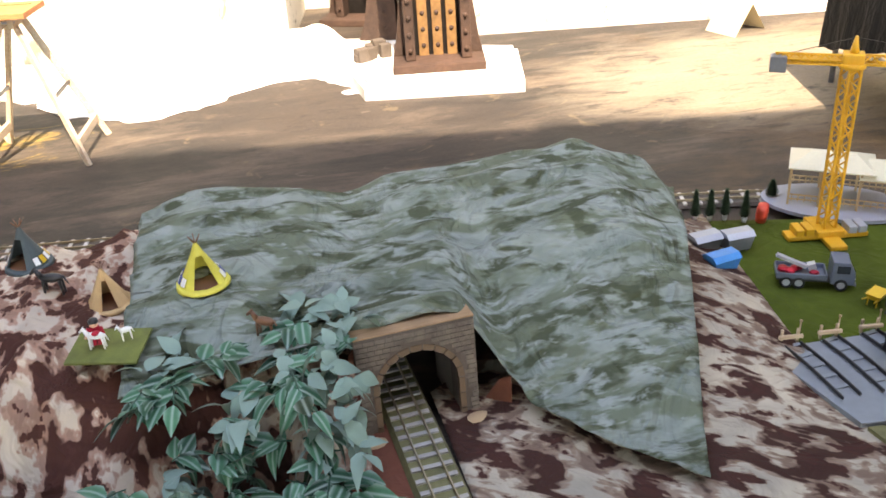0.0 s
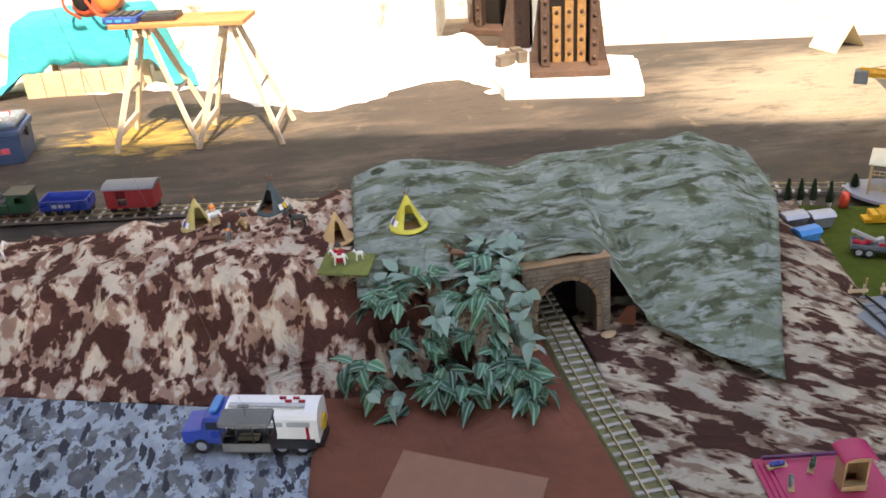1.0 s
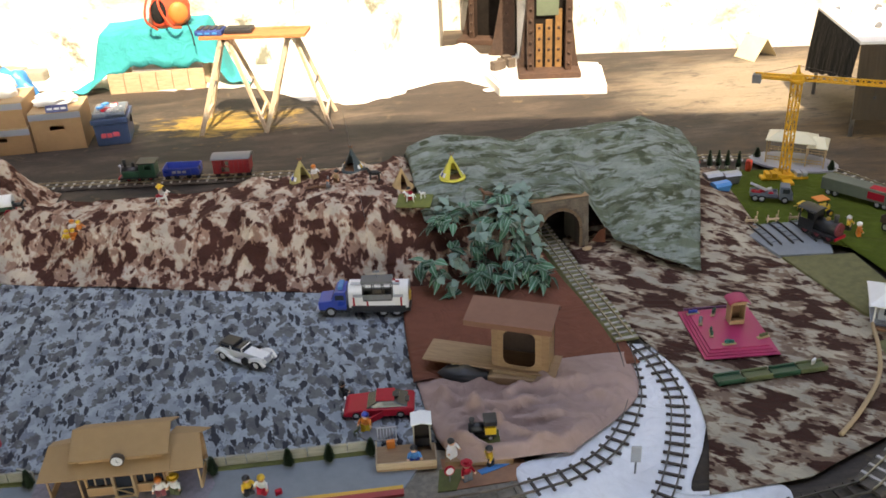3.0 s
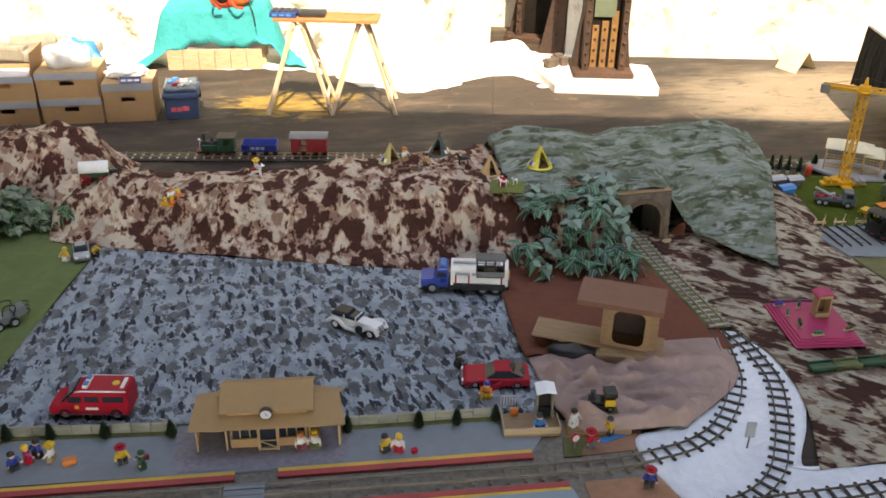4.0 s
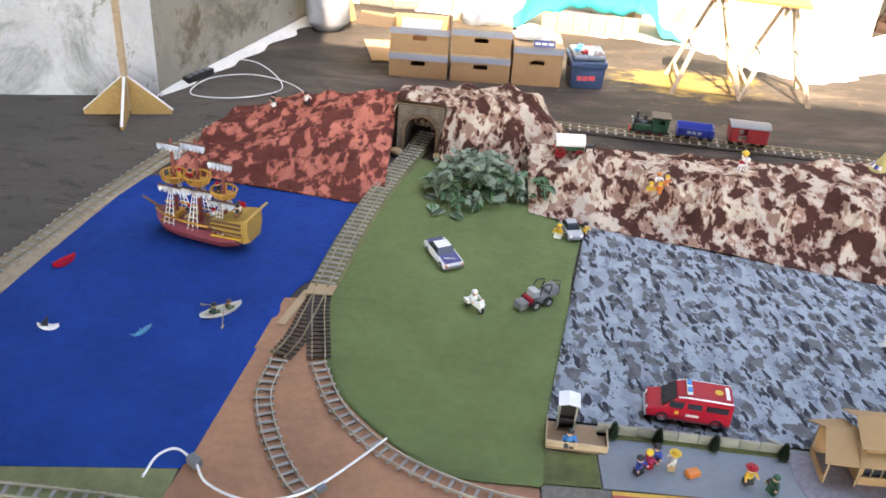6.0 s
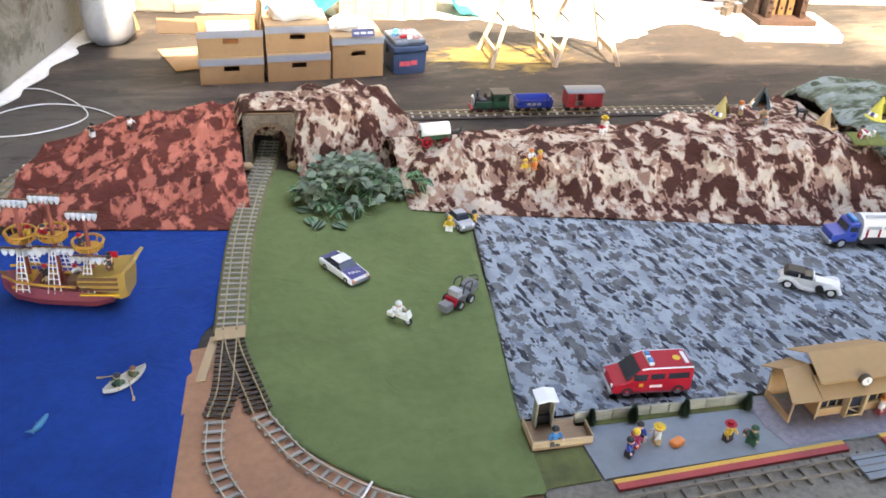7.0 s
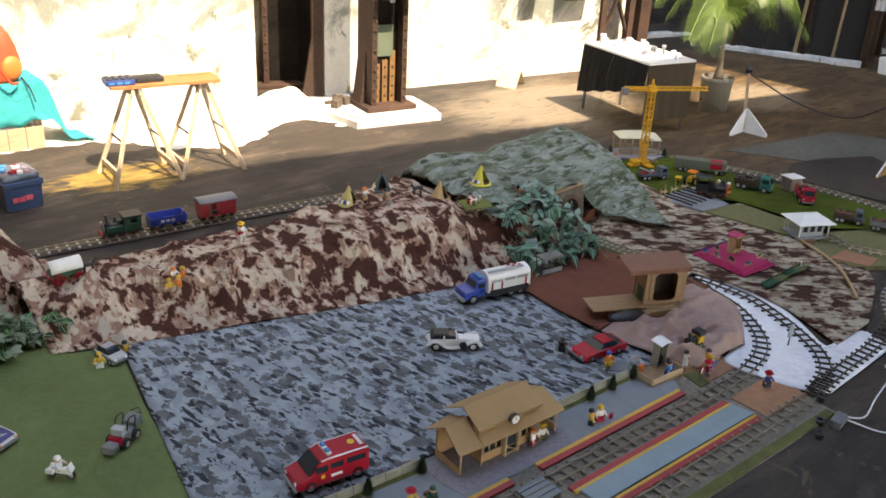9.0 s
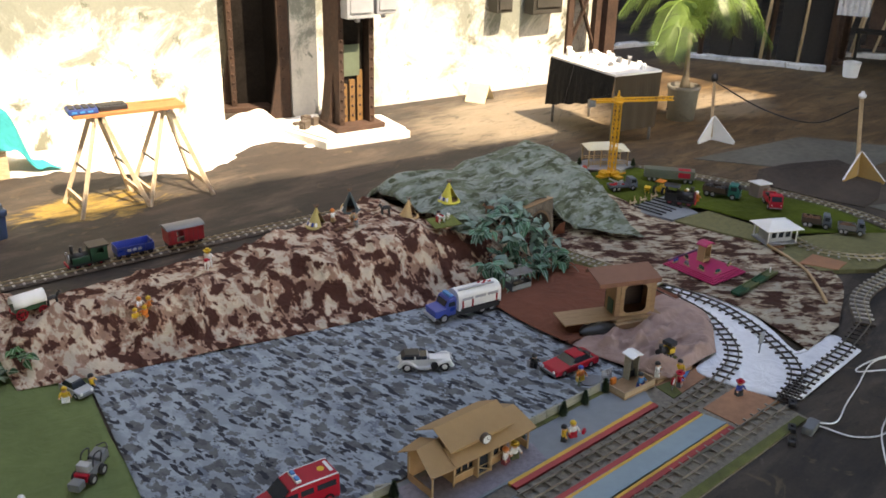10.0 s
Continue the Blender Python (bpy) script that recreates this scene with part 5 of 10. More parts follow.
def teal_height(x, y, u, v):
    lx = x + 0.57
    out = smooth01(max(abs(lx) - 0.36, 0) / 0.17)
    front = clamp01((4.425 - y) / 0.055)
    z = 0.434 - 0.41 * out - (0.27 + 0.02 * math.sin(lx * 14)) * front * (1 - out)
    drape = 0.012 * fold(x, y, 1.45, 4.0, 61.0) + 0.010 * math.sin(x * 42 + 2 * math.sin(y * 9)) * max(front, out)
    return max(0.012, z + drape)


ruled("turquoise_cloth", [(-1.20, 4.35), (-0.97, 4.36), (-0.60, 4.372), (-0.25, 4.362), (0.08, 4.30)], [(-1.10, 4.72), (-0.57, 4.775), (-0.03, 4.70)], 0.011, teal_height, M_TEAL,
      "turquoise cloth thrown over a low table and trailing on the floor", "cloth", 0.004)
wcr = thing("wooden_crate", pose(-0.60, 4.365, 0, 0, 0, -2), "pale slatted wooden crate under the turquoise cloth", "crate")
for k in range(6):
    bm = bmesh.new()
    box(bm, 0.112, 0.018, 0.15, -0.285 + 0.115 * k, 0, 0, 0.003)
    part("slat", bm, M_PINE, wcr)
bm = bmesh.new()
box(bm, 0.68, 0.24, 0.01, 0, 0.13, 0.0)
part("base", bm, M_PINE, wcr)
bag = thing("rucksack", pose(-0.46, 4.51, 0.436, 0, 0, 12) @ Matrix.Scale(1.15, 4), "bright red and orange rucksack with black opening and straps", "rucksack")
bm = bmesh.new()
rings = []
for z, w, d, lean in ((0.0, 0.10, 0.07, 0.0), (0.03, 0.125, 0.085, 0.0), (0.12, 0.12, 0.08, 0.01), (0.20, 0.09, 0.065, 0.03), (0.27, 0.05, 0.045, 0.05), (0.31, 0.02, 0.02, 0.055)):
    rings.append([((w * (1 + 0.12 * math.sin(3 * a + z * 20))) * math.copysign(abs(math.cos(a)) ** 0.7, math.cos(a)) + lean, d * math.copysign(abs(math.sin(a)) ** 0.7, math.sin(a)), z) for a in (2 * math.pi * k / 22 for k in range(22))])
loft(bm, rings, smooth=True)
M_NYLON = plain("red orange nylon", (0.62, 0.07, 0.025), 0.6, 0, 0.3, 15, 0.4, 0.003)
part("sack", bm, M_NYLON, bag)
bm = bmesh.new()
for v in ball(bm, 0.06, -0.075, 0.085, 0.062, 0.03, 0.07, n=14):
    v.co.z = max(0.01, v.co.z)
part("pocket", bm, plain("orange nylon pocket", (0.72, 0.16, 0.03), 0.55, 0, 0.2, 15, 0.3, 0.002), bag, "orange front pocket")
bm = bmesh.new()
ball(bm, -0.055, -0.07, 0.10, 0.05, 0.028, 0.075, n=14)
part("opening", bm, M_BLACK_CLOTH, bag, "dark mesh back panel")
for pts in ([(-0.02, -0.07, 0.28), (-0.11, -0.13, 0.20), (-0.14, -0.14, 0.08), (-0.08, -0.11, 0.005)], [(-0.03, -0.08, 0.27), (-0.05, -0.14, 0.15), (0.0, -0.15, 0.03), (0.06, -0.12, 0.005)]):
    bm = bmesh.new()
    tube(bm, spline(pts, 0.012), 0.0075)
    part("strap", bm, M_NYLON, bag)
bm = bmesh.new()
tube(bm, spline([(0.10, -0.09, 0.03), (0.115, -0.145, -0.03), (0.118, -0.185, -0.10)], 0.012), 0.004)
part("webbing", bm, M_BLACK_CLOTH, bag, "black hanging strap")


def foot_stand(m, h, board, label, lean=(0.0, 0.0)):
    root = thing("barrier_post", m, label, "barrier post", "barrier posts")
    bm = bmesh.new()
    bar(bm, (0, 0, 0.02), (lean[0], lean[1], 0.02 + h), 0.026, 0.022)
    part("post", bm, M_PINE, root)
    for a in (-65, 25, 205):
        bm = bmesh.new()
        c, s = math.cos(radians(a)), math.sin(radians(a))
        n = Vector((-s, c, 0)) * 0.006
        prof = [(0.01, 0.0), (0.20, 0.0), (0.205, 0.02), (0.01, 0.19)]
        loft(bm, [[Vector((c * q, s * q, z)) + n * k for q, z in prof] for k in (-1, 1)])
        foot = part("foot_board", bm, board, root)
        bm = bmesh.new()
        bar(bm, (c * 0.012, s * 0.012, 0.190), (c * 0.205, s * 0.205, 0.022), 0.0125, 0.004)
        part("board_edge", bm, M_WHITE_P, foot, "white painted edge")
    return root


M_PLY = wood("ply board", (0.45, 0.28, 0.10), (0.36, 0.21, 0.07))
foot_stand(pose(-3.22, 2.38, 0, 0, 0, -14) @ Matrix.Scale(1.12, 4), 0.56, M_PLY, "wooden barrier post on crossed plywood feet by the wall")
foot_stand(pose(4.42, 1.99, 0, 0, 0, -20), 0.48, M_WHITE_P, "wooden barrier post on white crossed feet", (-0.03, 0.02))
st3 = foot_stand(pose(4.42, 0.78, 0, 0, 0, -25), 0.55, M_PLY, "wooden barrier post on crossed plywood feet", (-0.065, 0.03))
bm = bmesh.new()
ball(bm, 0, 0, 0.0, 0.028, 0.028, 0.02)
rod(bm, (0, 0, -0.02), (0.0, 0, 0.03), 0.012)
head = part("post_head", bm, M_WHITE_P, st3, "white plastic knob")
head.matrix_basis = pose(-0.065, 0.03, 0.59)
bm = bmesh.new()
tube(bm, spline([(4.405, 2.02, 0.47), (4.58, 1.66, 0.29), (4.60, 1.25, 0.27), (4.39, 0.85, 0.50)], 0.04), 0.006)
solo("barrier_rope", bm, M_BLACK_P, Matrix(), "dark rope hanging slack between two barrier posts", "rope")
bm = bmesh.new()
for v in ball(bm, 0, 0, 0, 0.035, 0.03, 0.035):
    v.co += 0.01 * Vector((nz(v.co.x, v.co.y, 2, 40), 0, nz(v.co.z, v.co.x, 2, 40)))
solo("rope_knot", bm, M_BLACK_P, pose(4.400, 2.02, 0.50), "knot of dark rope on top of a barrier post", "knot")

# table with black cloth
TABLE_AT = pose(3.90, 2.725, 0, 0, 0, -12) @ Matrix.Diagonal((0.89, 0.745, 1.04, 1))
bt = thing("display_table", TABLE_AT, "table with black skirts and white model houses on top", "table")
bm = bmesh.new()
box(bm, 0.52, 1.12, 0.02, 0, 0, 0.52)
part("tabletop", bm, M_WHITE_P, bt)
for sx in (-1, 1):
    for sy in (-1, 1):
        bm = bmesh.new()
        rod(bm, (sx * 0.22, sy * 0.52, 0), (sx * 0.22, sy * 0.52, 0.52), 0.014)
        part("leg", bm, M_STEEL, bt)
bm = bmesh.new()
rings = []
for k in range(41):
    y = -0.56 + 1.12 * k / 40
    w = 0.004 * math.sin(k * 0.6) + 0.002 * math.sin(k * 1.7)
    rings.append([(-0.262 + 0.0, y, 0.525), (-0.275 + w, y, 0.43 - 0.10 * k / 40), (-0.285 + 1.4 * w, y, 0.34 - 0.20 * k / 40 + 0.006 * math.sin(k * 0.7))])
loft(bm, rings, close=False, caps=False)
part("skirt", bm, M_BLACK_CLOTH, bt, "long black cloth skirt")
bm = bmesh.new()
rings = []
for k in range(21):
    x = -0.26 + 0.52 * k / 20
    w = 0.008 * math.sin(k * 1.3)
    rings.append([(x, -0.562, 0.525), (x * 0.97, -0.57 + w, 0.30), (x * 0.93, -0.575 + w, 0.11)])
loft(bm, rings, close=False, caps=False)
part("end_panel", bm, plain("dark brown panel", (0.050, 0.034, 0.017), 0.8), bt, "dark brown hanging end panel")
for k in range(26):
    bm = bmesh.new()
    h = rnd.uniform(0.015, 0.06)
    box(bm, rnd.uniform(0.02, 0.06), rnd.uniform(0.02, 0.06), h, 0, 0, 0, 0.002)
    loft(bm, [[(-0.02, -0.02, h), (0.02, -0.02, h), (0.02, 0.02, h), (-0.02, 0.02, h)], [(-0.002, -0.02, h + 0.015), (0.002, -0.02, h + 0.015), (0.002, 0.02, h + 0.015), (-0.002, 0.02, h + 0.015)]])
    solo("model_house", bm, M_WHITE_P if k % 5 else M_GREY_P, TABLE_AT @ pose(rnd.uniform(-0.2, 0.2), rnd.uniform(-0.5, 0.5), 0.54, 0, 0, rnd.uniform(0, 90)), "small white model house on the display table", "model house", "model houses")

# potted palm
palm = thing("potted_palm", pose(4.77, 2.53, 0) @ Matrix.Scale(1.02, 4), "young palm in a grey concrete pot", "palm")
bm = bmesh.new()
loft(bm, [[(r * math.cos(a), r * math.sin(a), z) for a in (2 * math.pi * k / 24 for k in range(24))] for r, z in ((0.115, 0), (0.13, 0.25), (0.138, 0.26), (0.138, 0.29), (0.118, 0.29), (0.112, 0.25))], smooth=True)
part("pot", bm, M_CONCRETE, palm)
bm = bmesh.new()
loft(bm, [[(0.01 * math.sin(z * 6) + r * math.cos(a), r * math.sin(a), z) for a in (2 * math.pi * k / 12 for k in range(12))] for r, z in ((0.05, 0.24), (0.04, 0.30), (0.024, 0.38), (0.02, 0.5), (0.019, 0.58), (0.027, 0.63), (0.016, 0.73))], smooth=True)
part("trunk", bm, plain("ringed palm bark", (0.16, 0.13, 0.09), 0.9, 0, 0.3, 30, 0.6, 0.004), palm)
M_PALM = plain("palm leaf", (0.12, 0.20, 0.035), 0.45, 0, 0.35, 12, 0.1)
M_PALM.node_tree.nodes["Principled BSDF"].inputs["Transmission Weight"].default_value = 0.0
for k in range(12):
    a = 2 * math.pi * k / 12 + rnd.uniform(-0.15, 0.15)
    reach, rise = rnd.uniform(0.42, 0.60), rnd.uniform(0.20, 0.73)
    bm = bmesh.new()
    d = Vector((math.cos(a), math.sin(a), 0))
    side = Vector((-d.y, d.x, 0))
    rachis = spline([Vector((0, 0, 0.71)), Vector((0, 0, 0.73)) + d * reach * 0.35 + Vector((0, 0, rise * 0.8)), Vector((0, 0, 0.73)) + d * reach * 0.8 + Vector((0, 0, rise * 0.6)), Vector((0, 0, 0.71)) + d * reach * 1.15 + Vector((0, 0, rise * 0.6 - 0.24))], 0.02)
    tube(bm, rachis, 0.005, 5)
    n = len(rachis)
    for i in range(4, n):
        u = i / n
        ln = 0.20 * math.sin(math.pi * min(1, u * 0.9 + 0.1)) ** 0.6 + 0.03
        t = (rachis[min(i + 1, n - 1)] - rachis[i - 1]).normalized()
        for s in (-1, 1):
            p = rachis[i]
            tip = p + side * s * ln * 0.75 + t * ln * 0.45 - Vector((0, 0, ln * rnd.uniform(0.3, 0.7)))
            mid = p + side * s * ln * 0.45 + t * ln * 0.22 - Vector((0, 0, ln * 0.12))
            w = t * 0.0034
            q = [bm.verts.new(c) for c in (p - w, p + w, mid + w * 1.3, tip, mid - w * 1.3)]
            bm.faces.new(q)
    part("frond", bm, M_PALM, palm)

# leaning plank, insulation roll and rubble by the western wall
bm = bmesh.new()
bar(bm, (-2.30, 4.27, 0.0), (-2.62, 4.60, 1.15), 0.10, 0.02)
solo("leaning_plank", bm, wood("orange plank", (0.55, 0.28, 0.10), (0.42, 0.2, 0.06)), Matrix(), "orange wooden plank leaning against the wall", "plank")
bm = bmesh.new()
rings = []
for k, (r, z) in enumerate(((0.10, 0.0), (0.15, 0.06), (0.15, 0.2), (0.13, 0.4), (0.13, 0.7), (0.12, 1.0), (0.05, 1.08))):
    rings.append([(r * (1 + 0.10 * math.sin(3 * a + k)) * math.cos(a) - 0.06 * z, r * (1 + 0.1 * math.cos(2 * a + k)) * math.sin(a), z) for a in (2 * math.pi * i / 20 for i in range(20))])
loft(bm, rings, smooth=True)
solo("foil_sack", bm, plain("silvery sack", (0.55, 0.58, 0.62), 0.3, 0.5, 0.25, 9, 0.5, 0.01), pose(-2.43, 4.09, 0), "tall silvery plastic sack standing against the wall", "sack")
for x, y, s in ((-2.0, 4.85, 1.0), (-1.8, 4.95, 0.7), (-2.15, 4.75, 0.8), (-1.62, 4.9, 0.6), (-1.95, 4.7, 0.6)):
    bm = bmesh.new()
    box(bm, 0.34 * s, 0.2 * s, 0.14 * s, 0, 0, 0, 0.02)
    for v in bm.verts:
        v.co += 0.02 * Vector((nz(v.co.x, v.co.y, x, 9), nz(v.co.y, v.co.z, y, 9), 0))
    solo("concrete_rubble", bm, M_CONCRETE, pose(x, y, 0, 0, 0, rnd.uniform(-30, 30)), "broken slab of stained concrete by the wall", "rubble", "rubble by the wall")
bm = bmesh.new()
loft(bm, [[(-2.05, 3.48, 0.002), (-1.65, 3.55, 0.002), (-1.7, 3.93, 0.002), (-2.15, 3.88, 0.002)], [(-2.05, 3.48, 0.008), (-1.65, 3.55, 0.008), (-1.7, 3.93, 0.008), (-2.15, 3.88, 0.008)]])
solo("cardboard_sheet", bm, M_CARD, Matrix(), "flat sheet of brown cardboard on the floor", "cardboard")


def cord(name, points, r, material, label, category="cable"):
    bm = bmesh.new()
    tube(bm, spline(points, 0.012), r, 7)
    return solo(name, bm, material, Matrix(), label, category)


cord("power_cable", [(-2.225, 2.594, 0.02), (-2.448, 2.949, 0.008), (-2.717, 3.069, 0.008), (-2.946, 2.953, 0.008), (-2.978, 2.697, 0.009), (-2.701, 2.676, 0.018), (-2.498, 2.871, 0.018), (-2.725, 3.266, 0.008), (-2.981, 3.289, 0.008), (-3.059, 3.092, 0.015), (-2.991, 2.993, 0.018)], 0.0034, M_WHITE_P, "white power cable coiled on the hall floor")
cord("power_cable", [(-3.032, 2.954, 0.018), (-3.110, 2.776, 0.008), (-3.147, 2.638, 0.008), (-3.097, 2.480, 0.008)], 0.0034, M_WHITE_P, "white power cable along the wall's foot")
bm = bmesh.new()
box(bm, 0.22, 0.055, 0.04, 0, 0, 0, 0.008)
for k in range(4):
    rod(bm, (-0.08 + 0.052 * k, 0, 0.039), (-0.08 + 0.052 * k, 0, 0.044), 0.018, mi=1)
solo("power_strip", bm, [M_BLACK_P, M_GREY_P], pose(-3.010, 2.954, 0.0, 0, 0, 65), "black power strip with sockets on the floor", "power strip")
cord("track_wire", [(-2.275, -0.185, 0.02), (-2.252, -0.118, 0.04), (-2.205, -0.088, 0.045), (-2.152, -0.110, 0.03)], 0.0040, M_WHITE_P, "white wire looping up to a junction")
cord("track_wire", [(-2.138, -0.120, 0.03), (-2.085, -0.198, 0.03), (-1.962, -0.252, 0.034), (-1.840, -0.230, 0.036), (-1.761, -0.169, 0.034), (-1.682, -0.077, 0.034), (-1.594, 0.044, 0.03)], 0.0040, M_WHITE_P, "white wire lying across the western curves")
bm = bmesh.new()
box(bm, 0.045, 0.03, 0.03, 0, 0, 0, 0.006)
solo("wire_junction", bm, M_GREY_P, pose(-2.145, -0.115, 0.012, 0, 0, -40), "small grey wire junction", "junction")
bm = bmesh.new()
box(bm, 0.034, 0.018, 0.02, 0, 0, 0, 0.004)
solo("wire_junction", bm, M_GREY_P, pose(-1.760, -0.179, 0.016, 0, 0, 40), "small grey wire junction", "junction")
cord("power_cable", [(1.195, -0.602, 0.02), (1.282, -0.645, 0.008), (1.438, -0.609, 0.008), (1.612, -0.574, 0.008), (1.864, -0.522, 0.008), (2.050, -0.578, 0.008), (2.293, -0.657, 0.008), (2.585, -0.799, 0.008)], 0.0034, M_WHITE_P, "white power cable trailing over the dark floor")
cord("power_cable", [(1.185, -0.622, 0.02), (1.243, -0.744, 0.008), (1.380, -0.807, 0.008), (1.633, -0.734, 0.008), (1.856, -0.642, 0.02), (1.709, -0.517, 0.02), (1.952, -0.544, 0.02), (2.293, -0.697, 0.008)], 0.0034, M_WHITE_P, "white power cable with a loop on the dark floor")
cord("power_cable", [(1.516, -0.751, 0.008), (1.321, -0.806, 0.02), (1.127, -0.921, 0.008), (0.951, -1.047, 0.008), (0.785, -1.294, 0.008)], 0.0034, M_WHITE_P, "white power cable leading away over the floor")
bm = bmesh.new()
box(bm, 0.09, 0.045, 0.035, 0, 0, 0, 0.008)
solo("power_plug", bm, M_GREY_P, pose(1.156, -0.602, 0.0, 0, 0, 10), "grey plug joining cables at the board's corner", "plug")
cord("pale_hose", [(2.661, 0.462, 0.04), (2.587, 0.287, 0.04), (2.494, 0.133, 0.04), (2.341, -0.020, 0.035), (2.226, -0.115, 0.035)], 0.008, M_CARD_PALE, "pale cable across the desert cloth")

# dim bays beyond the palm
for k, (x, y) in enumerate(((8.35, 2.95), (9.7, 3.1), (10.5, 6.0), (11.5, 3.8), (7.6, 6.4))):
    iron_column(pose(x, y, 0, 0, 0, 20 * k), 0.20, 0.18, 5.9, "dark iron column in the dim far bay")
for k, (x, y, ang, ln) in enumerate(((7.55, 3.30, -67, 1.5), (9.0, 2.75, -60, 1.2), (7.2, 4.9, -10, 1.4))):
    bm = bmesh.new()
    for i in range(int(ln / 0.3)):
        box(bm, 0.31, 0.10, rnd.uniform(0.03, 0.07), -ln / 2 + 0.3 * i, rnd.uniform(-0.02, 0.02), 0, 0.012, rz=rnd.uniform(-6, 6))
    solo("stone_kerb", bm, M_CONCRETE_PALE, pose(x, y, 0, 0, 0, ang), "row of whitewashed kerb stones in the far bay", "kerb")
bm = bmesh.new()
loft(bm, [[(r * math.cos(a), r * math.sin(a), z) for a in (2 * math.pi * k / 16 for k in range(16))] for r, z in ((0.075, 0), (0.092, 0.16), (0.085, 0.16), (0.07, 0.02))])
solo("bucket", bm, M_WHITE_P, pose(7.75, 2.45, 0), "white plastic bucket standing on the far floor", "bucket")
# braced frame and doorway at the wall's end
fr = thing("braced_frame", pose(5.22, 4.09, 0, 0, 0, -8), "dark iron frame with crossed braces at the wall's end", "frame")
for x in (-0.18, 0.18):
    bm = bmesh.new()
    box(bm, 0.07, 0.07, 3.6, x, 0, 0)
    part("post", bm, M_IRON, fr)
for z in (0.3, 1.1, 1.9):
    for s in (-1, 1):
        bm = bmesh.new()
        bar(bm, (-0.18 * s, 0, z), (0.18 * s, 0, z + 0.8), 0.04, 0.02)
        part("brace", bm, M_IRON, fr)
bm = bmesh.new()
box(bm, 0.16, 0.12, 3.6, 0, 0, 0)
solo("timber_post", bm, M_IRON, pose(5.52, 4.02, 0), "brown timber post in the bay", "post")
M_CABINET = plain("dark grey painted steel", (0.055, 0.05, 0.04), 0.6, 0.2, 0.4, 14, 0.2, 0.003)
for x, z, w, h in ((4.80, 0.72, 0.36, 0.40), (4.30, 0.76, 0.18, 0.2)):
    bm = bmesh.new()
    box(bm, w, 0.14, h, 0, 0, 0, 0.01)
    box(bm, w * 0.8, 0.02, h * 0.7, 0, -0.075, h * 0.15, 0.006)
    solo("wall_cabinet", bm, M_CABINET, pose(x - 0.18, 4.17 - 0.15 * (x - 4.6) - 0.06, z, 0, 0, -7.3), "grey metal switch cabinet fixed to the wall", "cabinet")
M_PAPER_Y = plain("pale yellow card", (0.62, 0.52, 0.32), 0.8, 0, 0.1, 10, 0.05)
fold_card = [(-0.12, 0.0), (0.0, 0.15), (0.12, 0.0)]
bm = bmesh.new()
loft(bm, [[(x * (1 if y < 0 else 0.9), y, z + 0.001) for x, z in fold_card] for y in (-0.1, 0.1)], close=False, caps=False)
solo("folded_card", bm, M_PAPER_Y, pose(3.80, 4.06, 0, 0, 0, 25), "folded pale yellow card standing by the wall", "card")

# black boards along the kerb, standing in for the dim far bay
def kerb_at(s, back=0.0, z=0.0):
    return (7.28 + 0.52 * s + 0.9 * back, 3.84 - 1.14 * s + 0.41 * back, z)


M_HOARD = plain("black board", (0.013, 0.011, 0.009), 0.85, 0, 0.5, 8, 0.3, 0.003)
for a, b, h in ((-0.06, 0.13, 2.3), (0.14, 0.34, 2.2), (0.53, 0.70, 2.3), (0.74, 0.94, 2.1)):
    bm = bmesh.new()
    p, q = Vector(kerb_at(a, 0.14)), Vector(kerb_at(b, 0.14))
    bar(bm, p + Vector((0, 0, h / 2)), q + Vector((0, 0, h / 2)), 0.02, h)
    solo("hoarding_board", bm, M_HOARD, Matrix(), "tall black board put behind the kerb for the bay's gloom", "board", "hoarding boards")
for s, r, mat, lean in ((-0.13, 0.035, M_IRON, 0.0), (0.47, 0.028, M_IRON, 0.02), (0.72, 0.016, M_PINE, 0.10), (0.97, 0.04, M_IRON, 0.0), (0.40, 0.02, M_PINE, 0.18)):
    bm = bmesh.new()
    x, y, z = kerb_at(s, 0.05)
    rod(bm, (x, y, 0), (x - lean * 0.4, y - lean, 2.4), r, r * 0.9, 8)
    solo("hoarding_post", bm, mat, Matrix(), "thin upright post of the hoarding", "post", "hoarding posts")
bm = bmesh.new()
rings = [[(0.016 * math.sin(k * 1.6), -0.16 + 0.32 * k / 24, z) for k in range(25)] for z in (0.0, 1.1)]
loft(bm, rings, close=False, caps=False)
solo("corrugated_sheet", bm, M_CONCRETE_PALE, pose(7.78, 2.56, 0.62, 0, 0, 20), "pale corrugated sheet hanging on the hoarding", "sheet")
for x, y, dx, dy in ((8.75, 3.08, 0.25, -0.35), (8.85, 2.98, 0.3, -0.28), (9.0, 2.80, 0.2, -0.42)):
    bm = bmesh.new()
    bar(bm, (x, y, 0.01), (x + dx, y + dy, 2.3), 0.09, 0.025)
    solo("leaning_timber", bm, M_PINE, Matrix(), "pale timber leaning in the far bay", "timber", "leaning timbers")
bn = thing("far_bench", pose(8.55, 2.50, 0, 0, 0, -68), "dark bench standing in the far bay", "bench")
bm = bmesh.new()
box(bm, 0.62, 0.22, 0.03, 0, 0, 0.36, 0.004)
part("seat", bm, M_HOARD, bn)
for sx in (-1, 1):
    for sy in (-1, 1):
        bm = bmesh.new()
        box(bm, 0.03, 0.03, 0.36, sx * 0.27, sy * 0.08, 0)
        part("leg", bm, M_HOARD, bn)

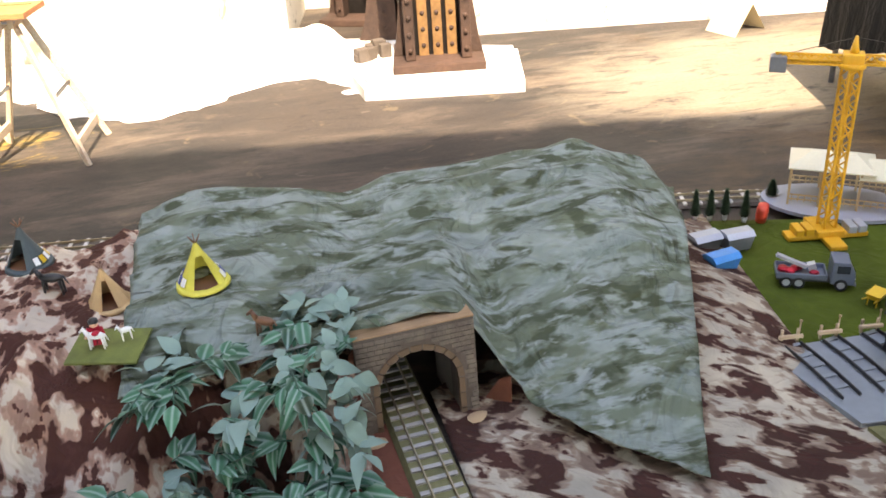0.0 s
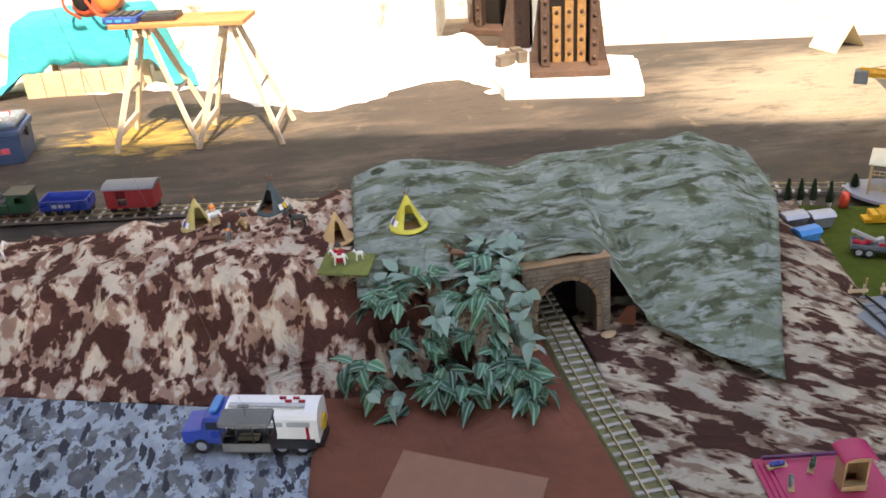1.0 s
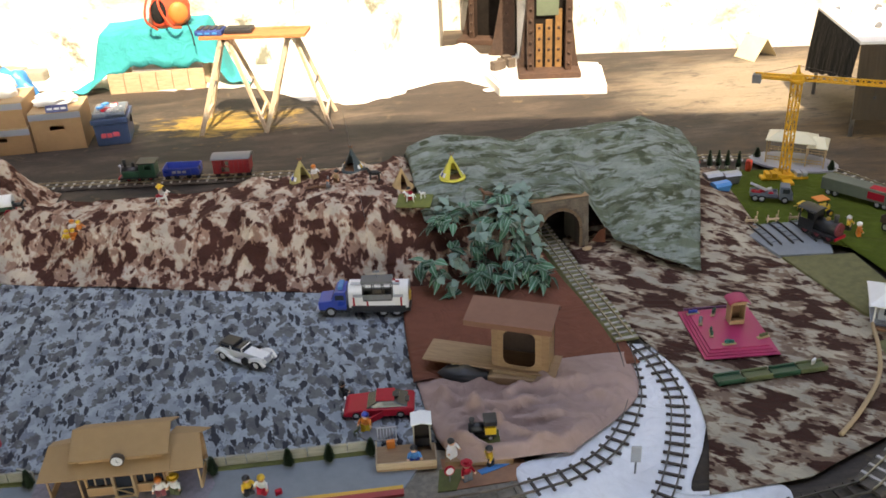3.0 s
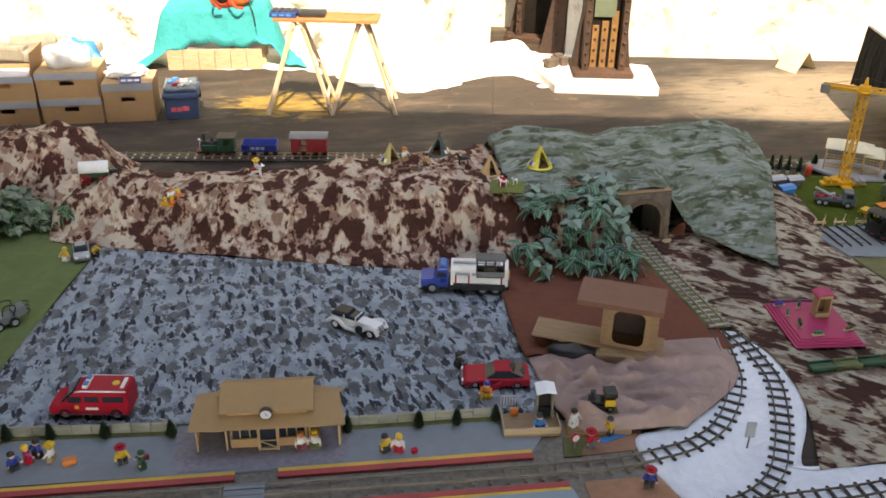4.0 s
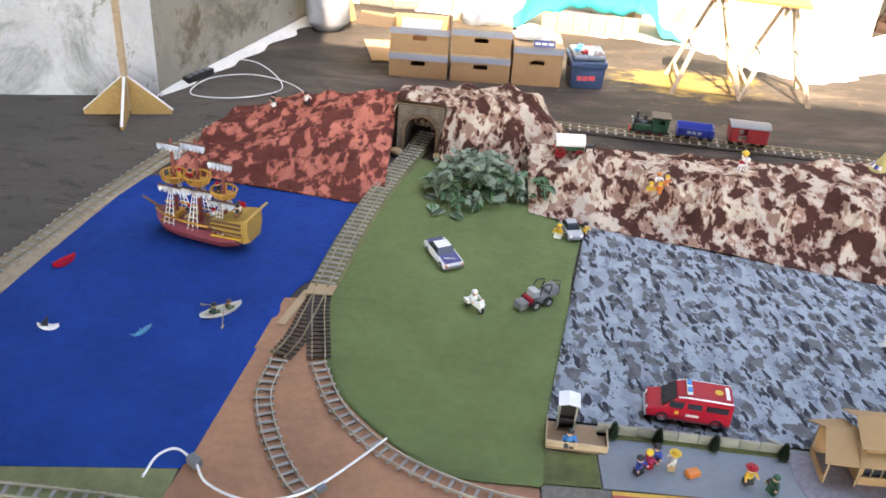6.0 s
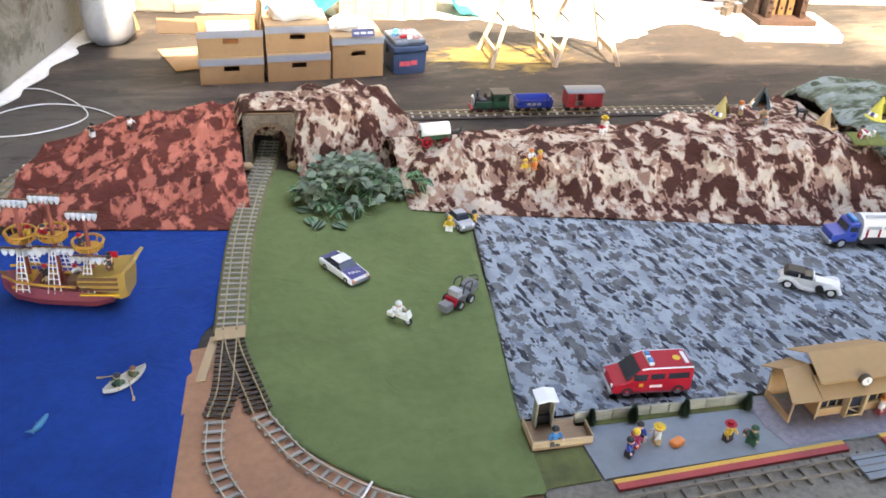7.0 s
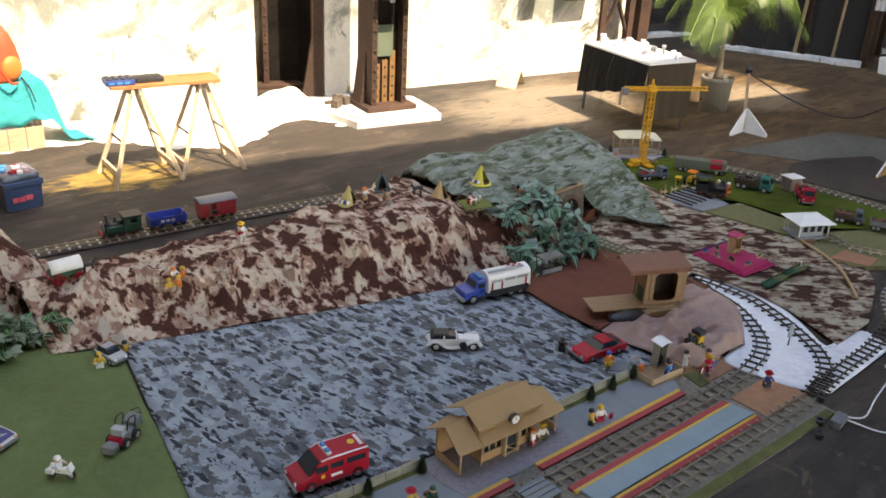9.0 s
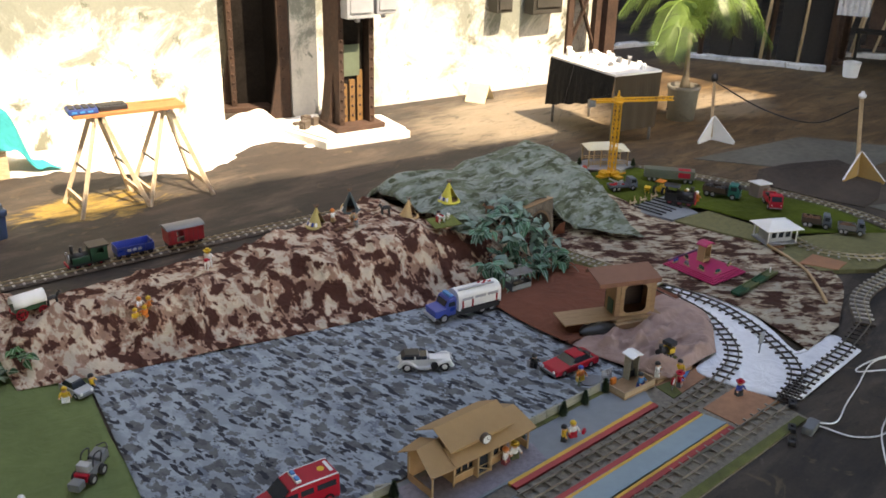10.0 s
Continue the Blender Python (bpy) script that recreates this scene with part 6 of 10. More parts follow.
# ---- toys: shared builders ----
def wheel(parent, x, y, r, w, rim_mat=None, name="wheel"):
    s = 1 if y > 0 else -1
    bm = bmesh.new()
    prof = [(r * 0.62, 0), (r * 0.95, 0), (r, w * 0.2), (r, w * 0.8), (r * 0.95, w), (r * 0.62, w)]
    n = 16
    rings = [[(q * math.cos(a), k - w / 2, q * math.sin(a) + r) for q, k in prof] for a in (2 * math.pi * i / n for i in range(n + 1))]
    loft(bm, rings, caps=False, smooth=True)
    o = part(name, bm, M_RUBBER, parent)
    o.matrix_basis = pose(x, y, 0)
    bm = bmesh.new()
    rod(bm, (0, -w * 0.42, r), (0, w * 0.42, r), r * 0.66, n=14)
    rod(bm, (0, s * w * 0.40, r), (0, s * w * 0.52, r), r * 0.28, n=8)
    part("rim", bm, rim_mat or M_SILVER_P, o, "bright hub")
    return o


def prism(bm, profile, w, bevel=0.0, mi=0, taper=None):
    """A side profile of (x, z) given the width w along y; taper(z) narrows it."""
    rings = []
    for y in (-0.5, 0.5):
        rings.append([(x, y * w * (taper(z) if taper else 1.0), z) for x, z in profile])
    fs = loft(bm, rings, mi)
    if bevel:
        es = list({e for f in fs for e in f.edges})
        bmesh.ops.bevel(bm, geom=es, offset=bevel, segments=2, profile=0.6, affect="EDGES")
        for f in bm.faces:
            f.material_index = mi if f.material_index == 0 else f.material_index
    return fs


def panel(parent, name, x0, x1, z0, z1, y, material, label="", slant=0.0, thick=0.003):
    """A side window or mark on both flanks."""
    for s in (-1, 1):
        bm = bmesh.new()
        ring = [[(x0, s * (y + k), z0), (x1, s * (y + k), z0), (x1 - slant * 0.3, s * (y + k - 0.002), z1), (x0 + slant, s * (y + k - 0.002), z1)] for k in (-0.002, thick - 0.0015)]
        loft(bm, ring)
        part(name, bm, material, parent, label)


def lamp_pair(parent, name, x, y, z, r, material, label):
    for s in (-1, 1):
        bm = bmesh.new()
        ball(bm, x, s * y, z, r * 0.5, r, r)
        part(name, bm, material, parent, label)


def passenger_car(name, m, L, W, H, paint, label, style, glass=None):
    root = thing(name, m, label, "toy car")
    g = glass or M_GLASS_DARK
    r = H * 0.23
    z0 = r * 0.55
    if style == "sport":
        prof = [(-0.5, z0), (0.49, z0), (0.5, z0 + 0.12 * H), (0.44, H * 0.48), (0.16, H * 0.60), (-0.44, H * 0.66), (-0.5, H * 0.60)]
        cab = [(0.17, H * 0.58), (0.0, H * 0.97), (-0.20, H), (-0.42, H * 0.64)]
    else:
        prof = [(-0.5, z0), (0.5, z0), (0.5, H * 0.5), (0.46, H * 0.56), (0.2, H * 0.62), (-0.46, H * 0.62), (-0.5, H * 0.52)]
        cab = [(0.22, H * 0.60), (0.08, H * 0.97), (-0.25, H), (-0.42, H * 0.6)]
    bm = bmesh.new()
    prism(bm, [(x * L, z) for x, z in prof], W, min(0.006, H * 0.08))
    part("body", bm, paint, root, smooth=False)
    bm = bmesh.new()
    prism(bm, [(x * L, z) for x, z in cab], W * 0.88, 0.003, taper=lambda z: 1.0 - 0.22 * clamp01((z - H * 0.6) / (H * 0.4)))
    part("cabin", bm, g, root, "dark tinted windows")
    bm = bmesh.new()
    box(bm, L * 0.26, W * 0.66, 0.004, -L * 0.10, 0, H - 0.002, 0.0015)
    part("roof", bm, paint, root)
    for x in (-0.31, 0.31):
        for s in (-1, 1):
            wheel(root, x * L, s * (W / 2 - 0.006), r, 0.016)
    lamp_pair(root, "headlight", 0.495 * L, W * 0.34, H * 0.42, 0.007, M_WHITE_P, "clear headlight")
    lamp_pair(root, "tail_light", -0.497 * L, W * 0.36, H * 0.5, 0.006, M_RED_P, "red tail light")
    bm = bmesh.new()
    box(bm, 0.008, W * 0.92, 0.010, L * 0.5, 0, z0 + 0.002, 0.002)
    part("bumper", bm, M_GREY_P, root)
    return root


def figure(x, y, z, rz, hair, torso, legs, label, sit=False, arms=None, scale=0.92, hat=None, lean=0):
    """A plain toy figure, one mesh."""
    bm = bmesh.new()
    if sit:
        box(bm, 0.017, 0.032, 0.014, 0, 0.012, 0.0, 0.003, mi=2)
        z0 = 0.010
    else:
        for s in (-1, 1):
            loft(bm, [[(s * 0.009 + dx, dy, h) for dx, dy in ((-0.008, -d), (0.008, -d), (0.008, 0.009), (-0.008, 0.009))] for h, d in ((0, 0.014), (0.010, 0.010), (0.028, 0.009))], 2)
        z0 = 0.026
    loft(bm, [[(w * math.cos(a), 0.010 * math.sin(a), z0 + h) for a in (2 * math.pi * k / 10 for k in range(10))] for w, h in ((0.019, 0), (0.017, 0.012), (0.014, 0.024))], 1, smooth=True)
    for s in (-1, 1):
        rod(bm, (s * 0.016, 0, z0 + 0.021), (s * 0.023, -0.014, z0 + 0.006), 0.0048, 0.004, 7, 1)
        ball(bm, s * 0.0235, -0.016, z0 + 0.003, 0.0048, mi=0, n=8)
    ball(bm, 0, 0, z0 + 0.0345, 0.0125, 0.0125, 0.0125, 0, 12)
    for v in ball(bm, 0, 0.0015, z0 + 0.0385, 0.0138, 0.0140, 0.0120, 3, 12):
        if v.co.z < z0 + 0.034 and v.co.y < 0.004:
            v.co.z = z0 + 0.040
    if hat:
        rod(bm, (0, 0, z0 + 0.043), (0, 0, z0 + 0.0445), 0.021, n=14, mi=4)
        rod(bm, (0, 0, z0 + 0.0445), (0, 0, z0 + 0.055), 0.012, 0.010, n=12, mi=4)
    mats = [M_SKIN_P, torso, legs, hair, hat or hair]
    return solo("toy_figure", bm, mats, pose(x, y, z, lean, 0, rz) @ Matrix.Scale(scale, 4), label, "toy figure", "toy figures")


def animal(x, y, z, rz, L, H, coat, label, saddle=None, name="toy_horse"):
    bm = bmesh.new()
    ball(bm, 0, 0, H * 0.62, L * 0.36, L * 0.15, H * 0.17, 0, 12)
    for sx in (-1, 1):
        for sy in (-1, 1):
            rod(bm, (sx * L * 0.24, sy * L * 0.08, H * 0.55), (sx * L * 0.27, sy * L * 0.09, 0), L * 0.05, L * 0.038, 7)
    rod(bm, (L * 0.28, 0, H * 0.66), (L * 0.42, 0, H * 0.94), L * 0.10, L * 0.065, 8)
    rod(bm, (L * 0.40, 0, H * 0.97), (L * 0.58, 0, H * 0.80), L * 0.065, L * 0.045, 8)
    rod(bm, (-L * 0.34, 0, H * 0.68), (-L * 0.46, 0, H * 0.35), L * 0.035, L * 0.02, 6)
    for s in (-1, 1):
        rod(bm, (L * 0.40, s * L * 0.03, H * 0.98), (L * 0.40, s * L * 0.04, H * 1.06), L * 0.02, 0.0005, 5)
    if saddle:
        ball(bm, -L * 0.02, 0, H * 0.72, L * 0.18, L * 0.16, H * 0.10, 1, 10)
    return solo(name, bm, [coat, saddle or coat], pose(x, y, z, 0, 0, rz), label, name.replace("_", " "), "toy animals")


# ---- cars on the car park ----
tk = thing("tanker_truck", pose(0.752, 0.968, 0.018, 0, 0, 170) @ Matrix.Diagonal((1.10, 1.08, 1.10, 1)), "toy lorry with blue cab and white rounded box body", "toy truck")
bm = bmesh.new()
prism(bm, [(0.06, 0.028), (0.165, 0.028), (0.165, 0.062), (0.115, 0.068), (0.10, 0.105), (0.06, 0.108)], 0.085, 0.004)
part("cab", bm, M_BLUE_P, tk)
panel(tk, "window", 0.066, 0.10, 0.072, 0.098, 0.0425, M_GLASS_DARK, "dark side window", 0.002)
bm = bmesh.new()
box(bm, 0.004, 0.07, 0.026, 0.1085, 0, 0.071, rx=0, ry=-22)
part("windscreen", bm, M_GLASS_DARK, tk)
bm = bmesh.new()
box(bm, 0.34, 0.06, 0.02, -0.005, 0, 0.016)
part("chassis", bm, M_BLACK_P, tk)
bm = bmesh.new()
prof = []
for k in range(13):
    a = math.pi * k / 12
    prof.append((0.045 * math.cos(a), 0.085 + 0.042 * math.sin(a) ** 0.7 if 0 < k < 12 else 0.085))
ring = [(0.047, 0.04)] + prof + [(-0.047, 0.04)]
loft(bm, [[(x, y, z) for y, z in ring] for x in (-0.17, 0.05)])
part("body", bm, M_WHITE_P, tk)
for x in (-0.145, -0.02, 0.03):
    for s in (-1, 1):
        bm = bmesh.new()
        box(bm, 0.006, 0.004, 0.035, x, s * 0.0485, 0.05)
        part("red_mark", bm, M_RED_P, tk, "short red stripe")
bm = bmesh.new()
for k in range(4):
    box(bm, 0.015, 0.006, 0.005, -0.13 + 0.016 * k, 0.02 * (-1) ** k * 0.3, 0.1262, mi=0)
part("roof_mark", bm, M_RED_P, tk, "red chequer on the roof")
for s in (-1, 1):
    bm = bmesh.new()
    box(bm, 0.20, 0.003, 0.028, -0.06, s * 0.0482, 0.022, 0.001)
    part("side_skirt", bm, M_BLACK_P, tk, "black side skirt")
    for k in range(3):
        bm = bmesh.new()
        box(bm, 0.055, 0.002, 0.012, -0.125 + 0.065 * k, s * 0.0475, 0.085, 0.001)
        part("side_panel", bm, M_SILVER_P, tk, "pale grey printed panel")
bm = bmesh.new()
box(bm, 0.18, 0.012, 0.006, -0.05, 0.022, 0.126, 0.001)
part("roof_ladder", bm, M_SILVER_P, tk, "grey roof ladder")
bm = bmesh.new()
rod(bm, (-0.171, 0, 0.068), (-0.176, 0, 0.068), 0.020, n=16)
part("rear_hatch", bm, M_YELLOW_P, tk, "round yellow rear hatch")
for x in (0.12, -0.075, -0.125):
    for s in (-1, 1):
        wheel(tk, x, s * 0.036, 0.021, 0.018)
bm = bmesh.new()
box(bm, 0.012, 0.09, 0.014, 0.168, 0, 0.020, 0.003)
part("bumper", bm, M_SILVER_P, tk)
bm = bmesh.new()
box(bm, 0.02, 0.06, 0.012, 0.08, 0, 0.1075, 0.004)
part("roof_lamp", bm, M_SKY_P, tk)

wc = thing("vintage_car", pose(0.287, 0.700, 0.017, 0, 0, -35), "white toy vintage saloon with a black soft top", "toy car")
bm = bmesh.new()
prism(bm, [(-0.11, 0.016), (0.10, 0.016), (0.112, 0.024), (0.108, 0.048), (0.02, 0.052), (-0.10, 0.052), (-0.114, 0.034)], 0.048, 0.004)
part("body", bm, M_WHITE_P, wc)
bm = bmesh.new()
prism(bm, [(0.015, 0.050), (0.012, 0.066), (-0.094, 0.066), (-0.10, 0.050)], 0.052, 0.001)
part("cabin", bm, M_GLASS_DARK, wc)
bm = bmesh.new()
prism(bm, [(-0.025, 0.0665), (-0.028, 0.0765), (-0.09, 0.0765), (-0.106, 0.060), (-0.10, 0.050), (-0.09, 0.0665)], 0.056, 0.002)
part("soft_top", bm, M_BLACK_P, wc, "folded black soft top")
for x0, x1 in ((0.0, 0.016), (-0.05, -0.042)):
    bm = bmesh.new()
    box(bm, 0.006, 0.055, 0.016, (x0 + x1) / 2, 0, 0.0505, 0.001)
    part("pillar", bm, M_WHITE_P, wc)
for s in (-1, 1):
    bm = bmesh.new()
    tube(bm, spline([(0.115, s * 0.034, 0.020), (0.095, s * 0.036, 0.045), (0.06, s * 0.037, 0.038), (0.03, s * 0.037, 0.020), (-0.03, s * 0.037, 0.017), (-0.06, s * 0.037, 0.036), (-0.09, s * 0.036, 0.044), (-0.118, s * 0.034, 0.022)], 0.006), 0.0085, 8)
    part("wing", bm, M_WHITE_P, wc)
    bm = bmesh.new()
    ball(bm, 0.112, s * 0.018, 0.050, 0.006, 0.006, 0.006)
    part("headlight", bm, M_SILVER_P, wc)
    for x in (0.08, -0.08):
        wheel(wc, x, s * 0.036, 0.020, 0.012, M_WHITE_P)
    bm = bmesh.new()
    rod(bm, (0.035, s * 0.040, 0.03), (0.035, s * 0.050, 0.03), 0.016, n=14)
    part("spare_wheel", bm, M_RUBBER, wc)
bm = bmesh.new()
box(bm, 0.008, 0.028, 0.026, 0.110, 0, 0.022, 0.003)
part("grille", bm, M_SILVER_P, wc, "chrome radiator grille")

rc = passenger_car("sports_car", pose(0.771, 0.305, 0.017, 0, 0, 173), 0.245, 0.105, 0.062, M_RED_P, "red toy sports car with one door open", "sport")
bm = bmesh.new()
box(bm, 0.07, 0.004, 0.024, 0.0, 0, 0, 0.0015)
part("door", bm, M_RED_P, rc, "red door standing open").matrix_basis = pose(0.01, 0.082, 0.012, 0, 0, 40)
for x in (-0.075, -0.04):
    bm = bmesh.new()
    box(bm, 0.022, 0.03, 0.004, x - 0.02, 0, 0.0405 if x < -0.05 else 0.0605)
    part("vent", bm, M_BLACK_P, rc, "black vent")
figure(0.647, 0.400, 0.017, 120, M_BLACK_P, M_BLACK_P, M_BLACK_P, "black toy figure standing behind the red sports car", scale=0.9)
figure(0.720, 0.202, 0.017, -20, M_BLUE_P, M_ORANGE_P, M_YELLOW_P, "toy figure in orange jacket with blue cap beside the red car", scale=0.95)
animal(0.686, 0.178, 0.017, 40, 0.03, 0.03, M_OLIVE_P, "small dark toy dog beside the figure in orange", name="toy_dog")
bm = bmesh.new()
loft(bm, [[(0.055 * math.cos(a), 0.032 * math.sin(a), z) for a in (2 * math.pi * k / 16 for k in range(16))] for z in (0, 0.004)])
solo("puddle_mat", bm, M_GREY_P, pose(0.755, 0.167, 0.017), "flat dark mat on the car park", "mat")

van = thing("fire_van", pose(-0.629, 0.278, 0.017, 0, 0, 173), "red toy fire brigade van with blue roof lights", "toy van")
bm = bmesh.new()
prism(bm, [(-0.132, 0.020), (0.130, 0.020), (0.138, 0.032), (0.134, 0.055), (0.085, 0.068), (0.045, 0.108), (0.02, 0.116), (-0.125, 0.116), (-0.133, 0.100)], 0.105, 0.005, taper=lambda z: 1 - 0.14 * clamp01((z - 0.06) / 0.06))
part("body", bm, M_RED_P, van)
bm = bmesh.new()
loft(bm, [[(0.088, y * 0.045, 0.068), (0.048, y * 0.040, 0.106), (0.044, y * 0.040, 0.1035), (0.083, y * 0.045, 0.0655)] for y in (-1, 1)])
bmesh.ops.translate(bm, vec=(0.004, 0, 0.003), verts=bm.verts[:])
part("windscreen", bm, M_GLASS_DARK, van)
panel(van, "window", 0.025, 0.068, 0.068, 0.092, 0.0500, M_GLASS_DARK, "dark side window", -0.004)
panel(van, "window", -0.035, 0.012, 0.072, 0.092, 0.0500, M_GLASS_DARK, "dark side window")
panel(van, "window", -0.118, -0.048, 0.072, 0.092, 0.0500, M_GLASS_DARK, "dark side window")
panel(van, "lettering", -0.03, 0.012, 0.042, 0.050, 0.0525, M_WHITE_P, "white lettering bar")
panel(van, "badge", 0.035, 0.048, 0.046, 0.058, 0.0525, M_YELLOW_P, "yellow badge")
panel(van, "sill", -0.12, 0.10, 0.0205, 0.027, 0.0525, M_MAROON_P, "dark sill")
for s in (-1, 1):
    bm = bmesh.new()
    tube(bm, [Vector((-0.128, s * 0.046, 0.112)), Vector((-0.05, s * 0.0465, 0.113)), Vector((0.02, s * 0.0465, 0.113)), Vector((0.044, s * 0.044, 0.108))], 0.0028)
    part("roof_rail", bm, M_WHITE_P, van, "white roof edge stripe")
    for x in (0.085, -0.088):
        wheel(van, x, s * 0.044, 0.022, 0.018)
bm = bmesh.new()
box(bm, 0.018, 0.07, 0.010, 0.010, 0, 0.1155, 0.003)
lb = part("light_bar", bm, M_WHITE_P, van, "white light bar")
for y in (-0.018, 0.018):
    bm = bmesh.new()
    box(bm, 0.016, 0.022, 0.012, 0.010, y, 0.119, 0.004)
    part("blue_lamp", bm, M_SKY_P, lb, "blue lamp")
bm = bmesh.new()
rod(bm, (-0.085, 0, 0.1155), (-0.085, 0, 0.1175), 0.013, n=16)
part("roof_badge", bm, M_YELLOW_P, van, "round yellow roof badge")
bm = bmesh.new()
box(bm, 0.012, 0.06, 0.0025, -0.112, 0, 0.1155)
part("roof_lettering", bm, M_WHITE_P, van, "white roof lettering bar")
bm = bmesh.new()
box(bm, 0.012, 0.10, 0.016, 0.136, 0, 0.018, 0.003)
part("bumper", bm, M_SILVER_P, van)
lamp_pair(van, "headlight", 0.135, 0.038, 0.046, 0.008, M_WHITE_P, "clear headlight")

# ---- cars on the green cloth ----
pc = passenger_car("police_car", pose(-1.474, 1.158, 0.013, 0, 0, -62), 0.205, 0.092, 0.056, M_WHITE_P, "white toy police car with navy bonnet and dark glass roof", "sport")
bm = bmesh.new()
loft(bm, [[(0.092, y, 0.0297), (0.036, y, 0.0372), (0.036, y, 0.0352), (0.092, y, 0.0277)] for y in (-0.038, 0.038)])
bn = part("bonnet", bm, plain("navy print", (0.03, 0.04, 0.20), 0.4), pc, "navy blue bonnet")
cu = bpy.data.curves.new("police_lettering", "FONT")
cu.body, cu.size, cu.align_x, cu.align_y, cu.extrude = "POLICE", 0.020, "CENTER", "CENTER", 0.0006
cu.materials.append(M_WHITE_P)
lt = new("lettering", cu)
lt.parent = pc
lt.matrix_basis = pose(0.066, 0, 0.0348, 0, 7.5, 90) @ pose(0, 0, 0, 0, 0, 0)
bm = bmesh.new()
box(bm, 0.03, 0.07, 0.003, -0.085, 0, 0.0355)
part("boot_lid", bm, plain("navy print", (0.03, 0.04, 0.20), 0.4), pc, "navy blue boot lid")
bm = bmesh.new()
for s in (-1, 1):
    box(bm, 0.012, 0.012, 0.008, 0.099, s * 0.034, 0.018, 0.002)
part("indicator", bm, M_ORANGE_P, pc, "orange indicators")

mc = thing("police_motorcycle", pose(-1.337, 0.799, 0.013, 0, 0, -48), "white toy motorcycle with a white rider", "toy motorcycle")
for x in (0.034, -0.034):
    wheel(mc, x, 0.0001, 0.016, 0.010)
bm = bmesh.new()
prism(bm, [(-0.045, 0.022), (0.04, 0.020), (0.042, 0.04), (0.02, 0.042), (-0.01, 0.034), (-0.045, 0.036)], 0.020, 0.004)
part("body", bm, M_WHITE_P, mc)
bm = bmesh.new()
prism(bm, [(0.024, 0.042), (0.044, 0.036), (0.032, 0.062)], 0.026, 0.003)
part("fairing", bm, M_WHITE_P, mc)
for s in (-1, 1):
    bm = bmesh.new()
    box(bm, 0.028, 0.012, 0.018, -0.032, s * 0.016, 0.022, 0.004)
    part("pannier", bm, M_WHITE_P, mc)
figure(-1.342, 0.804, 0.044, 42, M_WHITE_P, M_WHITE_P, M_WHITE_P, "all-white toy police rider sitting on the motorcycle", sit=True)

fk = thing("skid_loader", pose(-1.099, 0.873, 0.013, 0, 0, 215), "grey and red toy loader with a black roll cage", "toy loader")
bm = bmesh.new()
box(bm, 0.075, 0.05, 0.032, 0, 0, 0.014, 0.004)
part("chassis", bm, M_GREY_P, fk)
bm = bmesh.new()
box(bm, 0.03, 0.046, 0.028, 0.022, 0, 0.045, 0.004)
part("bonnet", bm, M_SILVER_P, fk)
bm = bmesh.new()
box(bm, 0.018, 0.052, 0.026, 0.042, 0, 0.018, 0.003)
part("front_panel", bm, M_RED_P, fk, "red front panel")
bm = bmesh.new()
box(bm, 0.04, 0.044, 0.03, 0.075, 0, 0.006, 0.004)
part("bucket", bm, M_GREY_P, fk, "grey scoop")
for s in (-1, 1):
    bm = bmesh.new()
    tube(bm, spline([(-0.035, s * 0.024, 0.044), (-0.045, s * 0.024, 0.085), (-0.005, s * 0.024, 0.092), (0.008, s * 0.024, 0.055)], 0.006), 0.003, 6)
    part("cage_bar", bm, M_BLACK_P, fk, "black roll bar")
    for x in (-0.03, 0.03):
        wheel(fk, x, s * 0.032, 0.019, 0.016)
bm = bmesh.new()
box(bm, 0.05, 0.05, 0.036, -0.062, 0, 0.03, 0.006, ry=12)
part("rear_weight", bm, M_GREY_P, fk)
for k in range(3):
    bm = bmesh.new()
    tube(bm, spline([(-0.085, -0.022, 0.03 + 0.02 * k), (-0.105, 0, 0.034 + 0.02 * k), (-0.085, 0.022, 0.03 + 0.02 * k)], 0.006), 0.0025, 6)
    part("guard_bar", bm, M_BLACK_P, fk)

passenger_car("pickup_car", pose(-0.927, 1.440, 0.013, 0, 0, -75), 0.135, 0.07, 0.058, M_SILVER_P, "silver grey toy car with figures beside it", "saloon")
figure(-0.986, 1.401, 0.013, -20, M_YELLOW_P, M_YELLOW_P, M_WHITE_P, "toy figure in yellow beside the silver car", scale=0.9)
figure(-0.866, 1.434, 0.013, 60, M_BLACK_P, M_YELLOW_P, M_BLACK_P, "toy figure in yellow vest and black beside the silver car", scale=0.9)


# ---- things on the sea ----
M_SAIL = plain("grey-white sail plastic", (0.56, 0.60, 0.64), 0.5, 0, 0.15, 60, 0.1)
M_NEST = plain("amber plastic", (0.55, 0.27, 0.03), 0.4, 0, 0.2, 30, 0.05)
SHIP = pose(-2.465, 1.175, 0.012, 0, 0, 164) @ Matrix.Diagonal((1.06, 1.0, 1.10, 1))
sh = thing("pirate_ship", SHIP, "toy sailing ship with maroon hull, ochre stern and furled white sails", "toy ship")
def hull_ring(x, w, z0, z1, keel):
    return [(x, -w, z1), (x, -w * 1.08, (z0 + z1) / 2), (x, -w * 0.7, z0), (x, w * 0.7, z0), (x, w * 1.08, (z0 + z1) / 2), (x, w, z1)]
bm = bmesh.new()
loft(bm, [hull_ring(x, w, a, b, 0) for x, w, a, b in ((0.215, 0.012, 0.03, 0.085), (0.17, 0.045, 0.006, 0.078), (0.09, 0.065, 0.0, 0.07), (0.0, 0.068, 0.0, 0.066), (-0.10, 0.066, 0.0, 0.068), (-0.16, 0.055, 0.015, 0.07))], smooth=False)
part("hull", bm, M_MAROON_P, sh)
bm = bmesh.new()
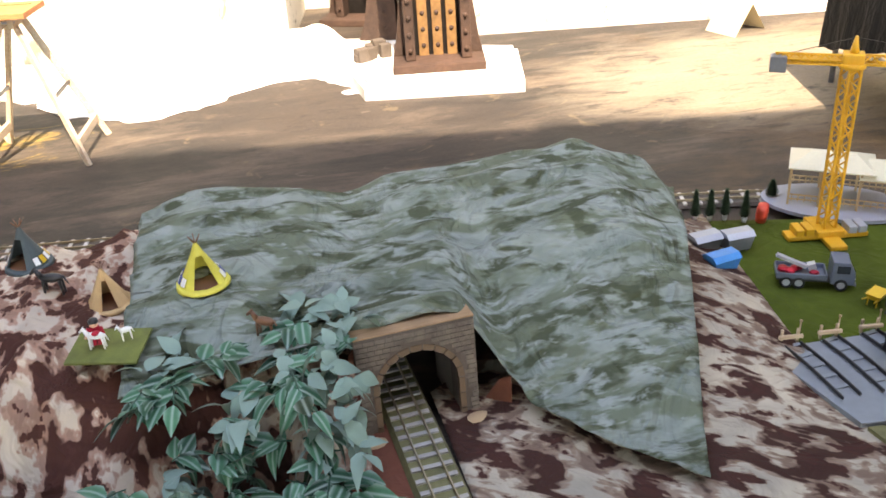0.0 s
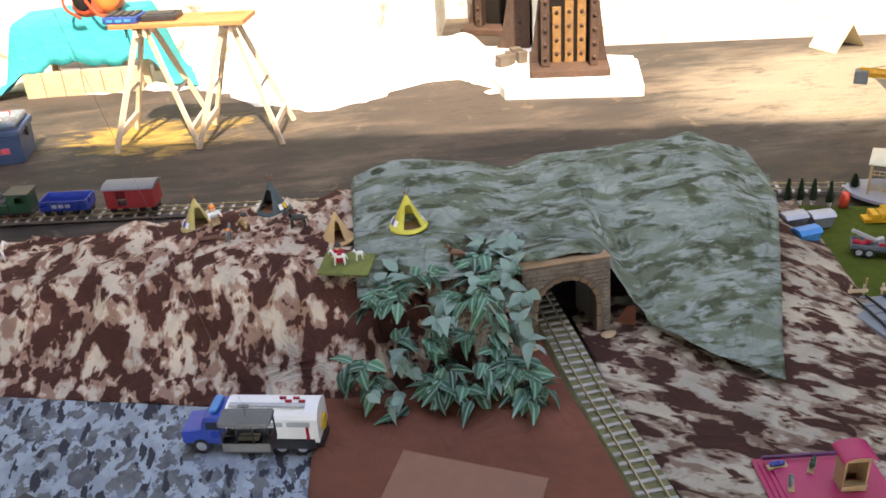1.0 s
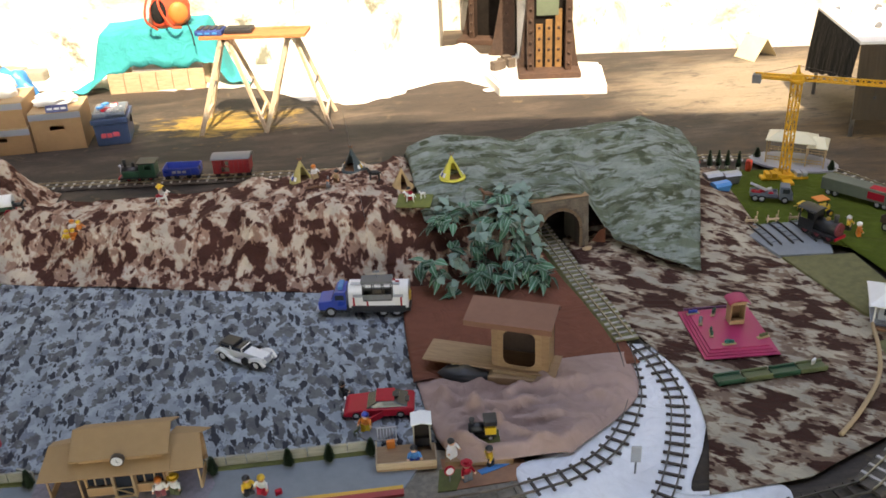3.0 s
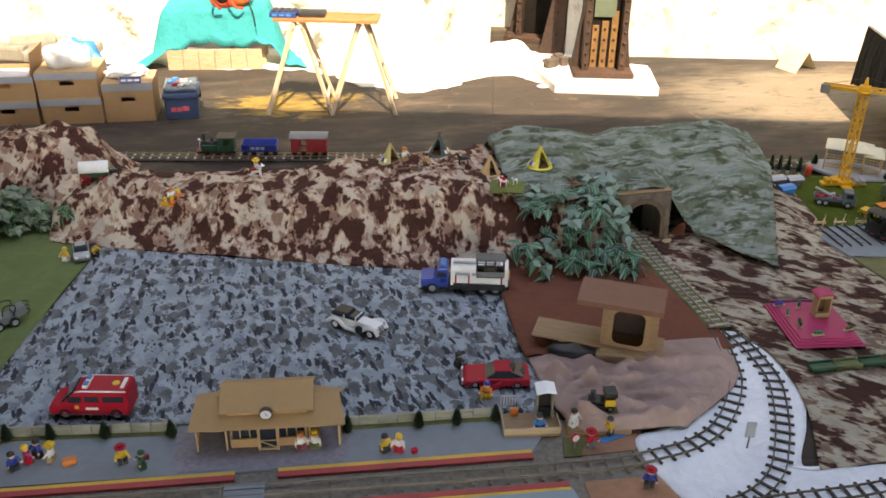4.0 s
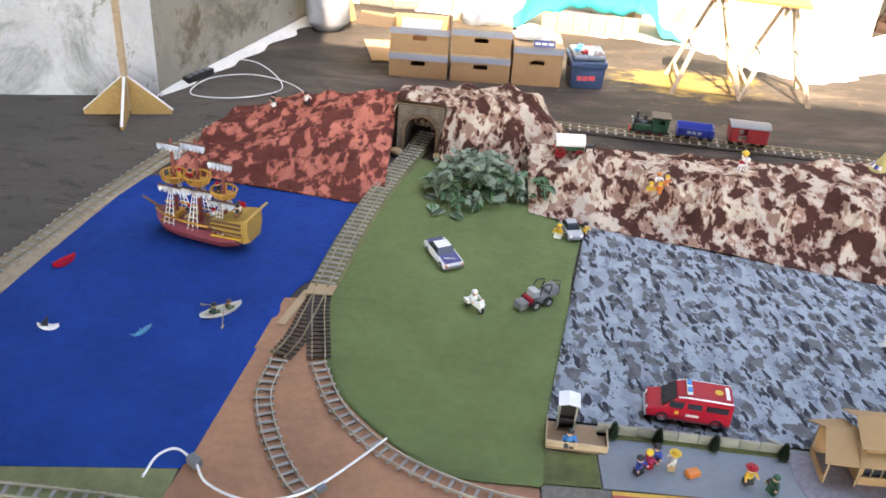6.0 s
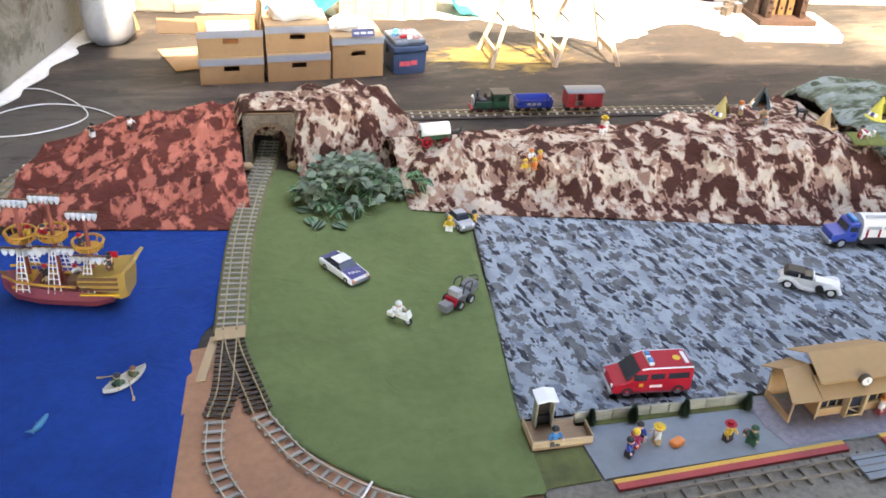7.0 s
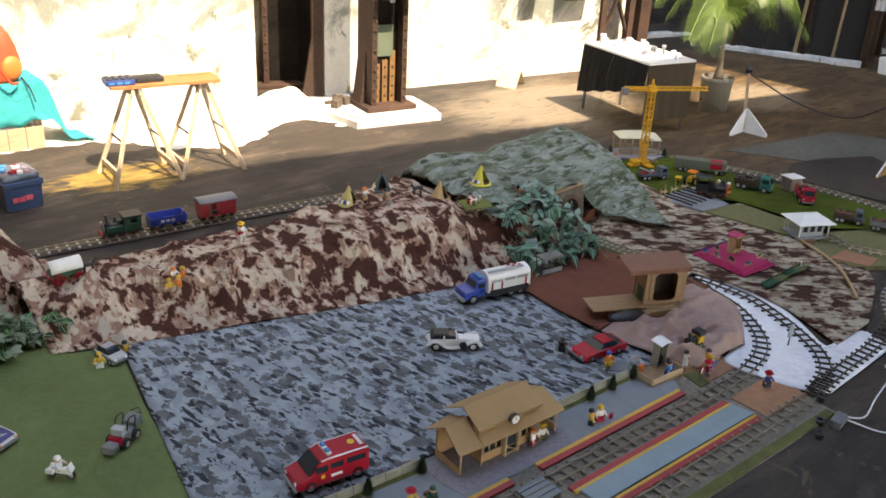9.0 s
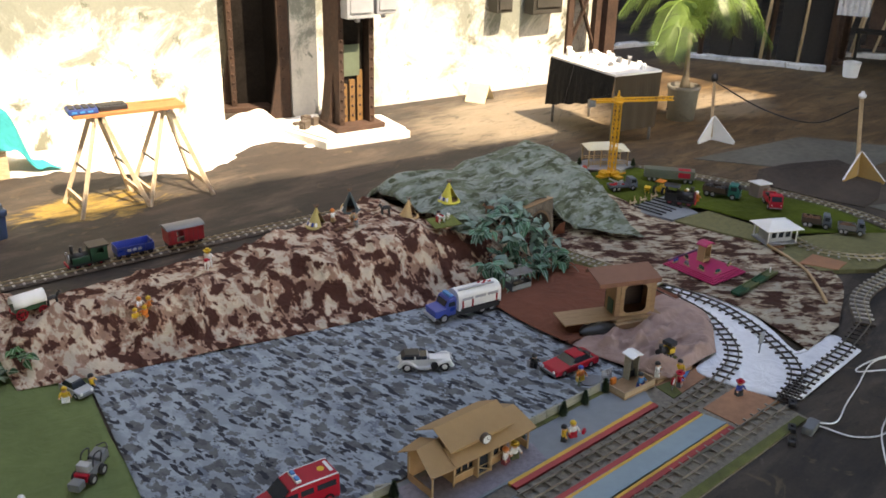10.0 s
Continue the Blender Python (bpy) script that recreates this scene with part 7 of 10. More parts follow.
loft(bm, [hull_ring(x, w, a, b, 0) for x, w, a, b in ((-0.06, 0.066, 0.066, 0.118), (-0.12, 0.07, 0.05, 0.125), (-0.19, 0.068, 0.035, 0.138), (-0.215, 0.058, 0.045, 0.145))])
part("stern_castle", bm, M_GOLD_P, sh, "ochre banded stern castle")
for z in (0.06, 0.08, 0.10, 0.118):
    for s in (-1, 1):
        bm = bmesh.new()
        bar(bm, (-0.065, s * 0.0735, z), (-0.195, s * 0.0765, z + 0.008), 0.007, 0.006)
        part("stern_band", bm, M_YELLOW_P if z < 0.07 else M_BROWN_P, sh)
bm = bmesh.new()
box(bm, 0.24, 0.115, 0.006, 0.045, 0, 0.060)
part("deck", bm, M_NEST, sh, "amber deck")
for x, y, sx, sy, sz, mat, lab in ((0.13, 0.0, 0.05, 0.06, 0.022, M_NEST, "amber fore hatch"), (0.065, 0.02, 0.03, 0.025, 0.018, M_BROWN_P, "brown deck crate"), (0.06, -0.035, 0.05, 0.016, 0.014, M_GOLD_P, "ochre deck cannon"), (0.0, -0.035, 0.04, 0.016, 0.014, M_NEST, "amber deck cannon"), (-0.03, 0.015, 0.035, 0.04, 0.026, M_BROWN_P, "brown cabin hatch")):
    bm = bmesh.new()
    box(bm, sx, sy, sz, x, y, 0.066, 0.003)
    part("deck_gear", bm, mat, sh, lab)
for sy in (-1, 1):
    bm = bmesh.new()
    tube(bm, [Vector((xx, sy * 0.064 * (1 - max(0, (xx - 0.12) / 0.1) ** 2 * 0.75), 0.082 + 0.012 * max(0, (xx - 0.05) / 0.15))) for xx in (-0.05, 0.0, 0.05, 0.10, 0.15, 0.20)], 0.0045, 6)
    part("bulwark_rail", bm, M_NEST, sh, "amber rail along the hull")
bm = bmesh.new()
loft(bm, [[(-0.205, -0.06, 0.14), (-0.205, 0.06, 0.14), (-0.245, 0.045, 0.185), (-0.245, -0.045, 0.185)], [(-0.213, -0.06, 0.138), (-0.213, 0.06, 0.138), (-0.255, 0.045, 0.183), (-0.255, -0.045, 0.183)]])
part("taffrail", bm, M_GOLD_P, sh)
bm = bmesh.new()
rod(bm, (0.20, 0, 0.08), (0.28, 0, 0.115), 0.006, 0.004)
part("bowsprit", bm, M_BROWN_P, sh)
for k, (x, h) in enumerate(((0.125, 0.38), (0.02, 0.40), (-0.09, 0.345))):
    bm = bmesh.new()
    rod(bm, (x, 0, 0.06), (x, 0, h), 0.009, 0.006)
    mast = part("mast", bm, plain("mast red", (0.26, 0.05, 0.03), 0.5), sh, "red-brown mast")
    bm = bmesh.new()
    rod(bm, (x, 0, h * 0.56), (x, 0, h * 0.575), 0.038, 0.045, 16)
    part("crow_nest", bm, M_NEST, mast, "amber top platform")
    for q in range(10):
        a = 2 * math.pi * q / 10
        bm = bmesh.new()
        rod(bm, (x + 0.044 * math.cos(a), 0.044 * math.sin(a), h * 0.575), (x + 0.050 * math.cos(a), 0.050 * math.sin(a), h * 0.64), 0.0032, n=5)
        part("nest_post", bm, M_NEST, mast, "amber rail post")
    bm = bmesh.new()
    tube(bm, [Vector((x + 0.050 * math.cos(a), 0.050 * math.sin(a), h * 0.64)) for a in (2 * math.pi * q / 20 for q in range(21))], 0.0042, 5)
    part("nest_rail", bm, M_NEST, mast, "amber ring rail")
    for z, w in ((h * 0.50, 0.066), (h * 0.96, 0.05)):
        bm = bmesh.new()
        rod(bm, (x - w, 0.010, z), (x + w, 0.016, z), 0.004)
        part("yard", bm, M_BROWN_P, mast)
        bm = bmesh.new()
        n = 6
        loft(bm, [[(x - w + 2 * w * i / 48, 0.018 + q * math.cos(a), z - 0.008 - 0.006 * sag + (q + 0.003 * sag) * math.sin(a)) for a in (2 * math.pi * j / 8 for j in range(8))] for i in range(49) for sag in [abs(math.sin(math.pi * n * i / 48))] for q in [0.005 + 0.006 * sag]], smooth=True)
        part("furled_sail", bm, M_SAIL, mast, "furled white sail")
    for s in (-1, 1):
        bm = bmesh.new()
        for q in (-0.022, 0.0, 0.022):
            rod(bm, (x + q, s * 0.068, 0.055), (x + q * 0.35, s * 0.03, h * 0.50), 0.0022, n=5)
        for i in range(7):
            u = (i + 0.5) / 7.5
            y = s * (0.068 - 0.038 * u)
            z = 0.055 + (h * 0.50 - 0.055) * u
            rod(bm, (x - 0.022 * (1 - 0.65 * u), y, z), (x + 0.022 * (1 - 0.65 * u), y, z), 0.0019, n=5)
        part("shroud", bm, M_WHITE_P, mast, "white rope ladder")
for k, (x, y, z, t) in enumerate(((0.08, -0.02, 0.066, M_BLACK_P), (0.05, 0.03, 0.066, M_TAN_P), (-0.02, -0.03, 0.066, M_WHITE_P), (-0.15, 0.0, 0.135, M_WHITE_P), (0.14, 0.02, 0.066, M_BLACK_P), (-0.16, 0.03, 0.138, M_BLACK_P), (0.10, 0.0, 0.219, M_YELLOW_P), (0.045, 0.012, 0.231, M_RED_P), (-0.065, 0.0, 0.199, M_BLACK_P))):
    q = SHIP @ Vector((x, y, z))
    figure(q.x, q.y, q.z, rnd.uniform(0, 360), M_BLACK_P if k % 2 else M_RED_P, t, M_BROWN_P, "small toy sailor on the ship's deck", scale=0.72)
bm = bmesh.new()
bar(bm, (0, 0, 0), (0, 0, 0.055), 0.003, 0.003)
box(bm, 0.03, 0.002, 0.022, -0.016, 0, 0.035, mi=1)
part("flag", bm, [M_BROWN_P, M_RED_P], sh, "small red flag at the stern").matrix_basis = pose(-0.15, 0.0, 0.13)


def small_boat(name, m, L, W, hull_mat, label):
    root = thing(name, m, label, "toy boat", "toy boats")
    bm = bmesh.new()
    outer, inner = [], []
    for k in range(11):
        u = -1 + 2 * k / 10
        w = W / 2 * max(0.04, (1 - abs(u) ** 2.4))
        lift = 0.012 * abs(u) ** 3
        outer.append([(u * L / 2, -w, 0.022 + lift), (u * L / 2, -w * 0.75, 0.006 + lift), (u * L / 2, w * 0.75, 0.006 + lift), (u * L / 2, w, 0.022 + lift), (u * L / 2, w * 0.82, 0.022 + lift), (u * L / 2, w * 0.6, 0.012 + lift), (u * L / 2, -w * 0.6, 0.012 + lift), (u * L / 2, -w * 0.82, 0.022 + lift)])
    loft(bm, outer)
    bmesh.ops.translate(bm, vec=(0, 0, -0.006), verts=bm.verts[:])
    part("hull", bm, hull_mat, root)
    return root


M_CREAM_HULL = plain("cream plastic hull", (0.62, 0.60, 0.50), 0.45, 0, 0.15, 30, 0.05)
rb = small_boat("rowing_boat", pose(-2.268, 0.650, 0.010, 0, 0, 40), 0.165, 0.055, M_CREAM_HULL, "cream toy rowing boat with green seats and oars")
for x in (-0.035, 0.03):
    bm = bmesh.new()
    box(bm, 0.014, 0.042, 0.004, x, 0, 0.010, 0.001)
    part("seat", bm, M_GREEN_P, rb)
for s in (-1, 1):
    bm = bmesh.new()
    rod(bm, (0.0, s * 0.02, 0.022), (-0.03, s * 0.075, 0.004), 0.002, n=6)
    box(bm, 0.02, 0.008, 0.002, -0.034, s * 0.082, 0.001, rz=-50 * s)
    part("oar", bm, M_TAN_P, rb)
figure(-2.289, 0.635, 0.016, -60, M_BLACK_P, M_GREEN_P, M_OLIVE_P, "toy figure in green sitting in the rowing boat", sit=True, scale=0.8)
figure(-2.243, 0.670, 0.016, -60, M_BROWN_P, M_OLIVE_P, M_OLIVE_P, "toy figure in olive sitting in the rowing boat", sit=True, scale=0.7)
small_boat("canoe", pose(-2.948, 0.892, 0.010, 0, 0, 60), 0.105, 0.042, M_RED_P, "small red toy canoe on the blue cloth")
sb = small_boat("sail_board", pose(-2.831, 0.473, 0.010, 0, 0, 5), 0.075, 0.02, M_WHITE_P, "small white toy sailboard with a dark sail")
bm = bmesh.new()
loft(bm, [[(0, y, 0.012), (-0.03, y, 0.014), (0.004, y, 0.06)] for y in (-0.0008, 0.0008)])
part("sail", bm, M_BLACK_P, sb)
bm = bmesh.new()
for v in ball(bm, 0, 0, 0.012, 0.042, 0.009, 0.011, n=14):
    v.co.z += 0.5 * v.co.x ** 2 * 8 - 0.004
loft(bm, [[(-0.004, y, 0.018), (-0.016, y, 0.018), (-0.016, y, 0.034)] for y in (-0.001, 0.001)])
loft(bm, [[(-0.036, y * 0.3, 0.016), (-0.05, y, 0.018), (-0.045, y * 0.3, 0.02)] for y in (-0.016, 0.016)])
solo("toy_dolphin", bm, plain("grey blue plastic", (0.03, 0.20, 0.36), 0.35), pose(-2.505, 0.500, 0.006, 0, 0, 62), "grey-blue toy dolphin on the blue cloth", "toy dolphin")
figure(-2.793, 1.847, 0.026, 200, M_RED_P, M_WHITE_P, M_WHITE_P, "toy figure with red cap standing by the sea track")

# ---- the station ----
st = thing("toy_station", pose(-0.030, 0.058, 0.018, 0, 0, -1.5) @ Matrix.Diagonal((1.0, 0.95, 0.90, 1)), "brown card model station with overhanging roofs and a clock", "toy station")
M_ROOFCARD = plain("brown roof card", (0.36, 0.22, 0.10), 0.8, 0, 0.12, 8, 0.08)
def wall_with_holes(name, x0, x1, z1, y, holes, t=0.006, rot=None):
    """A thin wall along x with real openings (xa, xb, za, zb)."""
    xs = sorted({x0, x1, *[h[0] for h in holes], *[h[1] for h in holes]})
    zs = sorted({0.0, z1, *[h[2] for h in holes], *[h[3] for h in holes]})
    bm = bmesh.new()
    for a, b in zip(xs, xs[1:]):
        for c, d in zip(zs, zs[1:]):
            mx, mz = (a + b) / 2, (c + d) / 2
            if not any(h[0] < mx < h[1] and h[2] < mz < h[3] for h in holes):
                box(bm, b - a, t, d - c, mx, y, c)
    bmesh.ops.remove_doubles(bm, verts=bm.verts[:], dist=1e-5)
    return bm
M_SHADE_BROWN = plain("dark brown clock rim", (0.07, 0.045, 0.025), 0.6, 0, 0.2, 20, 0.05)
M_STATION_DARK = plain("dark brown inside of card walls", (0.035, 0.022, 0.015), 0.85, 0, 0.3, 20, 0.1)
# the booking hall: windows either side of a projecting doorway
for s_ in (-1, 1):
    a, b = sorted((s_ * 0.028, s_ * 0.122))
    bay = part("front_wall", wall_with_holes("w", a, b, 0.112, -0.035, [(a + 0.006, b - 0.006, 0.038, 0.10)]), M_CARD, st)
    for u in (0.33, 0.66):
        bm = bmesh.new()
        box(bm, 0.0032, 0.004, 0.062, a + (b - a) * u, -0.037, 0.038)
        part("glazing_bar", bm, M_CARD_PALE, bay, "pale glazing bar")
    bm = bmesh.new()
    box(bm, b - a - 0.004, 0.006, 0.004, (a + b) / 2, -0.040, 0.036)
    part("sill", bm, M_CARD_PALE, bay, "pale window sill")
    bm = bmesh.new()
    box(bm, b - a - 0.012, 0.002, 0.062, (a + b) / 2, -0.028, 0.038)
    part("window_pane", bm, M_GLASS_DARK, bay, "dark window")
    # doorway cheek, turned outwards
    bm = bmesh.new()
    box(bm, 0.005, 0.022, 0.112, s_ * 0.031, -0.048, 0)
    part("doorway_cheek", bm, M_CARD_PALE, st)
    bm = bmesh.new()
    box(bm, 0.005, 0.005, 0.112, s_ * 0.031, -0.0595, 0)
    part("door_post", bm, M_CARD_PALE, st, "pale card door post")
bm = bmesh.new()
box(bm, 0.067, 0.005, 0.008, 0, -0.0595, 0.104)
part("door_lintel", bm, M_CARD_PALE, st)
door = bmesh.new()
bar(door, (-0.028, -0.058, 0.008), (-0.028, -0.058, 0.098), 0.004, 0.003)
bar(door, (0.028, -0.058, 0.008), (0.028, -0.058, 0.098), 0.004, 0.003)
bar(door, (-0.028, -0.058, 0.006), (0.028, -0.058, 0.006), 0.004, 0.005)
bar(door, (-0.028, -0.058, 0.044), (0.028, -0.058, 0.044), 0.003, 0.003)
bar(door, (-0.027, -0.058, 0.042), (0.027, -0.058, 0.010), 0.003, 0.004)
part("door", door, M_CARD_PALE, st, "pale barred door frame with a slanting brace")
bm = bmesh.new()
box(bm, 0.052, 0.003, 0.10, 0, -0.045, 0.004)
part("door_glass", bm, M_GLASS_DARK, st, "dark door glass")
bm = bmesh.new()
box(bm, 0.24, 0.006, 0.12, 0, 0.10, 0)
part("back_wall", bm, M_CARD, st)
for s_ in (-1, 1):
    bm = bmesh.new()
    box(bm, 0.006, 0.129, 0.122, s_ * 0.122, 0.0325, 0)
    part("side_wall", bm, M_CARD, st)
bm = bmesh.new()
box(bm, 0.23, 0.12, 0.004, 0, 0.03, 0.001)
part("inner_floor", bm, M_STATION_DARK, st, "dark interior")
# open porches at both ends, closed behind
for s_ in (-1, 1):
    bm = bmesh.new()
    box(bm, 0.10, 0.005, 0.118, s_ * 0.178, 0.098, 0)
    part("porch_wall", bm, M_CARD, st)
    for y in (-0.046, 0.090):
        bm = bmesh.new()
        box(bm, 0.006, 0.006, 0.104, s_ * 0.228, y, 0, 0.001)
        part("post", bm, M_CARD_PALE, st, "pale card post")
    bm = bmesh.new()
    box(bm, 0.006, 0.006, 0.112, s_ * 0.134, -0.048, 0, 0.001)
    part("post", bm, M_CARD_PALE, st, "pale card post")
    bm = bmesh.new()
    box(bm, 0.005, 0.128, 0.03, s_ * 0.230, 0.022, 0)
    part("porch_parapet", bm, M_CARD, st, "low card parapet")
# roofs
bm = bmesh.new()
loft(bm, [[(x, -0.078, 0.112), (x, -0.078, 0.116), (x, 0.0, 0.160), (x, 0.0, 0.156)] for x in (-0.150, 0.150)])
part("lower_roof", bm, M_ROOFCARD, st, "brown card lower roof")
bm = bmesh.new()
box(bm, 0.25, 0.005, 0.034, 0, -0.030, 0.135)
part("clerestory", bm, M_CARD, st)
bm = bmesh.new()
loft(bm, [[(x, -0.046, 0.160), (x, -0.046, 0.1645), (x, 0.055, 0.218), (x, 0.16, 0.152), (x, 0.16, 0.1475), (x, 0.055, 0.2135)] for x in (-0.150, 0.150)])
part("upper_roof", bm, M_ROOFCARD, st, "brown card upper roof")
for s_ in (-1, 1):
    bm = bmesh.new()
    loft(bm, [[(s_ * 0.140, -0.078, 0.110), (s_ * 0.250, -0.066, 0.104), (s_ * 0.250, -0.066, 0.108), (s_ * 0.140, -0.078, 0.114)], [(s_ * 0.140, 0.045, 0.170), (s_ * 0.232, 0.045, 0.160), (s_ * 0.232, 0.045, 0.164), (s_ * 0.140, 0.045, 0.174)], [(s_ * 0.140, 0.145, 0.118), (s_ * 0.250, 0.13, 0.110), (s_ * 0.250, 0.13, 0.114), (s_ * 0.140, 0.145, 0.122)]])
    part("side_roof", bm, M_ROOFCARD, st, "brown card porch roof")
bm = bmesh.new()
rod(bm, (0, -0.066, 0.166), (0, -0.048, 0.166), 0.021, n=24)
ck = part("clock", bm, M_SHADE_BROWN, st, "dark-rimmed station clock")
bm = bmesh.new()
rod(bm, (0, -0.0675, 0.166), (0, -0.065, 0.166), 0.0175, n=24)
part("clock_face", bm, M_PAPER, ck, "white clock face")
for tip in ((0, 0.177), (0.008, 0.1635)):
    bm = bmesh.new()
    bar(bm, (0, -0.0683, 0.166), (tip[0], -0.0683, tip[1]), 0.0012, 0.0008)
    part("clock_finger", bm, M_BLACK_P, ck)

# fence behind the platform
def fence_run(x0, y0, x1, y1, n):
    d = Vector((x1 - x0, y1 - y0, 0))
    ang = math.degrees(math.atan2(d.y, d.x))
    w = d.length / n
    root = thing("platform_fence", pose(x0, y0, 0.014, 0, 0, ang), "low pale wooden fence of upright panels behind the platform", "fence", "platform fences")
    bm = bmesh.new()
    box(bm, w - 0.003, 0.008, 0.042, 0, 0, 0, 0.0015)
    me = link_mesh("fence_panel", bm, M_FENCE)
    for k in range(n):
        o = new("fence_panel", me)
        o.parent = root
        o.matrix_basis = pose(w * (k + 0.5), rnd.uniform(-0.001, 0.001), rnd.uniform(-0.002, 0.001), rnd.uniform(-2, 2), 0, 0)
    bm = bmesh.new()
    box(bm, d.length, 0.02, 0.006, d.length / 2, -0.012, 0, 0.002)
    part("moss_strip", bm, M_GRASSBOARD, root, "mossy foot strip")


M_FENCE = wood("pale grey fence wood", (0.36, 0.35, 0.28), (0.26, 0.25, 0.19))
fence_run(-0.935, 0.165, -0.36, 0.135, 9)
fence_run(0.20, 0.10, 0.72, 0.095, 8)
fence_run(-0.40, 0.16, -0.34, 0.13, 1)
M_CONE = plain("dark green flock", (0.025, 0.055, 0.02), 0.9, 0, 0.5, 200, 0.8, 0.003)
def cone_tree(x, y, z, h, r):
    root = thing("cone_tree", pose(x, y, z, 0, 0, rnd.uniform(0, 90)), "small dark green cone-shaped model tree", "model tree", "model trees")
    bm = bmesh.new()
    rod(bm, (0, 0, 0), (0, 0, h * 0.2), 0.002, n=6)
    part("trunk", bm, M_BROWN_P, root)
    bm = bmesh.new()
    n = 150
    for k in range(n):
        u = (k + 0.5) / n
        zz = h * (0.08 + 0.92 * u)
        rr = r * (1 - u) ** 0.8 * rnd.uniform(0.75, 1.1)
        a = k * 2.39996
        c = Vector((rr * math.cos(a), rr * math.sin(a), zz))
        o = Vector((math.cos(a), math.sin(a), 0.9)).normalized() * 0.010
        sd = Vector((-math.sin(a), math.cos(a), 0)) * 0.0045
        bm.faces.new([bm.verts.new(p) for p in (c - sd, c + o * 0.4 - Vector((0, 0, 0.006)), c + sd, c + o)])
    for i in range(6):
        u0, u1 = i / 6, (i + 1) / 6
        rod(bm, (0, 0, h * (0.08 + 0.9 * u0)), (0, 0, h * (0.08 + 0.9 * u1)), r * 0.8 * (1 - u0) ** 0.8, max(0.0008, r * 0.8 * (1 - u1) ** 0.8), 8)
    part("crown", bm, M_CONE, root)
    return root
for x, y in ((-0.915, 0.135), (-0.775, 0.125), (-0.60, 0.115), (-0.385, 0.10), (0.195, 0.06), (0.435, 0.06), (0.565, 0.06), (0.70, 0.065)):
    cone_tree(x + 0.03, y + 0.01, 0.015, 0.062, 0.015)


# kiosks with terraces
# back wall colour carries the shade inside the kiosk
M_SHED_BACK_K = plain("kiosk back darkened for its shaded inside", (0.02, 0.014, 0.011), 0.9, 0, 0.2, 20, 0.05)
def kiosk(m, label, gap):
    root = thing("kiosk", m, label, "toy kiosk", "toy kiosks")
    bm = bmesh.new()
    box(bm, 0.19, 0.115, 0.012, 0, 0, 0, 0.002)
    part("terrace", bm, M_MDF, root, "brown board terrace")
    for a, b in (((-0.095, -0.057), (0.095, -0.057)), ((-0.095, -0.057), (-0.095, 0.057)), ((0.095, -0.057), (0.095, 0.02))):
        bm = bmesh.new()
        bar(bm, (*a, 0.035), (*b, 0.035), 0.004, 0.005)
        bar(bm, (*a, 0.022), (*b, 0.022), 0.002, 0.02)
        part("railing", bm, M_PINE, root)
    bx = gap
    for nm, sx, sy, x, y in (("side_wall", 0.005, 0.034, bx - 0.0265, 0.043), ("side_wall", 0.005, 0.034, bx + 0.0265, 0.043), ("back_wall", 0.048, 0.005, bx, 0.0575)):
        bm = bmesh.new()
        box(bm, sx, sy, 0.11, x, y, 0.012)
        part(nm, bm, M_SHED_BACK_K if nm == "back_wall" else M_FENCE, root)
    # black block fills the opening in place of inner shade
    bm = bmesh.new()
    box(bm, 0.046, 0.014, 0.034, bx, 0.047, 0.012)
    part("counter", bm, M_BLACK_P, root, "black block put in for the kiosk's shaded inside")
    bm = bmesh.new()
    loft(bm, [[(bx + x, 0.012, z), (bx + x, 0.072, z + 0.006), (bx + x, 0.072, z + 0.010), (bx + x, 0.012, z + 0.004)] for x, z in ((-0.034, 0.119), (0.0, 0.127), (0.034, 0.119))])
    part("roof", bm, M_WHITE_P, root, "white low gable roof")
    return root
kiosk(pose(-1.001, 0.132, 0.008, 0, 0, -4), "toy kiosk with white roof and a fenced board terrace", -0.035)
kiosk(pose(0.841, 0.037, 0.012, 0, 0, -3), "toy kiosk with white roof and a fenced board terrace", 0.055)
bm = bmesh.new()
for k in range(7):
    rod(bm, (-0.03 + 0.01 * k, 0, 0.0), (-0.03 + 0.01 * k, 0, 0.062), 0.0018, n=6)
bar(bm, (-0.034, 0, 0.06), (0.034, 0, 0.06), 0.004, 0.004)
bar(bm, (-0.034, 0, 0.008), (0.034, 0, 0.008), 0.004, 0.004)
solo("metal_gate", bm, M_SILVER_P, pose(0.786, 0.117, 0.024, 0, 0, -4), "grey barred gate beside the kiosk terrace", "gate")
bm = bmesh.new()
box(bm, 0.028, 0.014, 0.03, 0, 0, 0, 0.003)
solo("post_box", bm, M_ORANGE_P, pose(0.796, 0.087, 0.024), "small orange red box on the kiosk terrace", "box")
flat("kiosk_yard", [(-1.115, -0.072), (-0.940, -0.072), (-0.944, 0.068), (-1.119, 0.067)], 0.0062, 0.012, M_GRASSBOARD, "mossy yard in front of the kiosk", "yard")
flat("kiosk_yard", [(0.923, -0.128), (0.981, -0.129), (1.019, -0.041), (0.940, -0.029)], 0.0062, 0.011, M_GRASSBOARD, "mossy yard beside the platform end", "yard")
flat("blue_mat", [(1.068, -0.076), (1.175, -0.039), (1.164, -0.019), (1.058, -0.056)], 0.0097, 0.013, M_SKY_P, "narrow blue strip on the platform end", "mat")
flat("bench_board", [(0.960, -0.020), (1.175, -0.044), (1.183, 0.030), (0.968, 0.049)], 0.0098, 0.03, M_MDF, "low brown board shelf beside the kiosk")

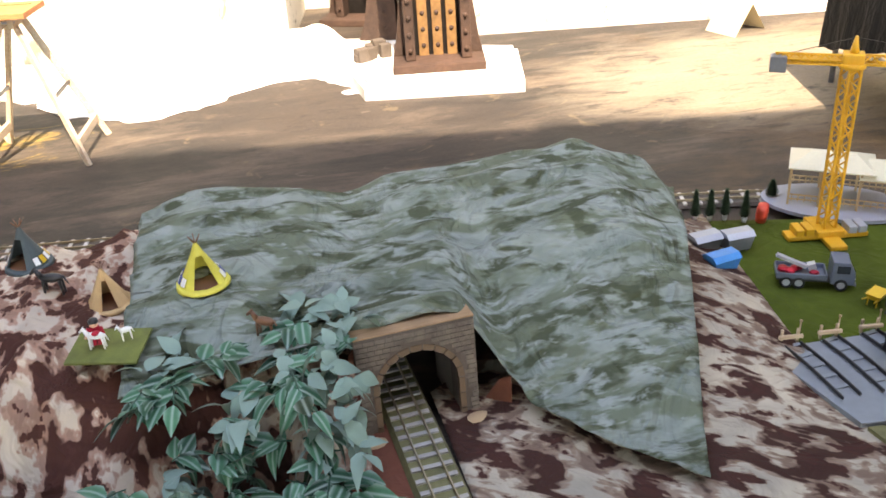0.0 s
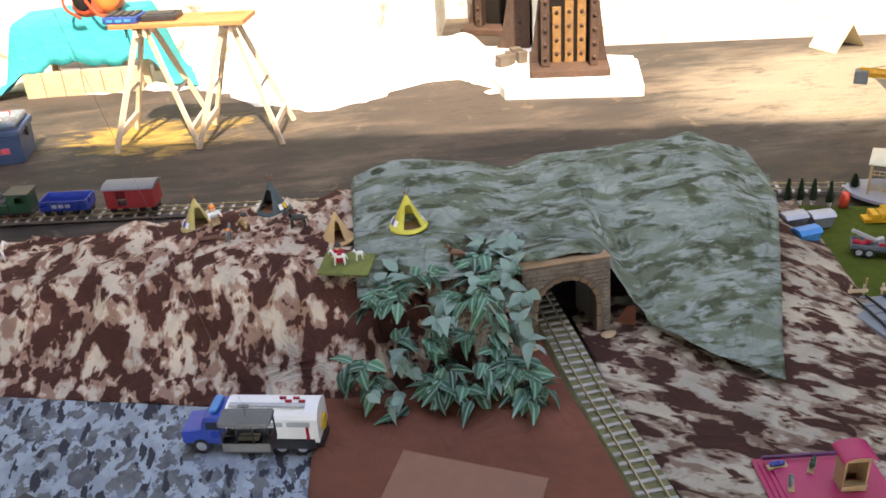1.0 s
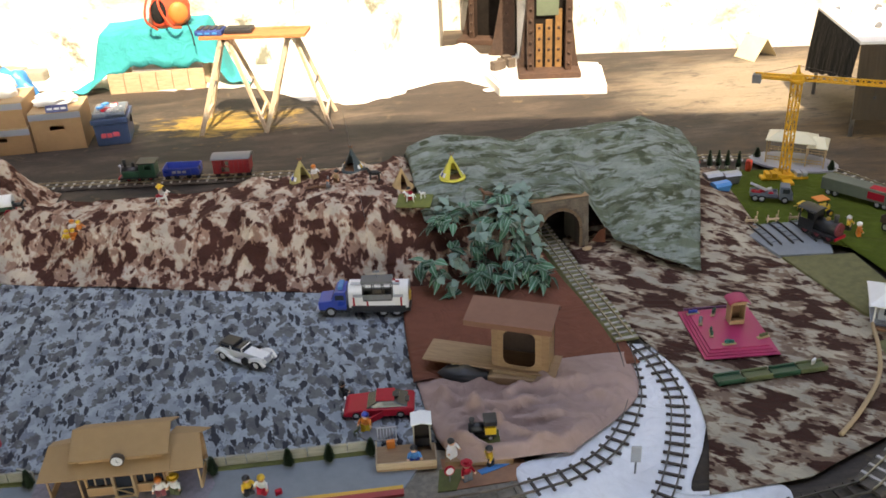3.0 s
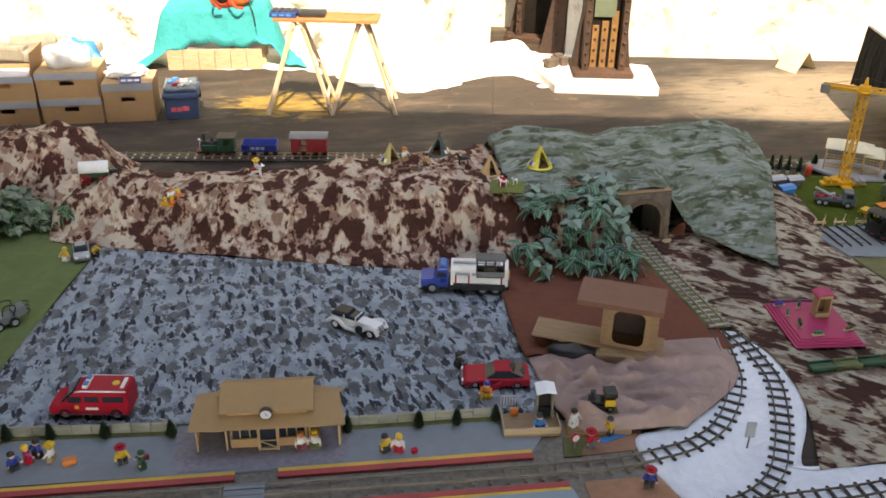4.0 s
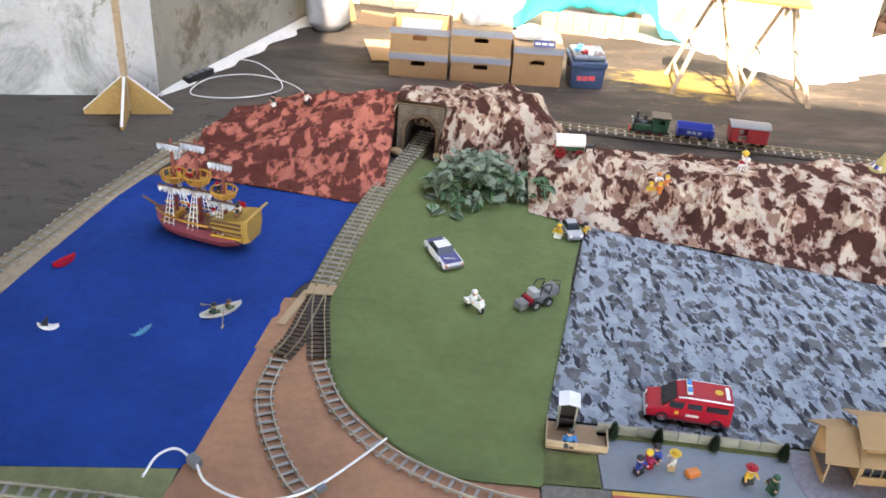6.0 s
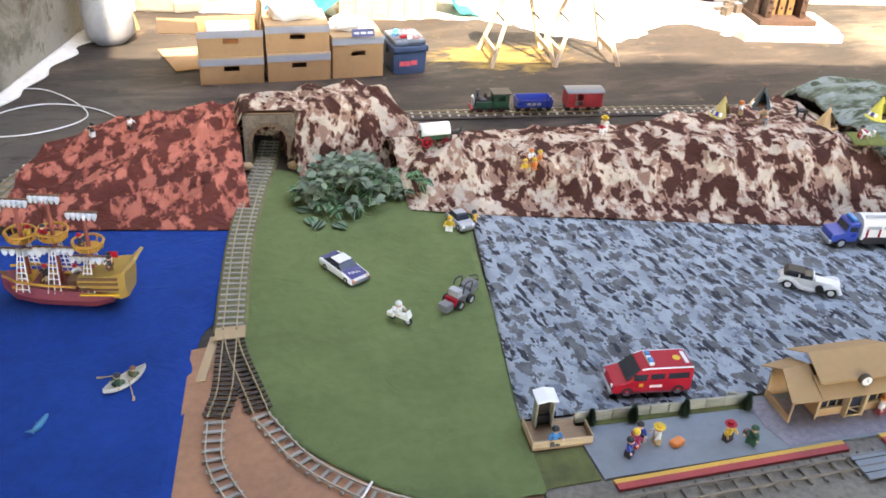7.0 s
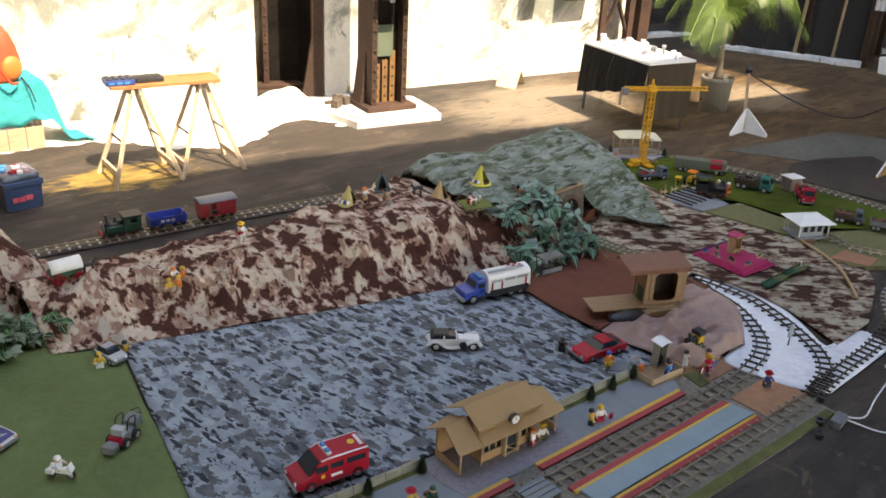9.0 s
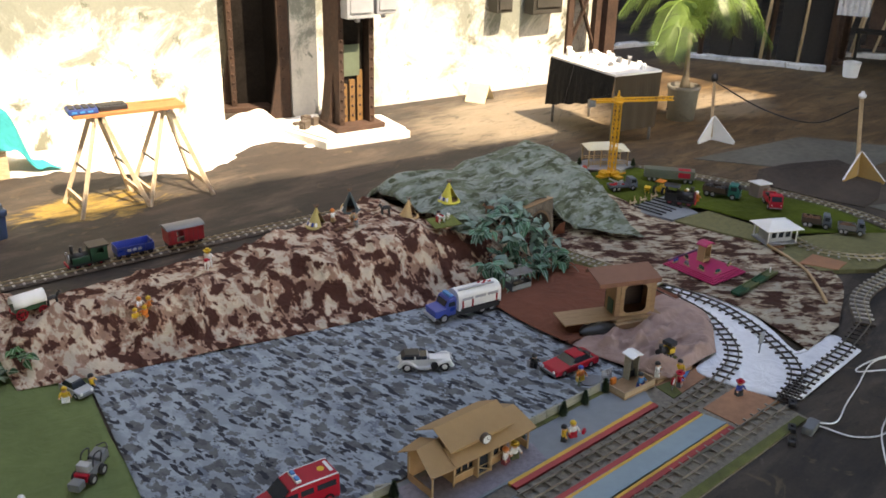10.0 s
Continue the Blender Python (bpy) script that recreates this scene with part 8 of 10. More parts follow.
# figures about the station
for x, y, rz, hair, torso, legs, hat, label in (
        (-0.823, 0.0, 40, M_BLACK_P, M_BLUE_P, M_BLACK_P, None, "toy figure in dark blue walking on the platform"),
        (-0.79, 0.03, 120, M_YELLOW_P, M_PINK_P, M_RED_P, None, "small fair-haired toy figure in pink"),
        (-0.765, 0.055, -30, M_BLACK_P, M_BLUE_P, M_BLACK_P, None, "dark-haired toy figure in blue"),
        (-0.715, 0.03, -100, M_YELLOW_P, M_WHITE_P, M_TAN_P, M_YELLOW_P, "toy figure in white with a yellow helmet"),
        (-0.492, -0.005, 20, M_RED_P, M_YELLOW_P, M_BLACK_P, M_RED_P, "toy figure with a red hat and yellow coat"),
        (-0.425, -0.035, -60, M_GREEN_P, M_GREEN_P, M_GREEN_P, None, "toy figure all in dark green"),
        (0.072, 0.0, 15, M_ORANGE_P, M_WHITE_P, M_MAROON_P, None, "seated toy figure in white and maroon at the station"),
        (0.118, 0.0, -15, M_YELLOW_P, M_WHITE_P, M_OLIVE_P, M_YELLOW_P, "toy figure in white with a yellow hat at the station"),
        (0.343, -0.04, 30, M_BLACK_P, M_YELLOW_P, M_BLACK_P, None, "toy figure in yellow jacket and black trousers"),
        (0.388, -0.045, -20, M_YELLOW_P, M_WHITE_P, M_RED_P, None, "toy figure with a red suitcase")):
    figure(x, y, 0.016, rz, hair, torso, legs, label, hat=hat)
for x, y, z, rz, hair, torso, legs, hat, label in (
        (-1.03, 0.085, 0.022, 0, M_BLACK_P, M_SKY_P, M_BLACK_P, None, "toy figure in bright blue at the kiosk railing"),
        (0.865, 0.0, 0.024, 0, M_BLACK_P, M_SKY_P, M_BLUE_P, None, "toy figure in blue on the kiosk terrace"),
        (0.985, 0.005, 0.030, 30, M_BLACK_P, M_WHITE_P, M_WHITE_P, None, "small toy figure in white on the board shelf"),
        (1.10, -0.03, 0.013, -60, M_BLACK_P, M_YELLOW_P, M_BLACK_P, None, "toy figure in yellow beside the board shelf"),
        (1.02, -0.085, 0.0097, 20, M_RED_P, M_RED_P, M_GREY_P, M_RED_P, "toy figure in red with a red cap"),
        (1.155, -0.285, 0.0097, -20, M_RED_P, M_BLUE_P, M_BLACK_P, M_RED_P, "toy railwayman with a red helmet between the tracks")):
    figure(x, y, z, rz, hair, torso, legs, label, hat=hat)
bm = bmesh.new()
box(bm, 0.045, 0.03, 0.02, 0, 0, 0, 0.008)
solo("toy_barrow", bm, M_ORANGE_P, pose(-0.657, 0.008, 0.016, 0, 0, 20), "orange toy barrow on the platform", "toy barrow")
bm = bmesh.new()
box(bm, 0.022, 0.012, 0.018, 0, 0, 0, 0.003)
rod(bm, (-0.006, 0, 0.021), (0.006, 0, 0.021), 0.0015, n=6)
solo("toy_suitcase", bm, M_RED_P, pose(0.437, -0.060, 0.016, 0, 0, 20), "red toy suitcase on the platform", "toy suitcase")
bm = bmesh.new()
box(bm, 0.02, 0.012, 0.02, 0, 0, 0, 0.003)
solo("toy_suitcase", bm, M_MAROON_P, pose(-0.420, 0.003, 0.016, 0, 0, 10), "maroon toy suitcase on the platform", "toy suitcase")
sg = thing("round_sign", pose(0.966, -0.089, 0.012, 0, 0, 15), "small round white sign with a red ring", "sign")
bm = bmesh.new()
rod(bm, (0, 0, 0), (0, 0, 0.03), 0.002, n=6)
part("post", bm, M_GREY_P, sg)
bm = bmesh.new()
rod(bm, (0, -0.003, 0.042), (0, 0.003, 0.042), 0.017, n=20)
part("ring", bm, M_RED_P, sg)
bm = bmesh.new()
rod(bm, (0, -0.0045, 0.042), (0, 0.0, 0.042), 0.0125, n=20)
part("disc", bm, M_PAPER, sg)
sp = thing("signal_board", pose(1.537, -0.153, 0.013, 0, 0, -10), "grey upright signal board on a thin post", "signal")
bm = bmesh.new()
rod(bm, (0, 0, 0), (0, 0, 0.05), 0.003, n=8)
part("post", bm, M_GREY_P, sp)
bm = bmesh.new()
box(bm, 0.032, 0.006, 0.062, 0, 0, 0.045, 0.003)
part("board", bm, M_SILVER_P, sp)
for x, y in ((1.245, -0.475), (1.10, -0.555), (1.02, -0.60)):
    bm = bmesh.new()
    box(bm, 0.045, 0.03, 0.022, 0, 0, 0, 0.005)
    rod(bm, (0, 0, 0.022), (0, 0, 0.03), 0.008, n=10)
    solo("switch_motor", bm, M_BLACK_P, pose(x, y, 0.014 if y > -0.5 else 0.0, 0, 0, 30), "small black switch motor beside the track", "switch motor")

# little engine on a green stand
es = thing("engine_stand", pose(1.090, 0.042, 0.031, 0, 0, -4), "white block with a green top carrying a little engine", "stand")
bm = bmesh.new()
box(bm, 0.115, 0.075, 0.024, 0, 0, 0, 0.002)
part("block", bm, M_WHITE_P, es)
bm = bmesh.new()
box(bm, 0.113, 0.073, 0.004, 0, 0, 0.0235)
part("turf", bm, M_GRASSBOARD, es, "mossy green top")
en = thing("little_engine", pose(1.090, 0.047, 0.0585, 0, 0, 176) @ Matrix.Scale(1.22, 4), "little black and yellow toy engine on a green stand", "toy engine")
bm = bmesh.new()
box(bm, 0.075, 0.03, 0.010, 0, 0, 0.008, 0.002)
part("frame", bm, M_BLACK_P, en)
bm = bmesh.new()
rod(bm, (-0.005, 0, 0.032), (0.036, 0, 0.032), 0.014, n=14)
part("boiler", bm, M_BLACK_P, en)
bm = bmesh.new()
rod(bm, (0.026, 0, 0.042), (0.026, 0, 0.062), 0.005, 0.008, 10)
part("chimney", bm, M_BLACK_P, en)
bm = bmesh.new()
box(bm, 0.030, 0.034, 0.022, -0.022, 0, 0.018, 0.002)
part("cab", bm, M_YELLOW_P, en)
bm = bmesh.new()
box(bm, 0.036, 0.040, 0.016, -0.022, 0, 0.048, 0.003)
part("roof", bm, M_BLACK_P, en)
for x in (-0.022, 0.02):
    for s in (-1, 1):
        wheel(en, x, s * 0.016, 0.008, 0.004)

# brown loading shed
M_SHED_FRONT = wood("tan card board", (0.32, 0.195, 0.105), (0.26, 0.15, 0.078))
# shade inside the shed put into its back wall's colour
M_SHED_BACK = plain("card darkened for the shaded inside", (0.06, 0.035, 0.025), 0.85, 0, 0.3, 20, 0.1)
ld = thing("loading_shed", pose(1.193, 0.448, 0.03, 0, 0, -24.5), "brown card shed on a raised wooden platform", "toy shed")
bm = bmesh.new()
box(bm, 0.49, 0.135, 0.006, 0, 0, 0.048, 0.001)
part("platform", bm, M_MDF, ld)
bm = bmesh.new()
loft(bm, [[(0.02, -0.068, z), (x1, -0.068, z), (x1, 0.058, z), (0.02, 0.058, z)] for z, x1 in ((0.0, 0.205), (0.0475, 0.175))])
part("footing", bm, M_CARD_PALE, ld, "pale card footing")
bm = bmesh.new()
bar(bm, (-0.14, -0.06, 0.046), (0.06, -0.075, 0.004), 0.005, 0.005)
part("strut", bm, M_CARD_PALE, ld)


def rounded(x0, x1, z0, z1, r, n=6):
    """Outline of an opening with rounded corners."""
    out = []
    for cx, cz, a0 in ((x1 - r, z1 - r, 0), (x0 + r, z1 - r, 90), (x0 + r, z0 + r, 180), (x1 - r, z0 + r, 270)):
        out += [(cx + r * math.cos(radians(a0 + 90 * k / n)), cz + r * math.sin(radians(a0 + 90 * k / n))) for k in range(n + 1)]
    return out


def holed_front(x0, x1, z0, z1, hole, y0, y1):
    """A board from x0 to x1 with one rounded opening cut through it."""
    bm = bmesh.new()
    cx, cz = (hole[0] + hole[1]) / 2, (hole[2] + hole[3]) / 2
    inner = rounded(*hole)
    outer = []
    for x, z in inner:
        dx, dz = x - cx, z - cz
        k = min((x1 - cx) / dx if dx > 1e-9 else ((x0 - cx) / dx if dx < -1e-9 else 1e9), (z1 - cz) / dz if dz > 1e-9 else ((z0 - cz) / dz if dz < -1e-9 else 1e9))
        outer.append((cx + dx * k, cz + dz * k))
    rows = [[bm.verts.new((x, y, z)) for x, z in ring] for y, ring in ((y0, outer), (y0, inner), (y1, inner), (y1, outer))]
    n = len(inner)
    for a, b in ((0, 1), (1, 2), (2, 3), (3, 0)):
        for k in range(n):
            bm.faces.new((rows[a][k], rows[a][(k + 1) % n], rows[b][(k + 1) % n], rows[b][k]))
    bmesh.ops.remove_doubles(bm, verts=bm.verts[:], dist=1e-6)
    bmesh.ops.recalc_face_normals(bm, faces=bm.faces[:])
    return bm


part("front_wall", holed_front(0.012, 0.218, 0.0545, 0.235, (0.052, 0.172, 0.068, 0.212, 0.026), -0.048, -0.042), M_SHED_FRONT, ld, "pale brown card front with a rounded opening")
part("door_frame", holed_front(0.034, 0.190, 0.056, 0.228, (0.054, 0.170, 0.070, 0.210, 0.026), -0.052, -0.0485), M_MDF, ld, "rounded door surround")
for nm, sx, sy, x, y in (("side_wall", 0.006, 0.10, 0.018, 0.008), ("side_wall", 0.006, 0.10, 0.212, 0.008), ("back_wall", 0.20, 0.006, 0.115, 0.06)):
    bm = bmesh.new()
    box(bm, sx, sy, 0.182, x, y, 0.0545)
    part(nm, bm, M_MDF if nm == "side_wall" else M_SHED_BACK, ld)
bm = bmesh.new()
box(bm, 0.004, 0.05, 0.07, 0.0125, 0.0, 0.06)
part("shutter", bm, M_GREEN_P, ld, "dark green shutter")
bm = bmesh.new()
loft(bm, [[(x, -0.066, 0.218), (x, -0.066, 0.240), (x, 0.075, 0.262), (x, 0.095, 0.240), (x, 0.085, 0.236), (x, 0.068, 0.255), (x, -0.058, 0.236), (x, -0.058, 0.218)] for x in (-0.085, 0.230)])
part("roof", bm, plain("dark brown roof card", (0.225, 0.105, 0.065), 0.85, 0, 0.15, 8, 0.1), ld, "dark brown sloping roof")
bm = bmesh.new()
for v in ball(bm, 0, 0, 0.0, 0.10, 0.05, 0.03, n=14):
    v.co += 0.012 * Vector((nz(v.co.x, v.co.y, 1, 20), nz(v.co.y, v.co.z, 2, 20), nz(v.co.x, v.co.z, 3, 20)))
solo("dark_bag", bm, M_BLACK_P, pose(1.086, 0.411, 0.05, 0, 0, -20), "crumpled dark bag under the loading platform", "bag")
bm = bmesh.new()
box(bm, 0.24, 0.07, 0.03, 0, 0, 0, 0.004)
solo("timber_box", bm, M_CARD_PALE, pose(1.285, 0.352, 0.036, 0, 0, -20), "flat pale card box before the loading shed", "box")

# crimson terrace with a pavilion
tr = thing("pavilion_terrace", pose(2.112, 0.520, 0.028, 0, 0, -3) @ Matrix.Scale(0.93, 4), "crimson stepped terrace with a small pavilion", "toy terrace")
for k in range(4):
    bm = bmesh.new()
    q = 0.165 - 0.012 * k
    box(bm, 2 * q * 0.92, 2 * q * 1.08, 0.006, 0, 0, 0.006 * k, 0.001)
    part("step", bm, M_PINK_P, tr)
for x, y, rz, tall, mat, lab in ((-0.105, 0.125, 10, 0.016, M_BLUE_P, "tan strip with a blue potted plant"), (-0.095, 0.055, 70, 0.022, M_GREY_P, "tan strip with a grey potted plant"), (-0.08, -0.035, 75, 0.024, M_GREEN_P, "tan strip with a dark green potted plant"), (-0.035, -0.115, 5, 0.018, M_TEAL_P, "tan strip with a green potted plant"), (0.115, -0.085, 15, 0.016, M_OLIVE_P, "tan strip with a red and olive potted plant"), (-0.02, 0.115, 60, 0.022, M_GREEN_P, "tan strip with a dark potted plant")):
    bm = bmesh.new()
    box(bm, 0.055, 0.016, 0.005, 0, 0, 0, 0.001)
    tub = part("planter", bm, M_TAN_P, tr, lab)
    tub.matrix_basis = pose(x, y, 0.0245, 0, 0, rz)
    bm = bmesh.new()
    for k in range(5):
        ball(bm, -0.014 + 0.007 * k, rnd.uniform(-0.003, 0.003), 0.005 + tall * rnd.uniform(0.35, 0.6), 0.0065, 0.006, tall * rnd.uniform(0.4, 0.6), n=7)
    part("plant", bm, mat, tub)
bm = bmesh.new()
box(bm, 0.27, 0.007, 0.010, 0.0, 0.155, 0.0245, 0.001)
part("edge_strip", bm, plain("violet plastic", (0.10, 0.02, 0.10), 0.4, 0, 0.15, 30, 0.03), tr, "violet edging strip")
for a in (-1, 1):
    bm = bmesh.new()
    box(bm, 0.005, 0.05, 0.105, 0.045 + a * 0.028, 0.045, 0.0245, 0.001)
    part("pavilion_side", bm, M_TAN_P, tr, "tan kiosk side wall")
bm = bmesh.new()
box(bm, 0.051, 0.004, 0.105, 0.045, 0.068, 0.0245)
part("pavilion_back", bm, M_BROWN_P, tr, "brown kiosk back wall")
bm = bmesh.new()
box(bm, 0.051, 0.014, 0.020, 0.045, 0.027, 0.0245, 0.001)
box(bm, 0.058, 0.022, 0.004, 0.045, 0.023, 0.0445, 0.001)
part("counter", bm, M_TAN_P, tr, "tan kiosk counter")
bm = bmesh.new()
box(bm, 0.055, 0.004, 0.012, 0.045, 0.020, 0.1175, 0.001)
part("fascia", bm, M_TAN_P, tr)
bm = bmesh.new()
loft(bm, [[(0.045 + (0.044 - d) * math.cos(a), yy, 0.126 + (0.020 - d) * math.sin(a)) for d, a in [(0, math.pi * k / 12) for k in range(13)] + [(0.004, math.pi * (12 - k) / 12) for k in range(13)]] for yy in (0.006, 0.076)])
part("pavilion_roof", bm, M_PINK_P, tr, "crimson arched roof")
cb = thing("pontoon_bridge", pose(2.155, 0.240, 0.028, 0, 0, 3), "olive camouflaged toy pontoon bridge in sections", "toy bridge")
for k in range(4):
    bm = bmesh.new()
    box(bm, 0.098, 0.05, 0.012, -0.156 + 0.104 * k, 0, 0, 0.002)
    box(bm, 0.098, 0.006, 0.020, -0.156 + 0.104 * k, 0.022, 0, 0.001)
    box(bm, 0.098, 0.006, 0.020, -0.156 + 0.104 * k, -0.022, 0, 0.001)
    part("section", bm, M_OLIVE_P if k % 2 else M_GREEN_P, cb)
bm = bmesh.new()
box(bm, 0.02, 0.006, 0.02, 0, 0, 0)
part("end_flag", bm, M_WHITE_P, cb).matrix_basis = pose(0.16, 0.0, 0.02, 0, 0, 30)

# ---- the train ----
def bogie(parent, x, r=0.014):
    for dx in (-0.025, 0.025):
        for s in (-1, 1):
            wheel(parent, x + dx, s * 0.0225, r, 0.006, M_BLACK_P)


def on_back(x):
    """Place and heading of the back track at x."""
    pts = spline(BACK, 0.02)
    k = min(range(1, len(pts) - 1), key=lambda i: abs(pts[i].x - x) + (10 if pts[i].y < 2 else 0))
    d = pts[k - 1] - pts[k + 1]
    return pts[k].x, pts[k].y, 0.030, math.degrees(math.atan2(d.y, d.x))


TRAIN_X = -0.42
x, y, z, a = on_back(TRAIN_X)
lo = thing("steam_engine", pose(x, y, z, 0, 0, a), "dark green toy steam engine on the back track", "toy engine")
bm = bmesh.new()
box(bm, 0.21, 0.075, 0.012, 0, 0, 0.018, 0.002)
part("frame", bm, M_BLACK_P, lo)
bm = bmesh.new()
rod(bm, (-0.005, 0, 0.056), (0.092, 0, 0.056), 0.026, n=18)
part("boiler", bm, M_BLACK_P, lo)
bm = bmesh.new()
rod(bm, (0.092, 0, 0.056), (0.098, 0, 0.056), 0.022, n=18)
part("smokebox_door", bm, M_SILVER_P, lo, "silver smokebox door")
bm = bmesh.new()
rod(bm, (0.074, 0, 0.075), (0.074, 0, 0.125), 0.007, 0.010, 12)
part("chimney", bm, M_BLACK_P, lo)
bm = bmesh.new()
rod(bm, (0.03, 0, 0.078), (0.03, 0, 0.097), 0.011, 0.009, 12)
ball(bm, 0.03, 0, 0.097, 0.009)
part("dome", bm, M_BLACK_P, lo)
for s in (-1, 1):
    bm = wall_with_holes("w", -0.095, -0.01, 0.075, s * 0.04, [(-0.075, -0.04, 0.04, 0.066)])
    bmesh.ops.translate(bm, vec=(0, 0, 0.03), verts=bm.verts[:])
    part("cab_side", bm, M_GREEN_P, lo)
    bm = bmesh.new()
    box(bm, 0.09, 0.014, 0.034, 0.04, s * 0.032, 0.03, 0.003)
    part("side_tank", bm, M_GREEN_P, lo)
for xx in (-0.094, -0.012):
    bm = bmesh.new()
    box(bm, 0.004, 0.076, 0.075, xx, 0, 0.03)
    part("cab_end", bm, M_GREEN_P, lo)
bm = bmesh.new()
box(bm, 0.105, 0.098, 0.007, -0.053, 0, 0.106, 0.003)
part("cab_roof", bm, M_BLACK_P, lo)
for xx in (-0.06, 0.0, 0.06):
    for s in (-1, 1):
        wheel(lo, xx, s * 0.0225, 0.018, 0.006, M_RED_P)
bm = bmesh.new()
box(bm, 0.008, 0.08, 0.012, 0.108, 0, 0.018, 0.002)
part("buffer_beam", bm, M_RED_P, lo)
bm = bmesh.new()
ball(bm, 0.102, 0, 0.088, 0.007)
part("lamp", bm, M_WHITE_P, lo)

x, y, z, a = on_back(TRAIN_X + 0.245)
gw = thing("gondola_wagon", pose(x, y, z, 0, 0, a), "bright blue open toy goods wagon", "toy wagon")
bm = bmesh.new()
box(bm, 0.20, 0.05, 0.01, 0, 0, 0.02)
part("frame", bm, M_BLACK_P, gw)
bm = bmesh.new()
box(bm, 0.195, 0.088, 0.004, 0, 0, 0.03)
part("floor", bm, M_BLUE_P, gw)
for s in (-1, 1):
    bm = bmesh.new()
    loft(bm, [[(xx, s * 0.044, 0.03), (xx, s * 0.052, 0.075), (xx, s * 0.049, 0.075), (xx, s * 0.041, 0.03)] for xx in (-0.098, 0.098)])
    for k in range(6):
        box(bm, 0.005, 0.005, 0.045, -0.09 + 0.036 * k, s * 0.051, 0.03)
    part("side_wall", bm, M_BLUE_P, gw)
    bm = bmesh.new()
    box(bm, 0.004, 0.096, 0.045, s * 0.097, 0, 0.03)
    part("end_wall", bm, M_BLUE_P, gw)
    bm = bmesh.new()
    for k in range(3):
        box(bm, 0.02, 0.003, 0.014, -0.02 + 0.028 * k, s * 0.0525, 0.046)
    part("wagon_mark", bm, M_SILVER_P, gw, "pale wagon marks")
bogie(gw, -0.06)
bogie(gw, 0.06)

x, y, z, a = on_back(TRAIN_X + 0.51)
rw = thing("box_wagon", pose(x, y, z, 0, 0, a), "red closed toy goods wagon with a grey roof", "toy wagon")
bm = bmesh.new()
box(bm, 0.20, 0.05, 0.01, 0, 0, 0.02)
part("frame", bm, M_BLACK_P, rw)
M_WAGON_RED = plain("wagon red", (0.42, 0.03, 0.035), 0.45, 0, 0.15, 30, 0.05)
for s in (-1, 1):
    bm = wall_with_holes("w", -0.10, 0.10, 0.085, s * 0.047, [(0.01, 0.055, 0.008, 0.072)])
    bmesh.ops.translate(bm, vec=(0, 0, 0.03), verts=bm.verts[:])
    part("side_wall", bm, M_WAGON_RED, rw)
    bm = bmesh.new()
    box(bm, 0.004, 0.09, 0.085, s * 0.098, 0, 0.03)
    part("end_wall", bm, M_WAGON_RED, rw)
    bm = bmesh.new()
    for k in range(8):
        box(bm, 0.002, 0.003, 0.08, -0.092 + 0.026 * k, s * 0.0505, 0.032)
    part("plank_lines", bm, M_MAROON_P, rw, "dark upright battens")
bm = bmesh.new()
rings = [[(xx, 0.056 * math.cos(q), 0.112 + 0.016 * math.sin(q)) for q in (math.pi * k / 8 for k in range(9))] for xx in (-0.108, 0.108)]
loft(bm, rings)
part("roof", bm, M_GREY_P, rw, "grey curved roof")
bogie(rw, -0.06)
bogie(rw, 0.06)

# ---- the camp on the ridge ----
def ground(x, y):
    return max(hill_brown(x, y, 0, 0) if y < 2.4 else 0.02, hill_green(x, y, 0, 0) if (x > 1.03 and y > 1.30) else 0.0)


